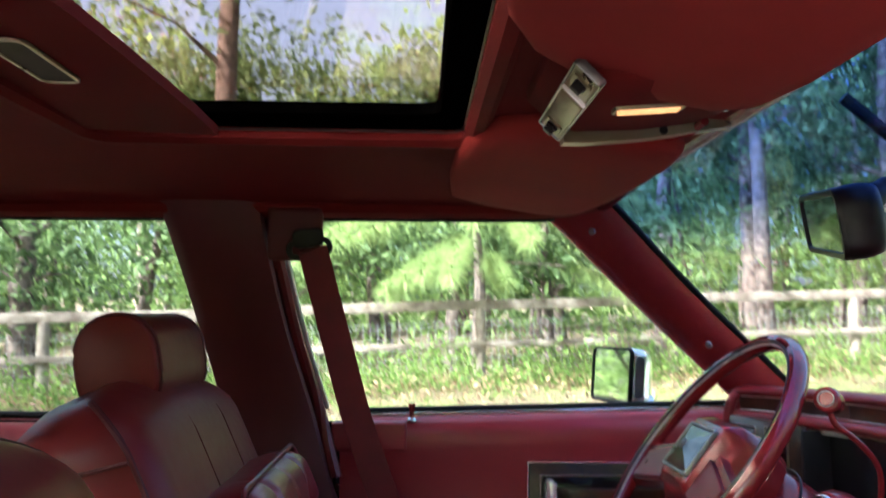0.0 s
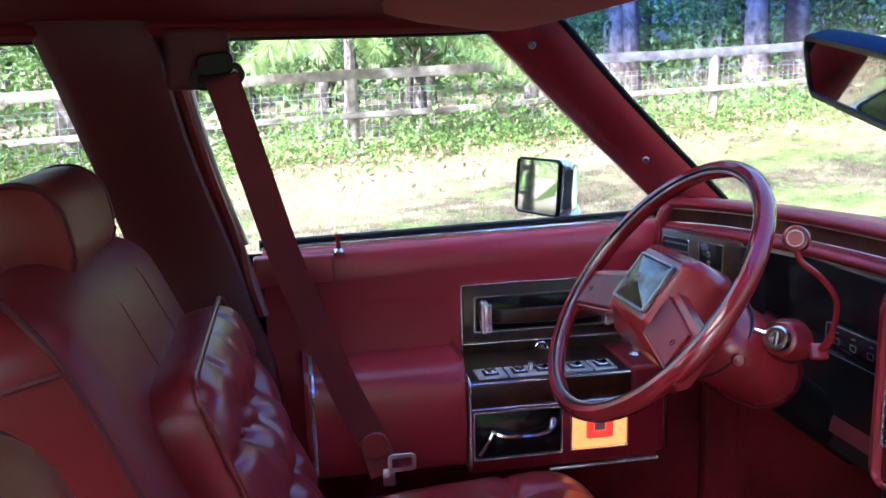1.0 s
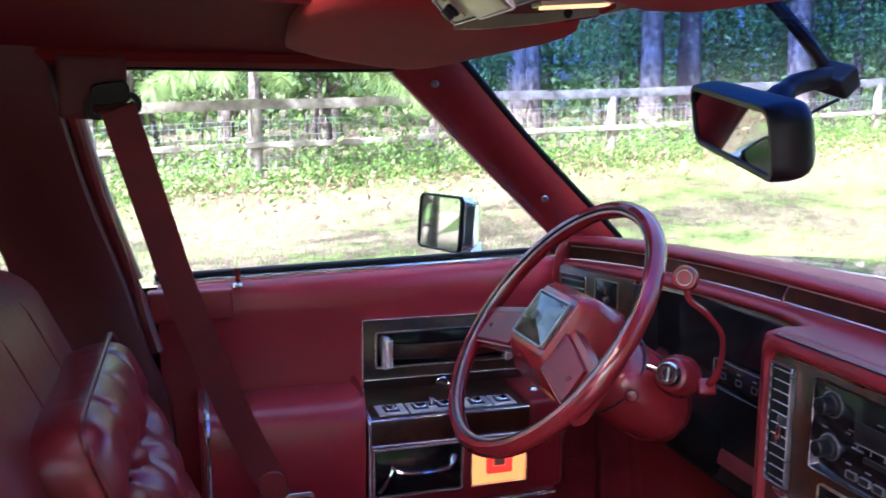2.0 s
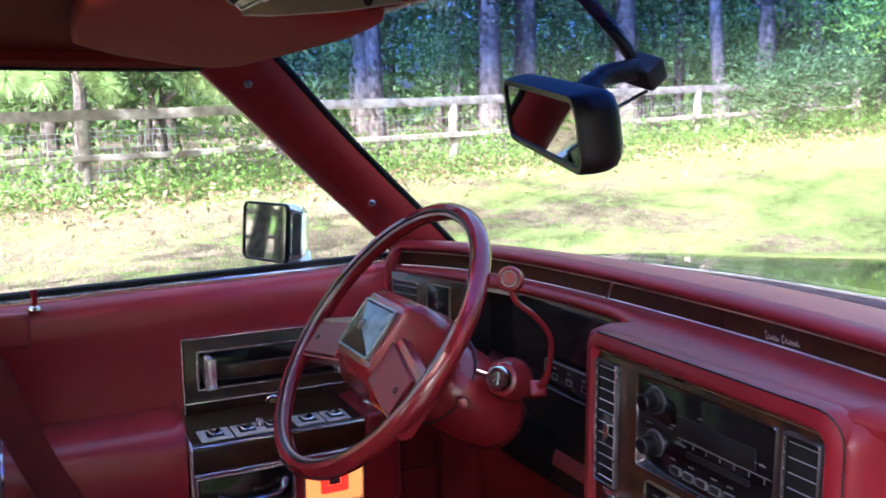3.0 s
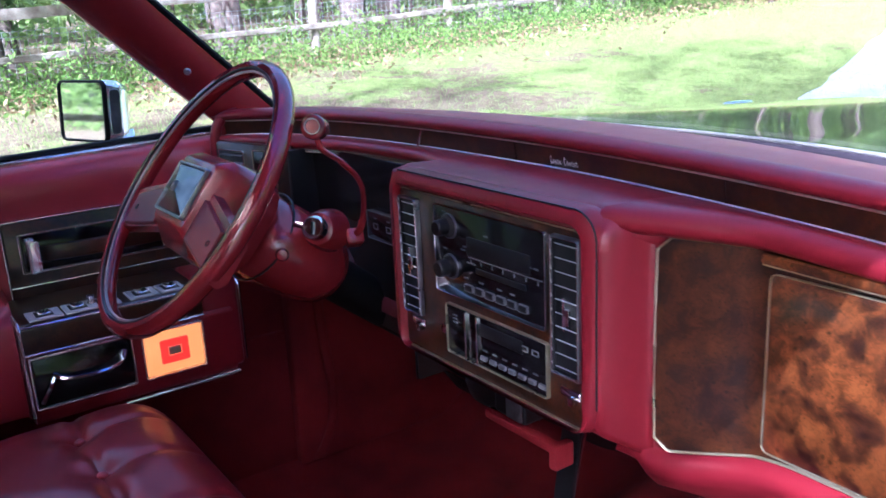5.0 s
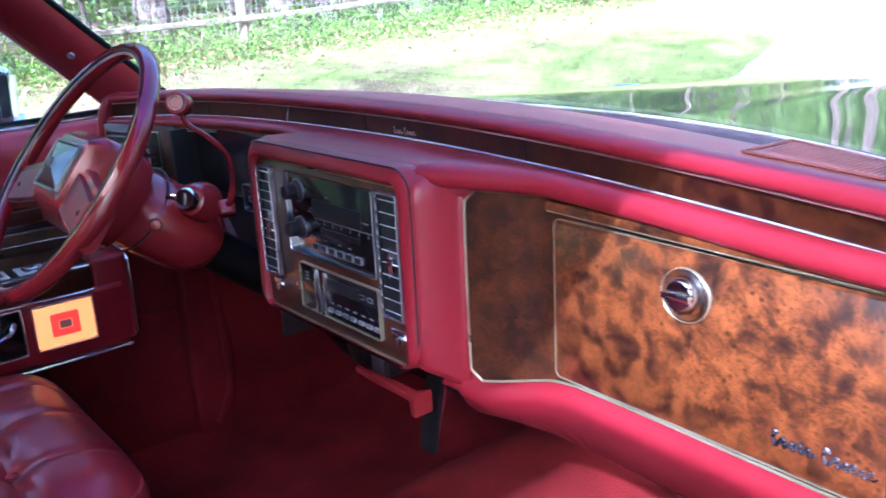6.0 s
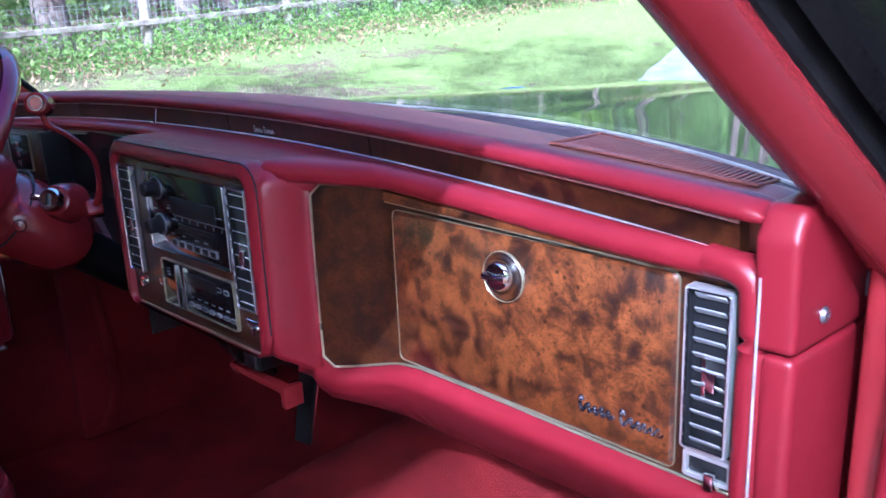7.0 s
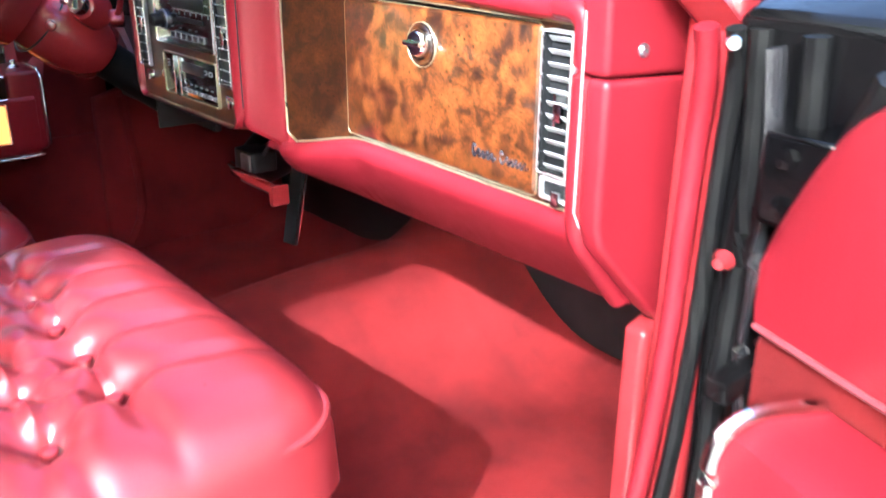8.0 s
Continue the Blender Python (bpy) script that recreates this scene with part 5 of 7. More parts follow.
part("side_inset", moved(plate(0.022, 0.078, 0.008, 0.002, 0.0008), MM @ pose(0.0645, 0, -0.013, 0, 90, 0)), GUNMETAL, dm, "dark inset on the housing's side")
part("rim", moved(frame_ring(0.131, 0.110, 0.014, 0.005, 0.008, 0.002), MM @ pose(0, 0, 0.002)), RUBBER, dm, "black rim")
part("mirror_glass", moved(plate(0.123, 0.102, 0.010, 0.002, 0.0006), MM @ pose(0, 0, 0.005)), DOORMIRROR, dm, "mirror glass", sharp=4)
part("stalk", loft([[(0.455 + x * k, 1.765 + y * k - s * 0.06, 0.978 - 0.05 * s) for x, y in outline(0.05, 0.03, 0.01, 3)] for s, k in ((0, 0.9), (0.3, 0.75), (0.7, 0.85), (1, 1.3))]), CHROME, dm, "short chrome stalk")
part("mount_foot", rbox(0.41, 0.52, 1.65, 1.74, 0.905, 0.938, 0.01, 3), PAINT, dm)

# rear door on the driver's side
rd = thing("door_2", (-0.8, 1.62, 0.35), "closed rear car door with a red vinyl panel", "car door", kind="structure")
part("door_panel", loft([[(x, 1.64, 0.93), (x, 1.61, 0.936), (x, 1.596, 0.92), (x, 1.59, 0.86), (x, 1.585, 0.4), (x, 1.66, 0.4), (x, 1.66, 0.92)] for x in steps(-1.5, -0.345, 8)]), LITVINYL, rd, "padded red vinyl door panel")
part("sill_strip", tube([(x, 1.625, 0.941) for x in steps(-1.5, -0.35, 6)], 0.005, 8, flat=0.6), CHROME, rd, "bright sill strip")
part("sill_seal", tube([(x, 1.634, 0.947) for x in steps(-1.5, -0.35, 6)], 0.0065, 8), RUBBER, rd)
rg = part("glass", slab(lambda u, v: Vector((-1.4 + 1.03 * u, 1.640 - 0.165 * v, 0.93 + 0.39 * v)), 4, 4, (0, 0.004, 0)), GLASS, rd, "clear door window")
rg.visible_shadow = False

# outer skin of the driver's side below the windows, and the car's closed back
side = whole("car_side", loft([[(x, 1.668, 0.935), (x, 1.70, 0.92), (x, 1.765, 0.84), (x, 1.79, 0.70), (x, 1.775, 0.45), (x, 1.72, 0.28), (x, 1.665, 0.28)] for x in steps(-1.9, 0.78, 8)]), PAINT, "dark painted outer side of the car", "car body", kind="structure")
whole("wall_rear", rbox(-1.62, -1.58, 0.1, 1.62, 0.3, 1.0, 0.01), CLOTH, "red trimmed panel behind the rear seat", "rear panel", kind="structure")
whole("wall_rear_window", rbox(-1.60, -1.57, 0.2, 1.48, 1.0, 1.34, 0.01), CLOTH, "red trimmed panel round the rear window", "rear panel", kind="structure")
rear_seat = thing("bench_seat", (-1.2, MID, 0.3), "red leather rear bench seat", "bench seat")
part("cushion", rbox(-1.45, -0.95, 0.14, 1.52, 0.32, 0.58, 0.06, 4), LEATHER, rear_seat)
part("backrest", moved(rbox(-0.09, 0.09, -0.69, 0.69, 0, 0.52, 0.06, 4), pose(-1.42, MID, 0.50, 0, -14)), LEATHER, rear_seat)

# seat belt
belt = thing("seat_belt", (-0.17, 1.42, 0.6), "dark red seat belt hanging from a black pillar ring", "seat belt")
rp = facing_in(-0.1725, 1.405, 1.240) @ pose(0, 0, 0, 0, 0, 8)
part("ring", join(moved(frame_ring(0.075, 0.033, 0.0160, 0.0095, 0.006, 0.002), rp), moved(plate(0.050, 0.030, 0.010, 0.007, 0.002), rp @ pose(0, 0.017, -0.001))), BLACK, belt, "black plastic guide ring")
part("strap", ribbon(smooth_path([(-0.168, 1.401, 1.236), (-0.162, 1.397, 1.222), (-0.126, 1.405, 1.09), (-0.088, 1.415, 0.955), (-0.020, 1.420, 0.77), (0.024, 1.418, 0.672), (0.040, 1.410, 0.62)], 5), 0.047, 0.0018, (1, 0.05, 0.28)), WEBBING, belt, "woven dark red strap")
part("buckle_stop", lathe([(0, -0.004), (0.021, -0.004), (0.023, 0), (0.021, 0.004), (0, 0.004)], facing_in(0.026, 1.412, 0.668), 18), PLASTIC, belt, "round red belt stop")
part("tongue", join(moved(frame_ring(0.046, 0.030, 0.008, 0.008, 0.004, 0.001), facing_in(0.066, 1.405, 0.640)), moved(rbox(-0.010, 0.010, -0.03, 0.0, 0, 0.003, 0.001), facing_in(0.045, 1.405, 0.632))), CHROME, belt, "metal belt tongue")

# ---- seats ----
TUFTS = lambda y0, y1, x0, x1, ny, nx: [(x0 + (x1 - x0) * (i + (0.5 if j % 2 else 0.0)) / nx, y0 + (y1 - y0) * (j + 0.5) / ny) for j in range(ny) for i in range(nx + 1)]


def tufted(w, d, h, round_r, tufts, crown, nu=64, nv=64, dip=0.030, pinch=0.034, fold=1.0):
    """A stuffed cushion in local space: u across w, v along d; buttons pull the top down and fold it."""
    links = [(Vector(a), Vector(b)) for i, a in enumerate(tufts) for b in tufts[i + 1:] if 0.03 < abs(a[1] - b[1]) < 0.12 and abs(a[0] - b[0]) < 0.12]
    last = max((b for a, b in tufts), default=0)
    links += [(Vector((a, b)), Vector((a * 1.12, d / 2 - round_r * 0.35))) for a, b in tufts if b > last - 0.01]
    edge = max((a for a, b in tufts), default=0)
    links += [(Vector((a, b)), Vector((math.copysign(w / 2 - round_r * 0.35, a), b + 0.012))) for a, b in tufts if abs(a) > edge - 0.05]
    folds = [(0.35 + 0.65 * abs(math.sin(91.7 * (a.x + 2 * b.y)))) for a, b in links]

    @functools.lru_cache(maxsize=None)
    def top(u, v):
        x, y = (u - 0.5) * w, (v - 0.5) * d
        ex, ey = w / 2 - abs(x), d / 2 - abs(y)
        r = round_r
        def shoulder(e):
            e = min(max(e, 0), r)
            return math.sqrt(max(0, r * r - (r - e) ** 2)) / r
        z = h * (0.35 + 0.65 * min(shoulder(ex), 1) * min(shoulder(ey), 1))
        z += crown * max(0, 1 - (2 * x / w) ** 2) * max(0, 1 - (2 * y / d) ** 2)
        fade = smoothstep(0.0, r * 1.1, min(ex, ey))
        for tx, ty in tufts:
            q = math.hypot(x - tx, y - ty)
            if q < 0.16:
                a = math.atan2(y - ty, x - tx)
                z -= dip * math.exp(-(q / pinch) ** 2) * max(fade, 0.25)
                z -= 0.0085 * max(0, math.cos(2 * a + (0.6 if (tx + ty) * 50 % 2 > 1 else 0))) ** 10 * math.exp(-((q - 0.045) / 0.05) ** 2) * max(fade, 0.3)
        for (a, b), k in zip(links, folds):
            if min(abs(x - a.x), abs(x - b.x)) < 0.12 and min(abs(y - a.y), abs(y - b.y)) < 0.12:
                ab = b - a
                s = min(1, max(0, ((x - a.x) * ab.x + (y - a.y) * ab.y) / ab.length_squared))
                q = math.hypot(x - a.x - ab.x * s, y - a.y - ab.y * s)
                z -= 0.0075 * fold * k * math.exp(-(q / 0.0095) ** 2)
        z += 0.0022 * noise.noise(Vector((x * 18, y * 18, h * 40 + w))) * fade
        nx, ny = abs(2 * x / w), abs(2 * y / d)
        return Vector((x * (1 - 0.10 * ny ** 8), y * (1 - 0.08 * nx ** 8), z))
    return slab(top, nu, nv, lambda u, v: Vector((0, 0, -top(u, v).z - 0.02)))


def piped_edge(w, d, z, r, m, rad=0.004):
    return tube([m @ Vector((x, y, z)) for x, y in outline(w, d, r, 6)], rad, 8, closed=True)


def button(m):
    return lathe([(0, 0), (0.0075, 0), (0.0072, 0.003), (0.0045, 0.005), (0, 0.0055)], m, 12)


def front_seat(y0, y1, x_front, x_back, label, group, top_z=0.575, back_x=-0.225, back_top=1.02, head=(1.10, 1.335), rake=-19.6, driver=True):
    seat = thing("bucket_seat", ((x_front + x_back) / 2, (y0 + y1) / 2, 0.3), label, "seat", group)
    w, d = y1 - y0, x_front - x_back
    # cushion: local x runs across the car, local y forwards
    cm = Matrix(((0, 1, 0, (x_front + x_back) / 2), (-1, 0, 0, (y0 + y1) / 2), (0, 0, 1, top_z - 0.085), (0, 0, 0, 1))) @ pose(0, 0, 0, 4)
    tf = TUFTS(-d / 2 + 0.02, d / 2 - 0.13, -w / 2 + 0.10, w / 2 - 0.10, 6, 5)
    if driver:
        tf = TUFTS(-d / 2 + 0.03, d / 2 - 0.07, -w / 2 + 0.13, w / 2 - 0.13, 3, 2)
    tf = [(x, y) for x, y in tf if abs(x) < w / 2 - 0.075]
    part("cushion", moved(tufted(w, d, 0.085, 0.075, tf, 0.030, 104, 104, 0.016 if driver else 0.020, 0.030 if driver else 0.024, 0.75 if driver else 0.85), cm), LEATHER, seat, "button-tufted red leather cushion")
    part("piping", piped_edge(w - 0.022, d - 0.022, 0.048, 0.06, cm), PIPING, seat)
    for tx, ty in tf:
        ex = 0.085 + 0.030 * (1 - (2 * tx / w) ** 2) * (1 - (2 * ty / d) ** 2) - (0.018 if driver else 0.0275)
        part("tuft_button", button(cm @ Matrix.Translation((tx, ty, ex))), LEATHER, seat)
    part("seat_base", rbox(x_back + 0.02, x_front - 0.03, y0 + 0.015, y1 - 0.015, 0.33, top_z - 0.08, 0.03, 3), LEATHER, seat, "red leather seat base")
    # backrest, leaning back
    bm_ = Matrix.Translation((back_x, (y0 + y1) / 2, 0.46)) @ Euler((0, radians(rake), 0)).to_matrix().to_4x4()
    hgt = (back_top - 0.46) / math.cos(radians(rake))
    def bp(across, up_, fwd):
        return bm_ @ Vector((fwd, across, up_))
    bw = w - 0.03
    rings = []
    levels = steps(0, 0.86, 14) + [0.89, 0.915, 0.94, 0.96, 0.975, 0.987, 0.995, 1.0]
    for s in levels:
        z = hgt * s
        near = min(1.0, hgt * (1 - s) / 0.085)
        dome = math.sqrt(max(0.0, 1 - (1 - near) ** 2))
        shoulder = smoothstep(0.84, 1.0, s)
        half = bw / 2 - 0.085 * (1 - dome)
        thick = (0.085 - 0.010 * shoulder) * (0.12 + 0.88 * dome)
        bulge = 0.016 * math.sin(math.pi * min(1, s * 1.1))
        lift = -0.012 * shoulder
        sec = []
        for ax, fw in ((-0.99, -0.9), (-1.02, -0.1), (-1.015, 0.42), (-0.995, 0.72), (-0.978, 0.80), (-0.955, 0.86), (-0.90, 0.95), (-0.80, 1.0), (-0.4, 1.06), (0, 1.08), (0.4, 1.06), (0.80, 1.0), (0.90, 0.95), (0.955, 0.86), (0.978, 0.80), (0.995, 0.72), (1.015, 0.42), (1.02, -0.1), (0.99, -0.9), (0.8, -1.05), (0, -1.08), (-0.8, -1.05)):
            crown = -0.018 * shoulder * (abs(ax) ** 2)
            sec.append(bp(half * ax, z + crown, fw * thick + (bulge if fw > 0.5 else 0)))
        rings.append(sec)
    back = part("backrest", loft(rings), DARKLEATHER, seat, "smooth red leather backrest", sharp=60)
    for sg in (-1, 1):
        seam = []
        for s in levels[:-2]:
            shoulder = smoothstep(0.84, 1.0, s)
            dome = math.sqrt(max(0.0, 1 - (1 - min(1.0, hgt * (1 - s) / 0.085)) ** 2))
            seam.append(bp(sg * (bw / 2 - 0.085 * (1 - dome)) * 0.978, hgt * s - 0.018 * shoulder * 0.95, (0.085 - 0.010 * shoulder) * (0.12 + 0.88 * dome) * 0.76 + 0.014 * math.sin(math.pi * min(1, s * 1.1))))
        part("piping", tube(seam, 0.0042, 8), DARKTRIM, back, "dark red piping")
        cross = [bp(sg * bw / 2 * 1.022, hgt * (0.845 + 0.02 * k / 8), 0.085 * (0.80 - 1.6 * k / 8)) for k in range(9)]
        part("side_seam", tube(cross, 0.0028, 6), DARKTRIM, back)
    if driver:
        for q in (-0.055, 0.09):
            part("crease", tube([bp(q + 0.012 * math.sin(6 * s), hgt * s, (0.085 - 0.03 * smoothstep(0.84, 1, s) * 0.7) * 1.065 + 0.0165 * math.sin(math.pi * min(1, s * 1.1))) for s in steps(0.72, 0.88, 6)], 0.0010, 6), WEBBING, back)
    # loose tufted pillow on the lower back
    pm = bm_ @ Matrix(((0, 0, 1, 0.098), (1, 0, 0, 0.02), (0, 1, 0, hgt * 0.38), (0, 0, 0, 1)))
    pw, ph = bw - 0.08, hgt * 0.70
    pt = [(x, y) for x, y in TUFTS(-ph / 2 + 0.05, ph / 2 - 0.05, -pw / 2 + 0.11, pw / 2 - 0.11, 3, 2) if abs(x) < pw / 2 - 0.06]
    pil = part("back_pillow", moved(tufted(pw, ph, 0.066, 0.036, pt, 0.022, 84, 84, 0.024, 0.034, 1.0), pm), LEATHER, seat, "button-tufted red leather back pillow")
    part("piping", piped_edge(pw - 0.010, ph - 0.010, 0.050, 0.03, pm, 0.0038), PIPING, pil)
    for tx, ty in pt:
        part("tuft_button", button(pm @ Matrix.Translation((tx, ty, 0.062 - 0.024 + 0.022 * (1 - (2 * tx / pw) ** 2) * (1 - (2 * ty / ph) ** 2)))), LEATHER, pil)
    # headrest on two posts
    hy0, hy1 = head
    hm = Matrix.Translation(bp(0, hgt + 0.035, -0.012))
    hr_ = []
    hwid, hh, hd = hy1 - hy0, 0.130, 0.108
    rot = Euler((0, radians(rake * 0.5), 0)).to_matrix().to_4x4()
    for s in (0.0, 0.006, 0.015, 0.03, 0.06, 0.12, 0.2, 0.3, 0.5, 0.7, 0.8, 0.88, 0.94, 0.97, 0.985, 0.994, 1.0):
        e = math.sqrt(max(0.0, 1 - abs(2 * s - 1) ** 2.6))
        k = 0.86 + 0.14 * e ** 0.6
        sec = [Matrix.Translation((bp(0, hgt + 0.030, 0.035).x, hy0 + hwid * s, bp(0, hgt + 0.022, 0).z)) @ rot @ Vector((px * k, 0, pz * (0.35 + 0.65 * k))) for px, pz in outline(hd, hh, 0.050, 6)]
        hr_.append(sec)
    hd_ob = part("headrest", loft(hr_), DARKLEATHER, seat, "padded red leather headrest", sharp=70)
    for s in (0.045, 0.955):
        sec = [Matrix.Translation((bp(0, hgt + 0.030, 0.035).x, hy0 + hwid * s, bp(0, hgt + 0.022, 0).z)) @ rot @ Vector((px * 0.955, 0, pz * 0.971)) for px, pz in outline(hd, hh, 0.050, 6)]
        part("piping", tube(sec, 0.0028, 8, closed=True), DARKTRIM, hd_ob)
    for q in (0.35, 0.65):
        part("post", tube([bp(0, hgt - 0.03, -0.012).to_tuple()[:1] + (hy0 + hwid * q, bp(0, hgt - 0.03, 0).z), bp(0, hgt + 0.06, -0.012).to_tuple()[:1] + (hy0 + hwid * q, bp(0, hgt + 0.06, 0).z)], 0.006, 8), CHROME, hd_ob)
    return seat


front_seat(0.912, 1.425, 0.366, -0.17, "red leather driver's seat with tufted cushion and pillow", "front seats", back_x=-0.178, back_top=1.048, head=(1.085, 1.325), top_z=0.60)
front_seat(0.150, 0.715, 0.405, -0.13, "red leather passenger seat with tufted cushion and pillow", "front seats", back_x=-0.130, back_top=1.055, head=(0.33, 0.57), driver=False, top_z=0.662)
armr = thing("centre_armrest", (0.0, 0.86, 0.5), "red leather centre armrest folded down between the seats", "armrest")
part("pad", loft([[(x, 0.812 + y * k, 0.588 + z * k) for y, z in outline(0.186, 0.100, 0.035, 5)] for x, k in ((-0.16, 0.9), (-0.14, 1.0), (0.20, 1.0), (0.240, 0.97), (0.258, 0.88), (0.265, 0.7))]), LEATHER, armr, "smooth red leather pad", sharp=60)
part("base", rbox(-0.16, 0.23, 0.73, 0.895, 0.30, 0.55, 0.02, 3), LEATHER, armr)

# ---- floor, footwell ----
def floor_z(x, y):
    hump = 0.185 * math.exp(-abs((y - MID) / 0.20) ** 2.6) * (0.75 + 0.25 * smoothstep(0.2, 0.9, x))
    toe = 0.55 * max(0, x - 0.98) + 0.5 * max(0, x - 1.15)
    side = 0.03 * smoothstep(0.16, 0.05, min(y, 2 * MID - y))
    return 0.275 + hump + toe + side + 0.004 * noise.noise(Vector((x * 9, y * 9, 0)))


whole("floor", slab(lambda u, v: Vector((-1.6 + 3.05 * u, 0.045 + 1.57 * v, floor_z(-1.6 + 3.05 * u, 0.045 + 1.57 * v))), 90, 60, (0, 0, -0.03)), CARPET, "bright red carpeted car floor with a tunnel hump", "car floor", kind="structure")
mat_ob = whole("floor_mat", slab(lambda u, v: Vector((0.47 + 0.55 * u, 0.16 + 0.46 * v, floor_z(0.47 + 0.55 * u, 0.16 + 0.46 * v) + 0.010 + 0.002 * math.sin(9 * u + 5 * v))), 20, 16, (0, 0, -0.008)), CARPET, "red carpet mat in the passenger footwell", "floor mat")
whole("wall_front", rbox(1.10, 1.13, 0.05, 1.62, 0.3, 0.90, 0.005), BLACK, "dark bulkhead behind the dashboard", "bulkhead", kind="structure")
under_dash = thing("under_dash_unit", (0.85, 0.75, 0.5), "black heater box and brackets under the dashboard", "heater box")
part("heater_box", rbox(0.90, 1.12, 0.70, 1.08, 0.58, 0.80, 0.02, 3), RUBBER, under_dash)
part("panel", rbox(0.70, 1.25, 0.11, 1.56, 0.72, 0.735, 0.003), BLACK, under_dash, "flat black underside panel")
part("bracket", moved(rbox(-0.004, 0.004, -0.015, 0.015, -0.10, 0.10, 0.002), pose(0.762, 0.885, 0.60, 0, 12, 10)), BLACK, under_dash, "black upright bracket")
part("bracket_edge", tube([(0.772, 0.862, 0.64), (0.750, 0.872, 0.50)], 0.002, 6), CHROME, under_dash)
part("duct", tube(smooth_path([(0.82, 0.95, 0.66), (0.80, 1.05, 0.60), (0.82, 1.15, 0.575), (0.90, 1.22, 0.60)], 5), 0.035, 10), BLACK, under_dash, "black air duct")
bracket = thing("floor_bracket", (0.70, 0.90, 0.5), "bent red metal bracket under the centre stack", "bracket")
part("arm", join(rbox(0.690, 0.706, 0.845, 0.985, 0.612, 0.624, 0.003), rbox(0.690, 0.722, 0.838, 0.852, 0.590, 0.624, 0.003)), PLASTIC, bracket)
connector = thing("wiring_plug", (0.70, 0.93, 0.64), "grey wiring plug with a clear cover under the dashboard", "plug")
part("body", rbox(0.688, 0.735, 0.895, 0.960, 0.632, 0.668, 0.006, 3), BLACK, connector)
part("cover", rbox(0.684, 0.689, 0.900, 0.930, 0.636, 0.664, 0.002), GUNMETAL, connector, "shiny grey cover")
part("wire", tube(smooth_path([(0.71, 0.90, 0.66), (0.72, 0.86, 0.70), (0.75, 0.80, 0.73)], 5), 0.004, 6), RUBBER, connector)
pedal = thing("brake_pedal", (0.98, 1.2, 0.5), "black rubber brake pedal with bright edging", "pedal")
part("pad", moved(rbox(-0.006, 0.006, -0.08, 0.08, -0.028, 0.028, 0.004), pose(0.86, 1.23, 0.515, 0, -35)), RUBBER, pedal)
part("edging", moved(frame_ring(0.166, 0.062, 0.006, 0.004, 0.003, 0.001), pose(0.854, 1.23, 0.519, 0, -35) @ Matrix(((0, 0, -1, 0), (-1, 0, 0, 0), (0, 1, 0, 0), (0, 0, 0, 1)))), CHROME, pedal)
part("arm", tube([(0.865, 1.23, 0.53), (0.93, 1.23, 0.62), (0.96, 1.23, 0.78)], 0.008, 8), BLACK, pedal)
# kick panels and door sills
for flip in (False, True):
    def S(p):
        return mir(p) if flip else Vector(p)
    kick = bmesh.new()
    kp = prism([(0.655, 0.30), (0.655, 0.66), (0.80, 0.70), (1.12, 0.72), (1.15, 0.40), (1.0, 0.30)], "y", 1.548, 1.575, 0.008, 3)
    for v in kp.verts:
        v.co = S(v.co) + Vector((0.022 if flip and v.co.x < 0.7 else 0, 0, 0))
    whole("wall_kick", kp, PLASTIC if flip else CARPET, "red plastic kick panel in the footwell" if flip else "red carpeted kick panel in the footwell", "kick panel", kind="structure")
    sill = rbox(-1.5, 0.78, 1.58, 1.66, 0.255, 0.318, 0.012, 3)
    for v in sill.verts:
        v.co = S(v.co)
    whole("trim_sill", sill, CHROME if flip else PLASTIC, "door sill plate along the floor's edge", "door sill", kind="structure")

lacing = thing("door_lacing", (0.70, 1.53, 0.3), "dark red moulded lacing curving down to the sill", "door lacing")
part("bead", tube(smooth_path([(0.715, 1.545, 0.66), (0.722, 1.543, 0.56), (0.730, 1.540, 0.46), (0.727, 1.537, 0.40), (0.712, 1.533, 0.36), (0.69, 1.53, 0.325)], 6), 0.010, 8), CARPET, lacing)

# passenger-side front pillar below the windscreen: lacing, jamb, hinges
hinge_post = thing("door_jamb", (0.7, 0.02, 0.3), "black door jamb with red lacing and bright bolts", "door jamb")
lace = smooth_path([(0.612, 0.012, 0.962), (0.622, 0.014, 0.93), (0.636, 0.026, 0.85), (0.638, 0.032, 0.70), (0.624, 0.034, 0.56), (0.592, 0.036, 0.42), (0.545, 0.036, 0.345), (0.44, 0.036, 0.325)], 6)
part("lacing", tube(lace, 0.0095, 10), VINYL, hinge_post, "red moulded door lacing")
part("weatherstrip", tube([p + Vector((0.008, -0.020, 0)) for p in lace], 0.0075, 8), RUBBER, hinge_post)
part("jamb_plate", prism([(0.655, 0.29), (0.70, 0.29), (0.86, 0.36), (0.88, 0.96), (0.74, 1.0), (0.650, 0.97)], "y", -0.125, 0.012, 0.012, 3), JAMB, hinge_post, "dark painted jamb")
part("side_cover", prism([(0.648, 0.30), (0.76, 0.30), (0.80, 0.97), (0.66, 0.985)], "y", 0.014, 0.064, 0.010, 3), PLASTIC, hinge_post, "red plastic cover beside the dashboard")
part("jamb_seal", tube(smooth_path([(0.648, -0.012, 0.96), (0.656, -0.016, 0.80), (0.650, -0.012, 0.62), (0.640, -0.014, 0.45), (0.63, -0.012, 0.32)], 6), 0.009, 8), RUBBER, hinge_post)
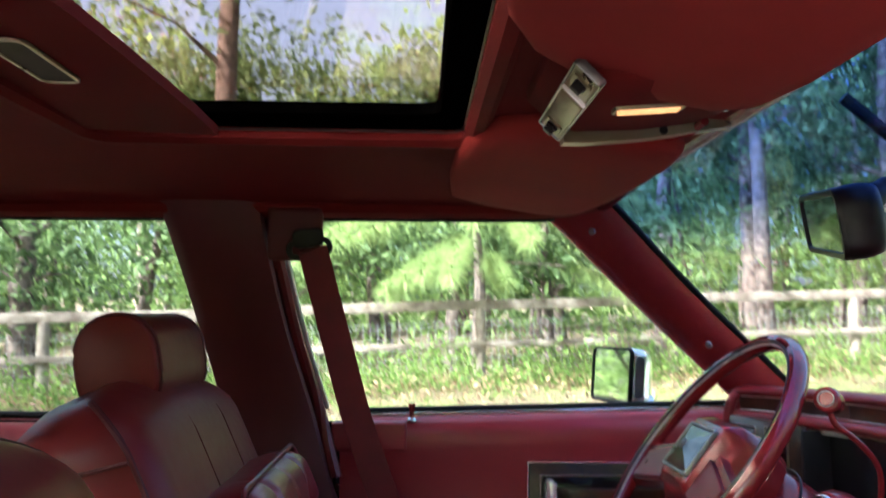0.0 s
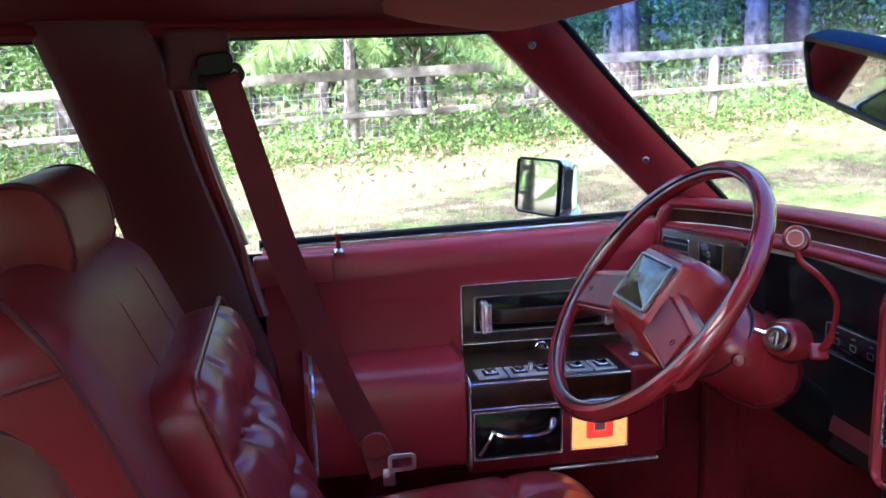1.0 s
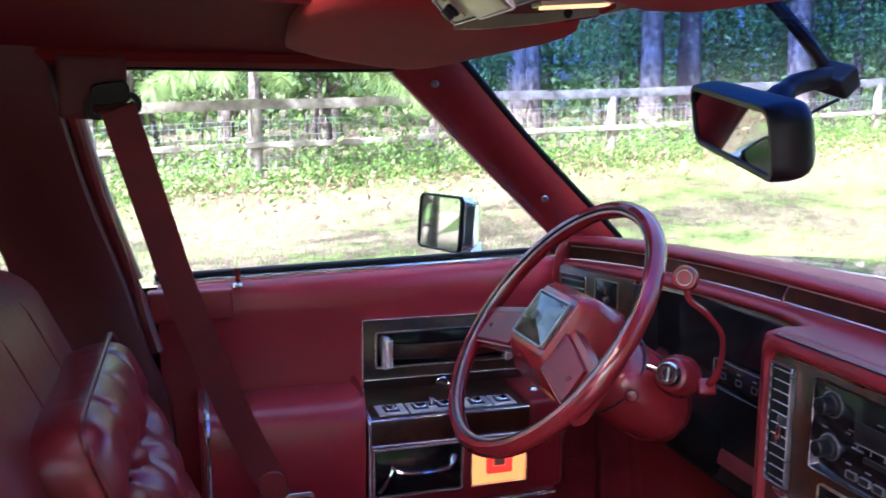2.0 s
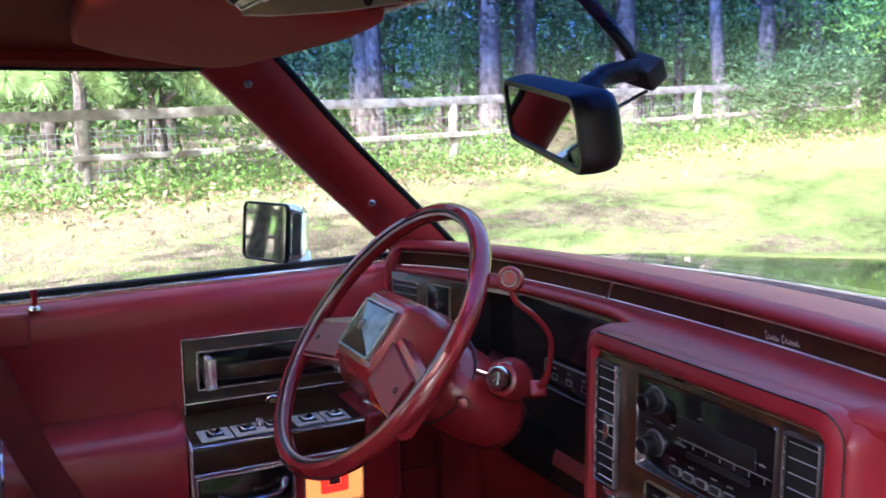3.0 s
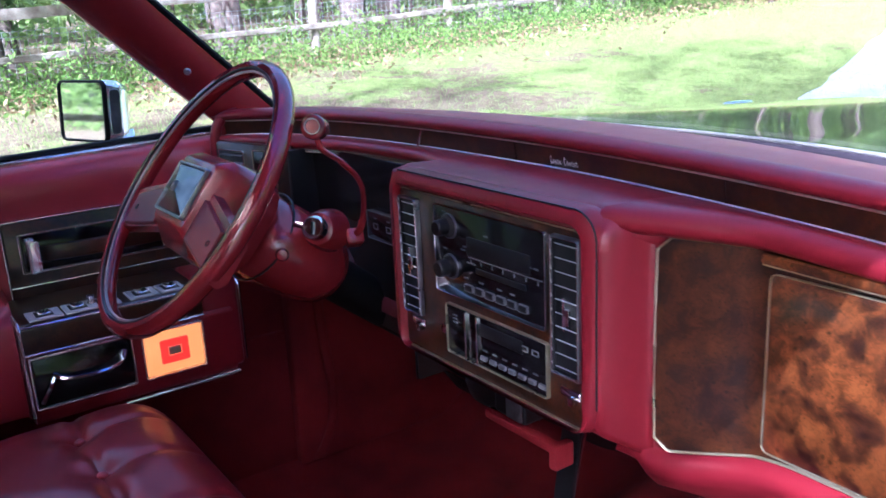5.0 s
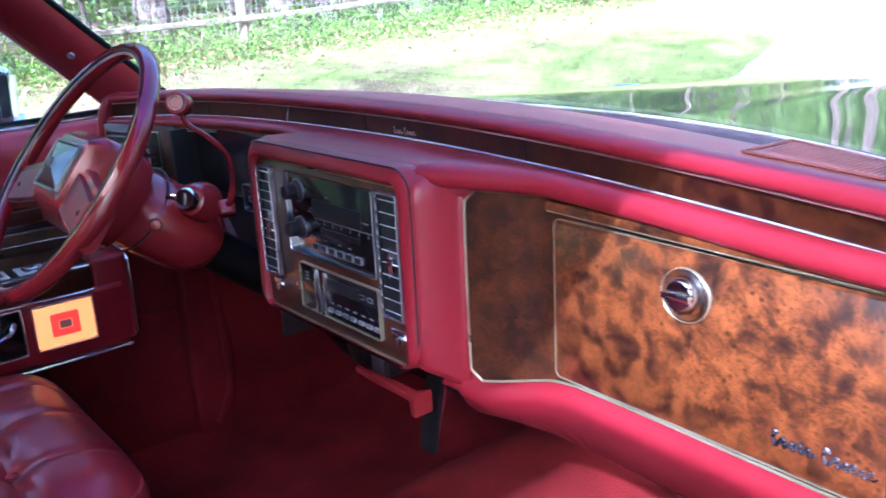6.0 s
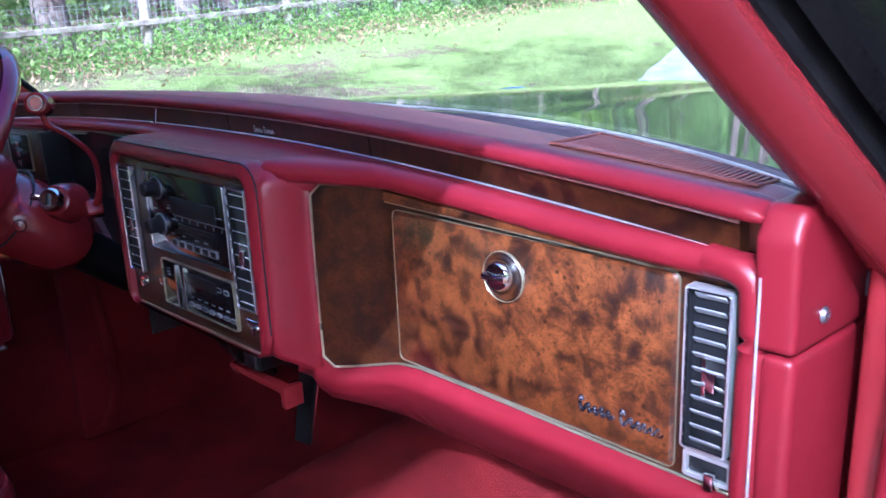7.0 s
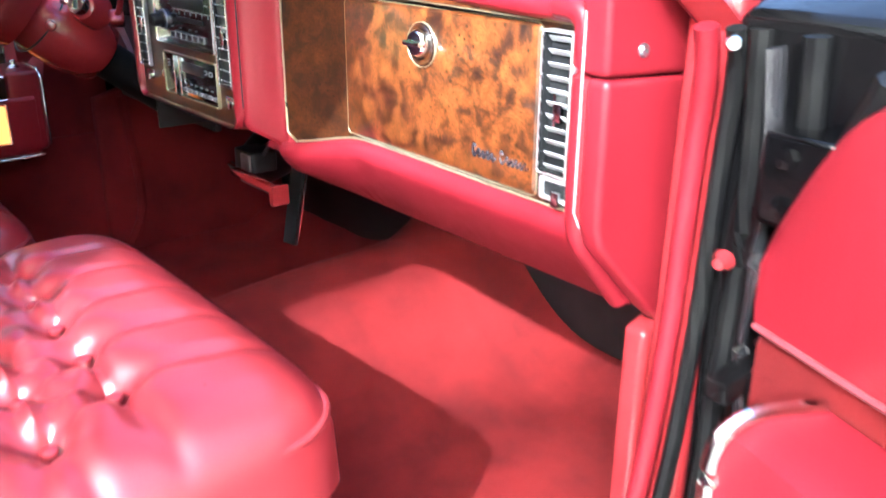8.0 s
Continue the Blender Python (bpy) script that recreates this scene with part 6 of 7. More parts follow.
part("jamb_seal", tube(smooth_path([(0.640, -0.060, 0.96), (0.650, -0.064, 0.80), (0.640, -0.056, 0.66), (0.632, -0.066, 0.55), (0.62, -0.052, 0.32)], 6), 0.010, 8), RUBBER, hinge_post)
for z in (0.86, 0.58):
    hg = part("hinge", join(rbox(0.612, 0.655, -0.10, -0.045, z - 0.035, z + 0.035, 0.006, 3), lathe([(0, -0.03), (0.007, -0.03), (0.007, 0.03), (0, 0.03)], pose(0.626, -0.10, z), 14)), JAMB, hinge_post, "dark steel hinge")
    for dz in (-0.018, 0.018):
        part("bolt", lathe([(0, 0), (0.0085, 0), (0.008, 0.005), (0, 0.006)], aim((0.612, -0.066, z + dz), (-1, 0, 0)), 6), JAMB, hg, "dark bolt")
part("pinch_weld", tube(smooth_path([(0.634, -0.034, 0.95), (0.645, -0.038, 0.86), (0.638, -0.040, 0.78), (0.646, -0.034, 0.70), (0.636, -0.046, 0.62), (0.628, -0.036, 0.52), (0.632, -0.044, 0.42), (0.618, -0.034, 0.33)], 6), 0.0045, 8, flat=2.2), BRIGHTJAMB, hinge_post, "shiny folded edge of the painted jamb")
part("door_switch", lathe([(0, 0), (0.009, 0), (0.008, 0.004), (0.0055, 0.007), (0.0045, 0.013), (0, 0.014)], aim((0.628, -0.018, 0.782), (-1, -0.2, 0)), 14), PLASTIC, hinge_post, "red door lamp switch")
part("screw", screw((0.606, -0.016, 0.953), (-0.8, -0.6, 0)), CHROME, hinge_post)
part("check_strap", rbox(0.56, 0.66, -0.075, -0.055, 0.700, 0.718, 0.003), JAMB, hinge_post, "dark steel door check strap")
part("striker", join(lathe([(0, 0), (0.010, 0), (0.009, 0.004), (0.005, 0.006), (0.005, 0.012), (0, 0.013)], aim((0.632, -0.026, 0.672), (-1, -0.3, 0)), 14)), CHAMPAGNE, hinge_post, "small brass-coloured stud")

# passenger door, swung open
pd = thing("door_3", (0.74, -0.10, 0.35), "open passenger door with red padded panel and armrest", "car door", kind="structure")
PA = radians(70)
PM = Matrix.Translation((0.745, -0.120, 0)) @ Euler((0, 0, PA)).to_matrix().to_4x4()


def pdoor(s, inn, z):
    """s: back from the hinge, inn: into the car when closed."""
    return PM @ Vector((-s, inn, z))


def pd_loft(rows, ss):
    return loft([[pdoor(s, i, z) for i, z in rows(s)] for s in ss])


def door_top(s):
    return 0.945 - 0.20 * smoothstep(0.11, -0.06, s) ** 1.3


DS = [0.012, 0.02, 0.03, 0.04, 0.05, 0.06, 0.07, 0.08, 0.10, 0.12, 0.16, 0.3, 0.5, 0.8, 1.05]
# plain vinyl on this door, since the sun lamp already lights it
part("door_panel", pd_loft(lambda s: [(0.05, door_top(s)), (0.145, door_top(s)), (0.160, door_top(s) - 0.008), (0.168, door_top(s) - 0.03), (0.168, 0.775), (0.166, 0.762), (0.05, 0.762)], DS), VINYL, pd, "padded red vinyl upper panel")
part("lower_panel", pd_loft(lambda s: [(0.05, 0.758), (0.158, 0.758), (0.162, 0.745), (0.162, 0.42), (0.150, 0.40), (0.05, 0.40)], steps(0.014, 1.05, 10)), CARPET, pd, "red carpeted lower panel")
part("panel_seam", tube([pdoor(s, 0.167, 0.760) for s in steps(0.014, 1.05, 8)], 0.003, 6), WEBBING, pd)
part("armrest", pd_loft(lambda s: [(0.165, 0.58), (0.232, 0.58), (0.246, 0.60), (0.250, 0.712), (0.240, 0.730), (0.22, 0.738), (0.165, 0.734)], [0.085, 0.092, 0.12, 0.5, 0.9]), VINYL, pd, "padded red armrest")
part("armrest_band", tube(smooth_path([tuple(pdoor(0.090, i, z)) for i, z in ((0.168, 0.737), (0.215, 0.742), (0.240, 0.736), (0.253, 0.716), (0.253, 0.66), (0.250, 0.585))], 5), 0.0055, 8), CHROME, pd, "bright band round the armrest end")
part("burl_panel", pd_loft(lambda s: [(0.249, 0.64), (0.254, 0.64), (0.254, 0.700), (0.249, 0.700)], [0.14, 0.55]), BURL, pd, "burl wood armrest panel")
part("door_shell", pd_loft(lambda s: [(0.0, 0.93), (0.052, 0.94), (0.052, 0.30), (0.0, 0.26), (-0.02, 0.45), (-0.025, 0.75)], [-0.02, 0.0, 0.3, 1.08]), PAINT, pd, "dark painted door shell")
part("edge_seal", tube([pdoor(0.006, 0.128, z) for z in steps(0.36, 0.74, 8)] + [pdoor(0.03, 0.14, 0.85), pdoor(0.075, 0.142, 0.945)], 0.013, 8), RUBBER, pd, "black rubber edge seal")
part("sill_strip", tube([pdoor(s, 0.062, 0.948) for s in steps(0.06, 1.05, 6)], 0.006, 8), CHROME, pd)

# ---- overhead ----
def visor(flip):
    """A padded sun visor folded up against the headliner."""
    pts = [(0.052, 1.335), (0.047, 1.25), (0.052, 1.14), (0.066, 1.05), (0.095, 0.975), (0.14, 0.930), (0.20, 0.910), (0.262, 0.905), (0.292, 0.93), (0.303, 1.02), (0.298, 1.16), (0.284, 1.28), (0.262, 1.37), (0.235, 1.402), (0.19, 1.40), (0.10, 1.370)]
    cx, cy = 0.17, 1.14
    def lay(k, dz):
        out = []
        for x, y in pts:
            X, Y = cx + (x - cx) * k, cy + (y - cy) * k
            z = roof_z(min(X, 0.3), Y) - 0.014 + dz * 1.25 - 0.004 * smoothstep(0.15, 0.3, X)
            out.append(mir((X, Y, z)) if flip else Vector((X, Y, z)))
        return out
    return loft([lay(0.90, 0.012), lay(0.98, 0.010), lay(1.0, 0.003), lay(0.985, -0.004), lay(0.93, -0.0085), lay(0.80, -0.011), lay(0.5, -0.012), lay(0.2, -0.012)])


for flip in (False, True):
    v = thing("sun_visor", (0.17, 1.14 if not flip else 0.52, 1.33), "padded red cloth sun visor folded up", "sun visor", "sun visors")
    part("pad", visor(flip), LITCLOTH, v, sharp=60)
    rod = [(0.262, 0.90, 1.322), (0.285, 0.885, 1.326), (0.29, 0.86, 1.330)]
    part("pivot_rod", tube([mir(p) if flip else p for p in rod], 0.005, 8), PLASTIC, v)

con = thing("overhead_console", (0.2, MID, 1.33), "red overhead console with metal map light panel", "overhead console")
CY = 0.772  # the console's middle, across
crings = []
for x, k, z0 in ((0.112, 0.86, 1.346), (0.128, 0.93, 1.334), (0.146, 0.97, 1.317), (0.156, 1.0, 1.314), (0.22, 1.0, 1.319), (0.28, 0.97, 1.329), (0.312, 0.90, 1.338)):
    crings.append([(x, CY + 0.106 * k * q, z0 + d) for q, d in ((-1.04, 0.016), (-1, 0.006), (-0.94, 0.001), (-0.3, 0), (0.3, 0), (0.94, 0.001), (1, 0.006), (1.04, 0.016))] + [(x, CY + 0.135, 1.365), (x, CY - 0.135, 1.365)])
part("body", loft(crings), CLOTH, con, "smooth red console body", sharp=50)
tilt = radians(-45)
fm = Matrix(((0, math.sin(tilt), -math.cos(tilt), 0.1375), (-1, 0, 0, 0.757), (0, math.cos(tilt), math.sin(tilt), 1.3215), (0, 0, 0, 1)))
face = part("light_panel", moved(plate(0.200, 0.026, 0.003, 0.006, 0.0015), fm), CHAMPAGNE, con, "champagne metal switch panel")
part("panel_rim", moved(frame_ring(0.204, 0.029, 0.004, 0.0018, 0.0072, 0.0006), fm), GUNMETAL, face)
lens_cover = part("lens", moved(plate(0.070, 0.024, 0.002, 0.005, 0.0012), fm @ pose(0.006, -0.001, 0.006)), CHAMPAGNE, face, "square map lamp cover")
part("lens_rim", moved(frame_ring(0.074, 0.028, 0.003, 0.0016, 0.0035, 0.0005), fm @ pose(0.006, -0.001, 0.006)), SATIN, lens_cover)
for sx in (-1, 1):
    sw_ = part("switch_well", moved(plate(0.026, 0.019, 0.004, 0.0018, 0.0006), fm @ pose(sx * 0.072, 0, 0.006)), CHAMPAGNE, face)
    part("switch", join(moved(plate(0.016, 0.012, 0.005, 0.003, 0.001), fm @ pose(sx * 0.072, 0, 0.0072)), moved(rbox(-0.004, 0.004, -0.005, 0.005, 0, 0.008, 0.001), fm @ pose(sx * 0.076, 0, 0.0072))), BLACK, sw_, "black rocker switch")
part("edge_strip", loft([[(x, y0, z + 0.012), (x, y0, z + 0.001), (x, y0 + 0.001, z), (x, y0 + 0.024, z + 0.001), (x, y0 + 0.026, z + 0.012)] for x, y0, z in ((0.146, 0.846, 1.3035), (0.17, 0.850, 1.3045), (0.23, 0.862, 1.312), (0.29, 0.874, 1.323), (0.326, 0.882, 1.331))]), CHAMPAGNE, con, "pale metal edge strip")
for x in (0.250, 0.288):
    z_ = 1.312 + (x - 0.23) * 0.18
    part("screw", lathe([(0, 0), (0.005, 0), (0.004, 0.002), (0, 0.002)], aim((x, 0.862 + (x - 0.23) * 0.2, z_ + 0.006), (0, -1, 0)), 10), BLACK, con)
part("lamp_slit", moved(rbox(-0.027, 0.027, -0.006, 0.006, -0.003, 0.003, 0.001), pose(0.206, 0.757, 1.3155, 0, -4.5, 0)), WARMSLIT, con, "lit warm map lamp slit")
part("lamp_slit_rim", moved(frame_ring(0.064, 0.019, 0.003, 0.003, 0.005, 0.001), pose(0.206, 0.757, 1.3195, 180, -4.5, 0)), CHAMPAGNE, con)

# rear-view mirror
rv = thing("rear_view_mirror", (0.42, 0.79, 1.25), "black rear-view mirror on a stalk from the windscreen", "rear-view mirror")
RL, RR = Vector((0.4165, 0.911, 1.234)), Vector((0.3525, 0.704, 1.2105))
rx = (RR - RL).normalized()
rz = Vector((-0.936, 0.341, -0.17)).normalized()
rz = (rz - rx * rz.dot(rx)).normalized()
ry = rz.cross(rx)
rc = (RL + RR) / 2
RM = Matrix(((rx.x, ry.x, rz.x, rc.x), (rx.y, ry.y, rz.y, rc.y), (rx.z, ry.z, rz.z, rc.z), (0, 0, 0, 1)))
mw = (RR - RL).length
mh = 0.046
part("housing", loft([[RM @ Vector((x, y, z)) for x, y in outline(mw * k + 0.012, mh * k2 + 0.014, 0.018, 5)] for z, k, k2 in ((0.003, 1.0, 1.0), (0.0, 1.012, 1.03), (-0.008, 1.018, 1.06), (-0.018, 1.012, 1.04), (-0.025, 0.985, 0.97), (-0.030, 0.93, 0.84), (-0.033, 0.6, 0.5))]), BLACK, rv, "black plastic housing")
part("bezel", moved(frame_ring(mw + 0.013, mh + 0.015, 0.018, 0.0065, 0.0045, 0.002), RM @ pose(0, 0, 0.001)), BLACK, rv)
part("mirror_glass", moved(plate(mw + 0.001, mh + 0.003, 0.012, 0.002, 0.0005), RM @ pose(0, 0, 0.0015)), MIRROR, rv, "mirror glass", sharp=4)
mount = Vector((0.492, 0.812, 1.268))
part("arm", tube(smooth_path([tuple(RM @ Vector((0.0, 0.01, -0.035))), tuple(rc.lerp(mount, 0.55) + Vector((0.004, 0, 0.012))), tuple(mount)], 6), [0.013] * 4 + [0.010] * 9, 10), BLACK, rv, "black mirror arm")
part("mount", moved(rbox(-0.012, 0.012, -0.020, 0.016, -0.014, 0.010, 0.005, 3), pose(mount.x, mount.y, mount.z, 20, -40, 0)), BLACK, rv, "black mount block on the glass")
part("rod", tube(smooth_path([tuple(mount + Vector((-0.004, 0.01, 0.012))), (0.452, 0.806, 1.302), (0.404, 0.806, 1.342)], 5), 0.0062, 8), BLACK, rv, "thin black wire cover")
part("lead", tube(smooth_path([tuple(mount + Vector((0, -0.01, -0.02))), tuple(mount + Vector((-0.02, 0.0, -0.032))), tuple(RM @ Vector((0.04, 0.0, -0.04)))], 6), 0.0018, 6), BLACK, rv)

# ---- outside of the car ahead of the windscreen ----
def bonnet_z(x, y):
    u = abs(y - MID)
    fall = (0.025 + 0.035 * max(-0.4, x - 1.5)) * min(1.05, u / 0.87) ** 3
    return 0.955 - 0.044 * (x - 0.9) - 0.03 * smoothstep(2.35, 2.62, x) + 0.004 * math.exp(-(u / 0.10) ** 2) - fall - 0.14 * smoothstep(0.86, 0.97, u)


def cowl_x(y):
    return 1.03 - 0.29 * (min(1, abs(y - MID) / 0.76)) ** 2.2


whole("car_bonnet", slab(lambda u, v: Vector((cowl_x(-0.13 + 1.92 * v) + 0.05 + (2.55 - cowl_x(-0.13 + 1.92 * v)) * u, -0.13 + 1.92 * v, bonnet_z(cowl_x(-0.13 + 1.92 * v) + (2.55 - cowl_x(-0.13 + 1.92 * v)) * u, -0.13 + 1.92 * v))), 24, 64, (0, 0, -0.05)), PAINT, "long glossy dark bonnet of the car", "car bonnet", kind="structure")
whole("cowl", loft([[(cowl_x(y) - 0.055, y, 0.975), (cowl_x(y) + 0.0, y, 0.968), (cowl_x(y) + 0.055, y, 0.966), (cowl_x(y) + 0.055, y, 0.93), (cowl_x(y) - 0.055, y, 0.93)] for y in steps(0.06, 1.60, 24)]), COWLBLACK, "black cowl panel under the windscreen", "cowl", kind="structure")
whole("trim_cowl", tube([(cowl_x(y) - 0.048, y, 0.988) for y in steps(0.09, 1.57, 24)], 0.0026, 8), PALELINE, "pale trim along the foot of the windscreen", "windscreen trim", kind="structure")
whole("windscreen_seal", loft([[(pad_back(y) - 0.006, y, 0.999), (pad_back(y) + 0.02, y, 0.996), (cowl_x(y) - 0.052, y, 0.982), (cowl_x(y) - 0.052, y, 0.972), (pad_back(y) - 0.006, y, 0.985)] for y in steps(0.10, 1.56, 32)]), COWLBLACK, "dull dark panel along the foot of the windscreen", "windscreen seal", kind="structure")
tell = thing("fender_lamp", (2.05, 1.63, 0.87), "small chrome lamp marker on the wing's tip", "lamp marker")
part("body", loft([[(x, 1.63 + y * k, bonnet_z(2.08, 1.63) - 0.006 + max(0, z + 0.014) * k) for y, z in outline(0.05, 0.03, 0.012, 4)] for x, k in ((2.04, 0.3), (2.05, 0.5), (2.10, 0.55), (2.15, 0.45), (2.17, 0.2))]), CHROME, tell)

# ---- the rest of the car's shell, out of the camera's sight ----
def body_side(x0, x1, far):
    """Painted flank below the windows."""
    rows = []
    for x in steps(x0, x1, 8):
        drop = 0.075 * smoothstep(0.8, 2.1, x) + 0.09 * smoothstep(2.1, 2.6, x)
        rows.append([(x, 1.668, 0.935 - drop), (x, 1.70, 0.92 - drop), (x, 1.765, 0.84 - drop), (x, 1.79, 0.70), (x, 1.775, 0.45), (x, 1.72, 0.28), (x, 1.665, 0.28)])
    return loft([[p if far else tuple(mir(p)) for p in row] for row in rows])


wing_0 = whole("car_side", body_side(0.80, 2.55, True), PAINT, "dark painted front wing of the car", "car body", kind="structure")
wing_1 = whole("car_side", body_side(0.90, 2.55, False), PAINT, "dark painted front wing of the car", "car body", kind="structure")
wing_2 = whole("car_side", body_side(-1.9, -0.40, False), PAINT, "dark painted rear flank of the car", "car body", kind="structure")
flanks = (wing_0, wing_1, wing_2, side)
whole("car_nose", loft([[(2.56 + d, y, z) for y, z in ((-0.125, 0.34), (0.2, 0.30), (MID, 0.30), (1.46, 0.30), (1.785, 0.34), (1.785, 0.70), (1.46, 0.73), (MID, 0.74), (0.2, 0.73), (-0.125, 0.70))] for d in (0.0, 0.05, 0.09)]), PAINT, "dark painted nose of the car", "car body", kind="structure")
rear_pillar = thing("pillar_trim", (-0.38, 0.1, 0.3), "dark red padded door pillar trim", "pillar trim")
part("trim", loft([[tuple(mir(p) - Vector((0.10, 0, 0))) for p in row] for row in b_rings]), DARKTRIM, rear_pillar)
rd4 = thing("door_4", (-0.9, 0.04, 0.35), "closed rear car door with a red vinyl panel", "car door", kind="structure")
part("door_panel", loft([[tuple(mir(p)) for p in ((x, 1.64, 0.93), (x, 1.61, 0.936), (x, 1.596, 0.92), (x, 1.59, 0.86), (x, 1.585, 0.4), (x, 1.66, 0.4), (x, 1.66, 0.92))] for x in steps(-1.5, -0.46, 6)]), VINYL, rd4, "padded red vinyl door panel")
rg4 = part("glass", slab(lambda u, v: mir((-1.4 + 0.93 * u, 1.640 - 0.165 * v, 0.93 + 0.39 * v)), 4, 4, (0, -0.004, 0)), GLASS, rd4, "clear door window")
rg4.visible_shadow = False
for far in (True, False):
    line = smooth_path([(-1.58, 1.47, 1.330), (-0.9, 1.478, 1.346), (-0.2, 1.480, 1.352), (0.2, 1.475, 1.350), (0.30, 1.465, 1.345)], 5)
    whole("roof_edge", tube([p if far else mir(p) for p in line], 0.030, 10), PAINT, "dark painted edge of the car roof", "car roof", kind="structure")
for x in (-1.45, 1.75):
    for y, side, holder in ((1.70, 1, flanks[0 if x > 0 else 3]), (-0.04, -1, flanks[1 if x > 0 else 2])):
        am = aim((x, y, 0.325), (0, side, 0))
        wl = part("wheel", lathe([(0.20, -0.09), (0.30, -0.09), (0.328, -0.06), (0.335, 0.0), (0.328, 0.05), (0.30, 0.07), (0.20, 0.07)], am, 32), RUBBER, holder, "black tyre on a bright steel rim")
        part("rim", lathe([(0, -0.02), (0.20, -0.06), (0.205, 0.06), (0.18, 0.05), (0.08, 0.03), (0.05, 0.05), (0, 0.055)], am, 32), SATIN, wl)

# ---- the land ----
def ground_z(x, y):
    xx = max(-8, min(22, x))
    bank = (0.10 + 0.042 * xx) * smoothstep(4.5, 12.5, y)
    far = 0.02 * max(0, y - 16)
    return bank + far + 0.03 * noise.noise(Vector((x * 0.35, y * 0.35, 0))) * smoothstep(2, 6, abs(y)) - 0.0


def fence_y(x):
    return 13.0 + 0.12 * x


def meadow():
    m, nt, p = shader("grass_ground", (0.08, 0.12, 0.03), 0.95, spec=0.1)
    v = coords(nt)
    broad = noise_tex(nt, v, 0.55, 5, 0.6)
    mid = noise_tex(nt, v, 4.0, 6, 0.7)
    fine = noise_tex(nt, v, 45.0, 5, 0.7)
    grass = ramp(nt, fine.outputs["Fac"], [(0.3, (0.085, 0.125, 0.03)), (0.5, (0.22, 0.26, 0.075)), (0.72, (0.36, 0.37, 0.14))])
    straw = ramp(nt, fine.outputs["Fac"], [(0.3, (0.085, 0.058, 0.035)), (0.5, (0.19, 0.137, 0.088)), (0.72, (0.31, 0.235, 0.158))])
    sep = nt.nodes.new("ShaderNodeSeparateXYZ")
    nt.links.new(v, sep.inputs[0])
    lean = nt.nodes.new("ShaderNodeMapRange")
    lean.inputs[1].default_value, lean.inputs[2].default_value = 3.0, 10.0
    lean.inputs[3].default_value, lean.inputs[4].default_value = 0.11, -0.12
    nt.links.new(sep.outputs[0], lean.inputs[0])
    s1 = nt.nodes.new("ShaderNodeMath")
    s1.operation = "ADD"
    nt.links.new(broad.outputs["Fac"], s1.inputs[0])
    woods = nt.nodes.new("ShaderNodeMapRange")
    woods.inputs[1].default_value, woods.inputs[2].default_value = 13.5, 15.5
    woods.inputs[3].default_value, woods.inputs[4].default_value = 0.0, 0.30
    nt.links.new(sep.outputs[1], woods.inputs[0])
    both = nt.nodes.new("ShaderNodeMath")
    both.operation = "ADD"
    nt.links.new(lean.outputs[0], both.inputs[0])
    nt.links.new(woods.outputs[0], both.inputs[1])
    nt.links.new(both.outputs[0], s1.inputs[1])
    s2 = nt.nodes.new("ShaderNodeMath")
    s2.operation = "MULTIPLY_ADD"
    s2.inputs[1].default_value = 0.7
    nt.links.new(mid.outputs["Fac"], s2.inputs[0])
    nt.links.new(s1.outputs[0], s2.inputs[2])
    fac = ramp(nt, s2.outputs[0], [(0.84, (0, 0, 0)), (0.93, (1, 1, 1))])
    clump = ramp(nt, noise_tex(nt, v, 7.0, 5, 0.7).outputs["Fac"], [(0.34, (0.5, 0.5, 0.45)), (0.58, (1, 1, 1))])
    nt.links.new(mixed(nt, 0.8, mixed(nt, fac, grass, straw), clump, "MULTIPLY"), p.inputs["Base Color"])
    bumped(nt, p, fine.outputs["Fac"], 0.8, 0.03)
    return m


GROUND = meadow()
ROADM = tones("pale_road", (0.27, 0.27, 0.285), (0.38, 0.38, 0.395), 3, 0.85, 60, 0.4, 0.01)
xs_g = sorted(set([-900, -300, -120, -60] + [-40 + 2 * k for k in range(8)] + [-24 + 0.8 * k for k in range(80)] + [40 + 3 * k for k in range(10)] + [75, 120, 300, 900]))
ys_g = sorted(set([-900, -300, -100, -40, -20, -10, -5] + [-3 + 0.6 * k for k in range(58)] + [32 + 2 * k for k in range(12)] + [60, 90, 200, 900]))
gb = bmesh.new()
gv = [[gb.verts.new((x, y, ground_z(x, y))) for y in ys_g] for x in xs_g]
for i in range(len(xs_g) - 1):
    for j in range(len(ys_g) - 1):
        gb.faces.new((gv[i][j], gv[i + 1][j], gv[i + 1][j + 1], gv[i][j + 1]))
whole("ground", gb, GROUND, "sunlit rough grass with dry straw patches", "ground", kind="structure")
rdir = Vector((1, 0.42, 0)).normalized()
rn = Vector((-rdir.y, rdir.x, 0))
rp0 = Vector((4.5, 1.2, 0))
whole("road", slab(lambda u, v: (lambda q: Vector((q.x, q.y, ground_z(q.x, q.y) + 0.016)))(rp0 + rdir * (60 * u * u + 2 * u) + rn * (-2.2 + 4.7 * v + 0.12 * noise.noise(Vector((u * 30, v, 0))))), 80, 8, (0, 0, -0.012)), ROADM, "pale sunlit driveway across the grass", "driveway", kind="structure")

WOOD = tones("weathered_grey_wood", (0.14, 0.105, 0.078), (0.30, 0.25, 0.20), 6, 0.9, 80, 0.6, 0.006)
BARK = tones("pine_bark", (0.045, 0.032, 0.026), (0.17, 0.125, 0.10), 9, 0.95, 30, 0.9, 0.03)
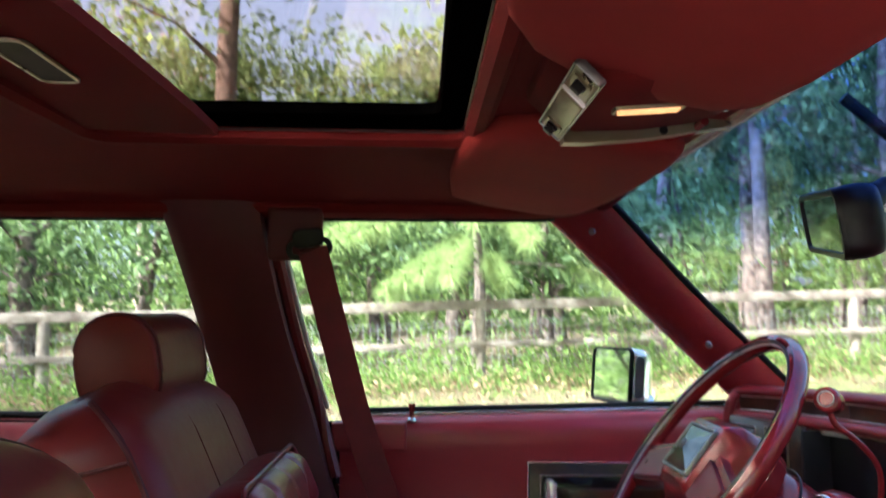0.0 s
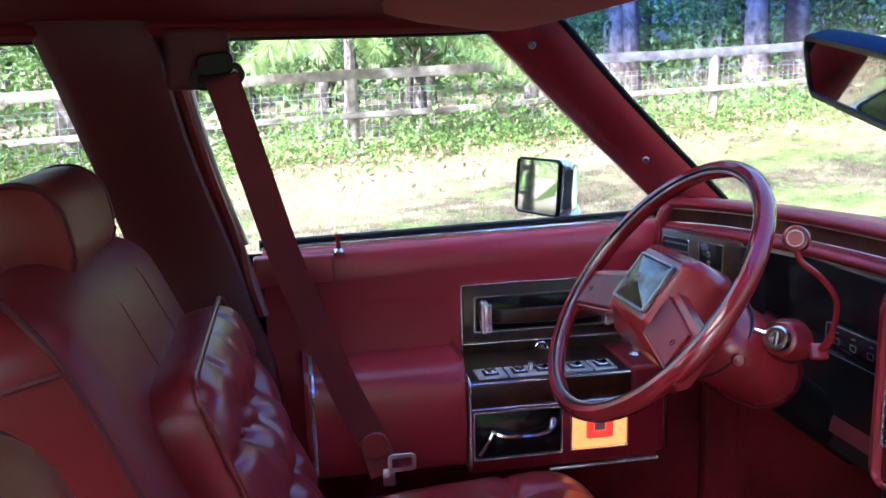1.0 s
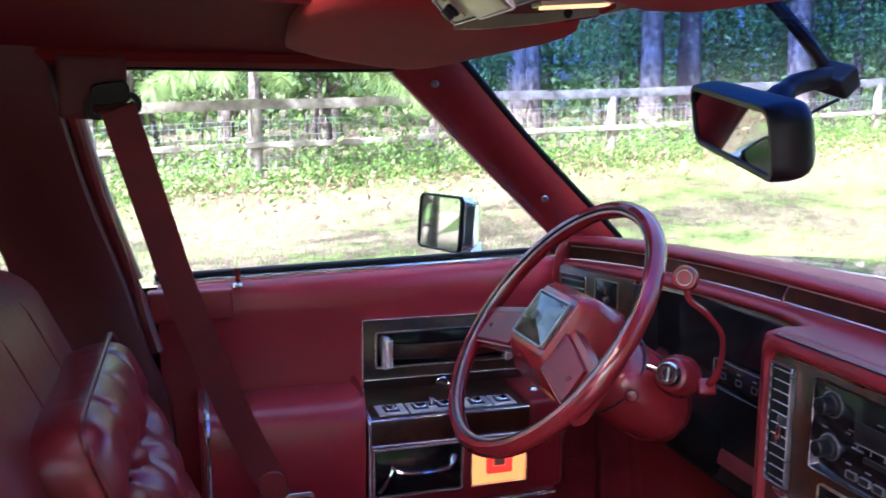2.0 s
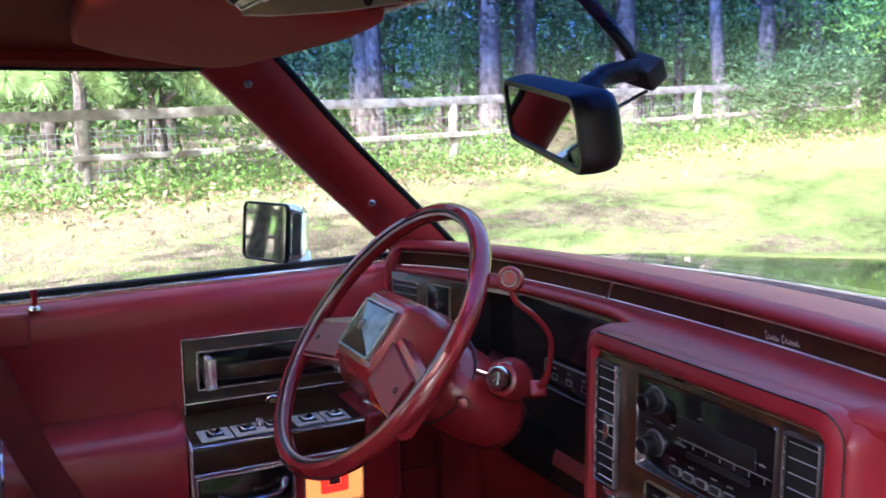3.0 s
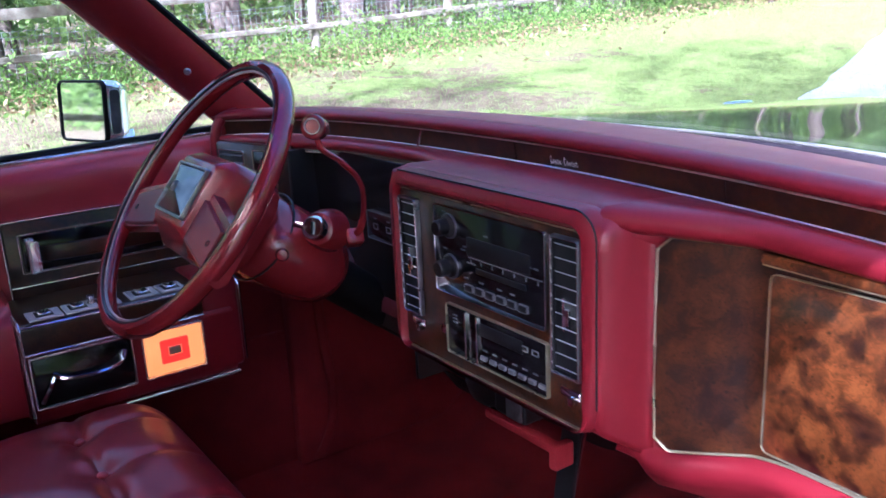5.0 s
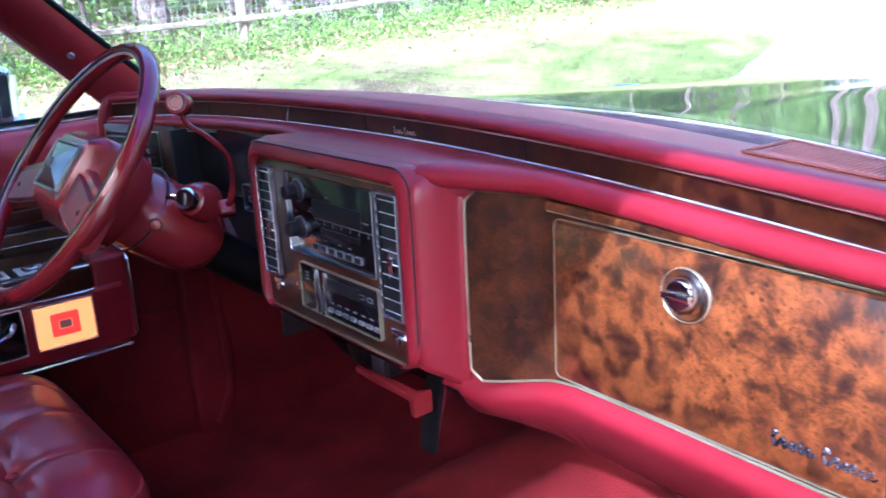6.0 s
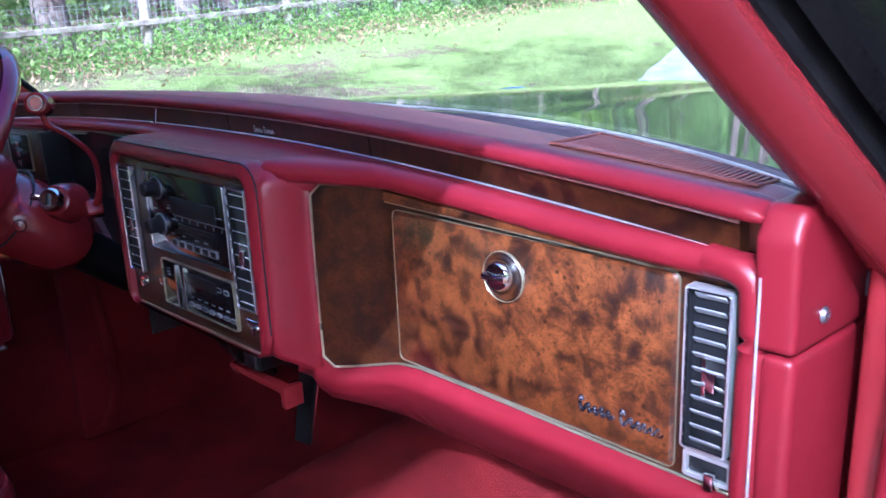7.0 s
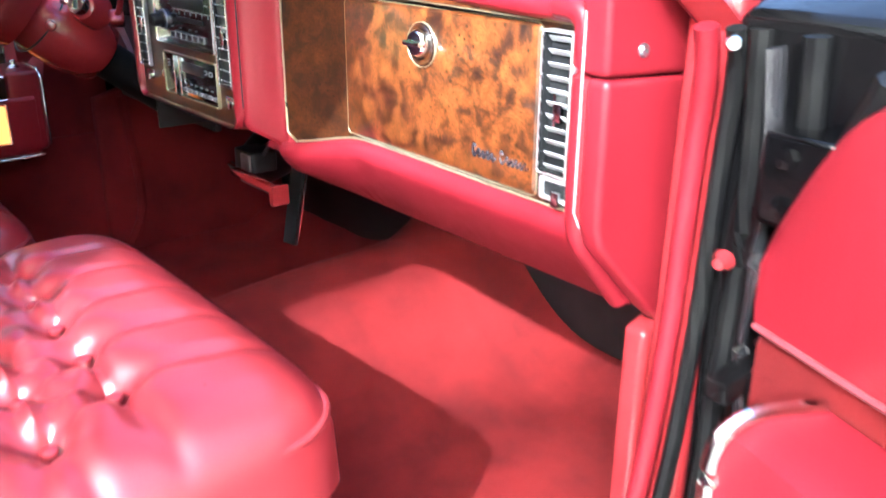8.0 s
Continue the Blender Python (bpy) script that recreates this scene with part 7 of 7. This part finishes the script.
WIRE = tones("wire_mesh_metal", (0.22, 0.22, 0.22), (0.32, 0.32, 0.31), 20, 0.5, metal=0.3)


def leafy(name, dark, light, glow=0.35):
    m, nt, p = shader(name, dark, 0.6, spec=0.25)
    geo = nt.nodes.new("ShaderNodeNewGeometry")
    col = ramp(nt, geo.outputs["Random Per Island"], [(0.0, dark), (0.55, tuple((a + b) / 2 for a, b in zip(dark, light))), (1.0, light)])
    nt.links.new(col, p.inputs["Base Color"])
    tr = nt.nodes.new("ShaderNodeBsdfTranslucent")
    nt.links.new(col, tr.inputs[0])
    mx = nt.nodes.new("ShaderNodeMixShader")
    mx.inputs[0].default_value = glow
    nt.links.new(p.outputs[0], mx.inputs[1])
    nt.links.new(tr.outputs[0], mx.inputs[2])
    nt.links.new(mx.outputs[0], nt.nodes["Material Output"].inputs["Surface"])
    return m


LEAF = leafy("green_leaves", (0.12, 0.19, 0.05), (0.30, 0.41, 0.12), 0.55)
PALELEAF = leafy("bright_leaves", (0.05, 0.10, 0.015), (0.22, 0.32, 0.07), 0.45)
DARKLEAF = leafy("dark_leaves", (0.055, 0.09, 0.03), (0.16, 0.23, 0.08), 0.45)
NEEDLE = leafy("pine_needles", (0.14, 0.20, 0.06), (0.40, 0.50, 0.18), 0.45)
BLADE = leafy("grass_blades", (0.11, 0.17, 0.04), (0.33, 0.41, 0.13), 0.4)


def leaf_mesh(name, spots, mat, rng):
    """Many small bent leaves. spots: (centre, size)."""
    n = len(spots)
    C = np.array([s[0] for s in spots], float)
    L = np.array([s[1] for s in spots], float)[:, None]
    d = rng.normal(size=(n, 3))
    d /= np.linalg.norm(d, axis=1)[:, None]
    e = np.cross(d, rng.normal(size=(n, 3)))
    e /= np.linalg.norm(e, axis=1)[:, None]
    f = np.cross(d, e)
    V = np.stack([C - d * L, C + e * L * 0.42 + f * L * 0.12, C + d * L, C - e * L * 0.42 + f * L * 0.12], 1).reshape(-1, 3)
    me = bpy.data.meshes.new(name)
    k = np.arange(n)[:, None] * 4
    F = np.concatenate([k + np.array([[0, 1, 2]]), k + np.array([[0, 2, 3]])], 1).reshape(-1, 3)
    me.from_pydata(V.tolist(), [], F.tolist())
    me.materials.append(mat)
    return me


def trunk(height, r, lean, rng, limbs=0):
    path, rad = [], []
    for k in range(9):
        s = k / 8
        path.append(Vector((lean[0] * s + 0.05 * rng.normal() * s, lean[1] * s + 0.05 * rng.normal() * s, height * s - 0.15)))
        rad.append(r * (1.18 - 0.2 * min(1, s * 8) - 0.55 * s))
    bm = tube(path, rad, 10, up=Vector((1, 0, 0)))
    ends = []
    for k in range(limbs):
        s = 0.35 + 0.6 * rng.random()
        a = 6.283 * rng.random()
        b = Vector((lean[0] * s, lean[1] * s, height * s - 0.15))
        ln = (0.8 + 1.6 * rng.random()) * (1.1 - 0.5 * s)
        tip = b + Vector((math.cos(a) * ln, math.sin(a) * ln, ln * (0.1 + 0.5 * rng.random())))
        mid = b.lerp(tip, 0.5) + Vector((0, 0, 0.12 * ln))
        join(bm, tube([b, mid, tip], [r * 0.22, r * 0.14, r * 0.05], 6))
        ends += [mid, tip]
    return bm, ends


def tree(name, at, height, r, rng, label, leaves, mat, size, spread, low, limbs=8):
    bm, ends = trunk(height, r, (0.5 * rng.normal(), 0.3 * rng.normal()), rng, limbs)
    t = thing(name, at, label, "tree", "trees behind the fence")
    tr = part("trunk", moved(bm, Matrix.Translation(at)), BARK, t, sharp=60)
    spots = []
    hubs = [e for e in ends] + [Vector((np.clip(rng.normal(), -1.6, 1.6) * spread * 0.5, np.clip(rng.normal(), -1.6, 1.6) * spread * 0.5, height * (low + (1 - low) * rng.random()))) for _ in range(14)]
    for _ in range(leaves):
        h = hubs[rng.integers(len(hubs))]
        q = np.clip(rng.normal(size=3), -1.8, 1.8) * np.array((0.42, 0.42, 0.28)) * spread * 0.6
        spots.append(((at[0] + h.x + q[0], at[1] + h.y + q[1], at[2] + h.z + q[2]), size * (0.6 + 0.8 * rng.random())))
    cr = new("crown", leaf_mesh("crown", spots, mat, rng))
    under(cr, t)
    return t


rng = np.random.default_rng(7)
# tall pines with bare lower trunks
pine_spots = [(-9.5, 17.0, 0.26), (-6.9, 15.2, 0.30), (-6.2, 19.0, 0.17), (-3.8, 16.4, 0.25), (-4.2, 22.0, 0.17), (-2.6, 17.5, 0.20), (-1.2, 24, 0.20), (0.6, 16.2, 0.18), (2.3, 15.4, 0.14), (3.4, 21, 0.2), (5.2, 18.5, 0.2), (6.4, 15.8, 0.17), (7.6, 19.5, 0.24), (9.3, 16.5, 0.27), (10.6, 17.2, 0.30), (12.2, 22, 0.2), (13.8, 17.6, 0.30), (15.4, 20, 0.22), (16.6, 17.2, 0.2), (18.8, 18.0, 0.28), (19.5, 24, 0.2), (22, 19, 0.25), (24.5, 22.5, 0.3), (28, 20, 0.3), (32, 24, 0.3), (-13, 19, 0.25), (-16, 24, 0.3), (38, 22, 0.3)]
for k, (x, y, r) in enumerate(pine_spots):
    tree("pine_tree", (x, y, ground_z(x, y)), (17 if k == 3 else 0.2 * y + 1.0 * rng.random() if x < 4 else 8 + 3 * rng.random()), r, rng, "tall pine tree with a bare brown trunk", 2200, DARKLEAF, 0.11, 2.6, 0.62, 8)
# broadleaf saplings that fill between
for k in range(34):
    x, y = -17 + 58 * (k + rng.random()) / 34, 18.5 + 13 * rng.random()
    tree("young_tree", (x, y, ground_z(x, y)), 2.8 + 2.6 * rng.random(), 0.05 + 0.04 * rng.random(), rng, "young leafy tree with thin trunk", 2400, LEAF if k % 3 else PALELEAF, 0.075, 2.2, 0.34, 7)

# far woods: one mass of foliage and trunks
spots = []
for k in range(100000):
    x, y = -70 + 190 * rng.random(), 30 + 24 * rng.random()
    z = ground_z(x, y) + (rng.random() ** 1.2) * (13 + 4 * math.sin(x * 0.3))
    spots.append(((x, y, z), 0.16 + 0.2 * rng.random()))
for k in range(9000):
    a = 6.283 * rng.random()
    q = 26 + 22 * rng.random()
    x, y = q * math.cos(a), q * math.sin(a)
    if y < 14 and (x < -8 or y < -12):
        spots.append(((x, y, (rng.random() ** 1.2) * 9), 0.5 + 0.5 * rng.random()))
ahead = []
for k in range(34000):
    x, y = 40 + 18 * rng.random(), -34 + 62 * rng.random()
    ahead.append(((x, y, (rng.random() ** 1.1) * (13 + 3 * math.sin(y * 0.4))), 0.22 + 0.25 * rng.random()))
# crowns over the fence: clumped, with an uneven outline
crowns = []
for k in range(1500):
    x, y = -28 + 58 * rng.random(), 27 + 7 * rng.random()
    crown = 10.2 + 1.5 * noise.noise(Vector((x * 0.22, 4, 0))) + 0.9 * noise.noise(Vector((x * 0.9, 7, y)))
    h = 5.5 + (crown - 5.5) * rng.random()
    for q in np.clip(rng.normal(size=(42, 3)), -1.7, 1.7) * np.array((0.62, 0.5, 0.36)):
        crowns.append(((x + q[0], y + q[1], h + q[2]), 0.10 + 0.12 * rng.random()))
tagged(new("far_woods", leaf_mesh("far_woods", crowns, DARKLEAF, rng)), "dark tree crowns rising over the fence", "woods", kind="stuff")
tagged(new("far_woods", leaf_mesh("far_woods", ahead, LEAF, rng)), "sunlit green woods beyond the driveway", "woods", kind="stuff")
fw = new("far_woods", leaf_mesh("far_woods", spots, LEAF, rng))
tagged(fw, "dense green woods in the distance", "woods", kind="stuff")
fb = bmesh.new()
for k in range(90):
    x, y = -30 + 90 * rng.random(), 24 + 22 * rng.random()
    if k >= 60:
        x, y = 33 + 12 * rng.random(), -25 + 50 * rng.random()
    join(fb, tube([(x, y, -0.2), (x + 0.1 * rng.normal(), y, 4), (x + 0.15 * rng.normal(), y, 8)], [0.2, 0.16, 0.1], 6, up=Vector((1, 0, 0))))
whole("far_trunks", fb, BARK, "slim brown trunks deep in the woods", "woods", kind="stuff")

# more trees behind the car and across the road, built from the ones by the fence
pool = [o for o in scene.objects if o.name.startswith(("pine_tree", "young_tree"))]
for k in range(112):
    src = pool[int(rng.integers(len(pool)))]
    if k < 24:
        x, y = -9 - 22 * rng.random(), -4 + 15 * rng.random()
    else:
        x, y = 24 + 40 * rng.random(), 1 + 16 * rng.random()
        if abs(y - (1.2 + 0.42 * (x - 4.5))) < 3.5:
            y += 8
    # unseen trees on the passenger's side, added to cut the skylight
    if k >= 46:
        x, y = -1 + 20 * rng.random(), -6 - 9 * rng.random()
    if k >= 80:
        x, y = -9 - 13 * rng.random(), -0.5 + 11 * rng.random()
    elif k >= 70:
        # unseen row close to the open door, added to dim the cabin
        x, y = -1.5 + 0.75 * (k - 70) + 0.3 * rng.random(), -5.3 - 1.0 * rng.random()
        src = pool[28 + int(rng.integers(30))]
    if 70 <= k < 80 and k % 2:
        continue
    copy_thing(src, pose(x, y, ground_z(x, y), 0, 0, 360 * rng.random()))

# unseen trees, added upsun to shade the lawn and thin the cabin's sun
tree("shade_tree", (-4.6, 3.6, 0.0), 9.0, 0.16, rng, "unseen slim tree behind the car, added to dapple the grass", 1500, LEAF, 0.16, 1.7, 0.6, 7)
tree("shade_tree", (-5.2, -1.7, 0.0), 6.9, 0.08, rng, "unseen slim leafy tree, added to keep sun off the steering column", 3000, LEAF, 0.11, 0.8, 0.74, 0)
tree("shade_tree", (-9.75, -7.1, 0.0), 11.5, 0.2, rng, "unseen tall thin-leaved tree, added to filter sun on the passenger's side", 1900, LEAF, 0.11, 2.4, 0.76, 0)
tree("tall_tree", (-7.0, -3.4, 0.0), 15.4, 0.2, rng, "unseen tall bare-stemmed tree, added to shade the lawn", 700, LEAF, 0.30, 3.0, 0.84, 0)
for bx, by, bh in ((15.4, 14.2, 1.7), (19.8, 15.4, 2.3), (22.6, 16.2, 2.0)):
    tree("bush", (bx, by, ground_z(bx, by)), bh, 0.04, rng, "dense dark green bush at the end of the fence", 3600, DARKLEAF, 0.06, 1.5, 0.12, 6)
# unseen sheet under the car, added to set how much light bounces in
BOUNCE = tones("bounce_toned_sand", (0.11, 0.10, 0.085), (0.20, 0.18, 0.155), 2, 0.9, 120, 0.6, 0.004)
whole("pavement", slab(lambda u, v: Vector((-7 + 11 * u, -5.5 + 7.8 * v, ground_z(-7 + 11 * u, -5.5 + 7.8 * v) + 0.03)), 30, 20, (0, 0, -0.02)), BOUNCE, "unseen sandy sheet under the car, added to set the bounced light", "drive", kind="structure")
# undergrowth along the fence
spots = []
for k in range(40000):
    x = -14 + 40 * rng.random()
    y = fence_y(x) - 0.9 + 1.7 * rng.normal() * 0.5 + 0.3
    h = max(0.05, 0.42 + 0.75 * noise.noise(Vector((x * 1.3, y * 0.9, 3))) + 0.3 * noise.noise(Vector((x * 4, y * 3, 9)))) * rng.random() ** 0.8
    spots.append(((x, y, ground_z(x, y) + h), 0.022 + 0.036 * rng.random() ** 1.5))
tagged(new("undergrowth", leaf_mesh("undergrowth", spots, PALELEAF, rng)), "bright green weeds and vines along the fence", "undergrowth", kind="stuff")
spots = []
for k in range(9000):
    x = -14 + 40 * rng.random()
    y = fence_y(x) - 1.2 + 1.1 * rng.normal()
    spots.append(((x, y, ground_z(x, y) + 0.02 + 0.22 * rng.random() ** 2), 0.03 + 0.03 * rng.random()))
LITTER = leafy("dry_brown_leaves", (0.12, 0.075, 0.04), (0.36, 0.25, 0.14), 0.2)
tagged(new("dry_litter", leaf_mesh("dry_litter", spots, LITTER, rng)), "dry brown leaves and stalks along the fence", "leaf litter", kind="stuff")
spots = []
for k in range(6000):
    x, y = -14 + 44 * rng.random(), 15 + 9 * rng.random()
    spots.append(((x, y, ground_z(x, y) + 0.9 * rng.random() ** 2), 0.06 + 0.06 * rng.random()))
tagged(new("forest_floor_plants", leaf_mesh("forest_floor_plants", spots, LEAF, rng)), "low green plants on the forest floor", "undergrowth", kind="stuff")


def blades(name, n, x0, x1, y0, y1, h, lab):
    x, y = rng.uniform(x0, x1, n), rng.uniform(y0, y1, n)
    z = np.array([ground_z(a, b) for a, b in zip(x, y)])
    base = np.stack([x, y, z - 0.01], 1)
    a = rng.uniform(0, 6.283, n)
    w = np.stack([np.cos(a), np.sin(a), 0 * a], 1) * 0.004
    hh = h * rng.uniform(0.4, 1.3, n)
    tip = base + np.stack([rng.normal(size=n) * 0.35 * hh, rng.normal(size=n) * 0.35 * hh, hh], 1)
    V = np.stack([base - w, base + w, tip], 1).reshape(-1, 3)
    me = bpy.data.meshes.new(name)
    me.from_pydata(V.tolist(), [], np.arange(3 * n).reshape(-1, 3).tolist())
    me.materials.append(BLADE)
    return tagged(new(name, me), lab, "grass", kind="stuff")


blades("grass", 110000, -8, 20, 3.2, 14.5, 0.055, "short sunlit grass blades")

# fence: round posts, a flat top rail, a lower rail and wire behind
fence = thing("fence", (5, 13.6, 0.3), "weathered grey wooden ranch fence with wire behind", "fence")
post_x = [-17.0, -14.0, -11.1, -8.2, -5.3, -2.2, 0.9, 3.95, 7.0, 10.1, 13.3, 16.2, 19.2]
for x in post_x:
    y, z = fence_y(x), ground_z(x, fence_y(x))
    r = 0.088
    part("post", lathe([(r * 1.05, -0.2), (r, 0.2), (r * 0.96, 0.9), (r * 0.9, 1.09), (r * 0.7, 1.13), (0, 1.14)], Matrix.Translation((x, y, z)), 12), WOOD, fence)
for a, b in zip(post_x, post_x[1:]):
    for zc, hgt, dy, th in ((1.19, 0.150, -0.03, 0.045), (0.60, 0.095, -0.10, 0.08)):
        za, zb = ground_z(a, fence_y(a)) + zc, ground_z(b, fence_y(b)) + zc
        ends = []
        for k in range(5):
            s = k / 4
            x = a + (b - a) * s
            y = fence_y(x) + dy
            z = za + (zb - za) * s + 0.012 * math.sin(7 * x) - 0.01 * math.sin(math.pi * s)
            ends.append([(x, y + p * th / 2, z + q * hgt / 2) for p, q in ((-0.7, -1), (-1, -0.7), (-1, 0.7), (-0.7, 1), (0.7, 1), (1, 0.7), (1, -0.7), (0.7, -1))])
        part("rail", loft(ends), WOOD, fence)
vs = []
fs = []


def bar(p, q, r):
    d = Vector(q) - Vector(p)
    s = d.cross(Vector((0, 1, 0))).normalized() * r
    t = Vector((0, r, 0))
    n0 = len(vs)
    for c in (p, q):
        for o in (s, t, -s, -t):
            vs.append(tuple(Vector(c) + o))
    for k in range(4):
        fs.append((n0 + k, n0 + (k + 1) % 4, n0 + 4 + (k + 1) % 4, n0 + 4 + k))


for k in range(300):
    x = -16 + 36 * k / 299
    y = fence_y(x) + 1.6
    bar((x, y, ground_z(x, y) + 0.1), (x, y, ground_z(x, y) + 0.92), 0.0035)
for z in (0.12, 0.3, 0.48, 0.66, 0.84, 0.92):
    for k in range(36):
        x = -16 + k
        bar((x, fence_y(x) + 1.6, ground_z(x, fence_y(x) + 1.6) + z), (x + 1, fence_y(x + 1) + 1.6, ground_z(x + 1, fence_y(x + 1) + 1.6) + z), 0.0035)
me = bpy.data.meshes.new("wire")
me.from_pydata(vs, [], fs)
me.materials.append(WIRE)
wire_ob = under(new("wire", me), fence)
wire_ob["label"] = "pale wire mesh behind the rails"
wire_ob["kind"] = "stuff"

# pine boughs hanging in front of the fence
bough = thing("pine_sapling", (0.9, 13.9, ground_z(0.9, 13.9)), "young pine with long drooping green needles", "pine tree")
bt = bmesh.new()
tips = []
base = Vector((0.9, 13.9, ground_z(0.9, 13.9) - 0.1))
join(bt, tube([base, base + Vector((0.05, 0, 1.6)), base + Vector((-0.1, 0, 3.9))], [0.11, 0.09, 0.008], 8, up=Vector((1, 0, 0))))
for k in range(26):
    h = 1.6 + 2.1 * rng.random()
    a = -1.57 + 1.5 * (rng.random() - 0.5) * 2
    ln = 1.3 + 2.3 * rng.random()
    s = base + Vector((0, 0, h))
    e = s + Vector((math.cos(a) * ln, math.sin(a) * ln, 0.25 - 0.30 * ln))
    m_ = s.lerp(e, 0.55) + Vector((0, 0, 0.22))
    pts_ = smooth_path([s, m_, e], 7)
    join(bt, tube(pts_, [0.018 - 0.0010 * i for i in range(len(pts_))], 6))
    tips += pts_[7:]
part("branches", bt, BARK, bough)
nv, nf = [], []
for t_ in tips:
    for k in range(120):
        d = Vector(rng.normal(size=3))
        d.normalize()
        d.z -= 0.45
        q = t_ + d * (0.19 + 0.12 * rng.random())
        w = d.cross(Vector((0.3, 1, 0.2))).normalized() * 0.006
        n0 = len(nv)
        nv += [tuple(t_ - w), tuple(t_ + w), tuple(q)]
        nf.append((n0, n0 + 1, n0 + 2))
me = bpy.data.meshes.new("needles")
me.from_pydata(nv, [], nf)
me.materials.append(NEEDLE)
under(new("needles", me), bough)
# leafy branch hanging at the end of the fence
lb = tree("young_tree", (18.9, 13.2, ground_z(18.9, 13.2)), 4.6, 0.07, rng, "young tree with bright sunlit leaves hanging low", 6000, leafy("sunlit_leaves", (0.16, 0.26, 0.03), (0.42, 0.56, 0.12), 0.5), 0.07, 2.0, 0.3, 9)
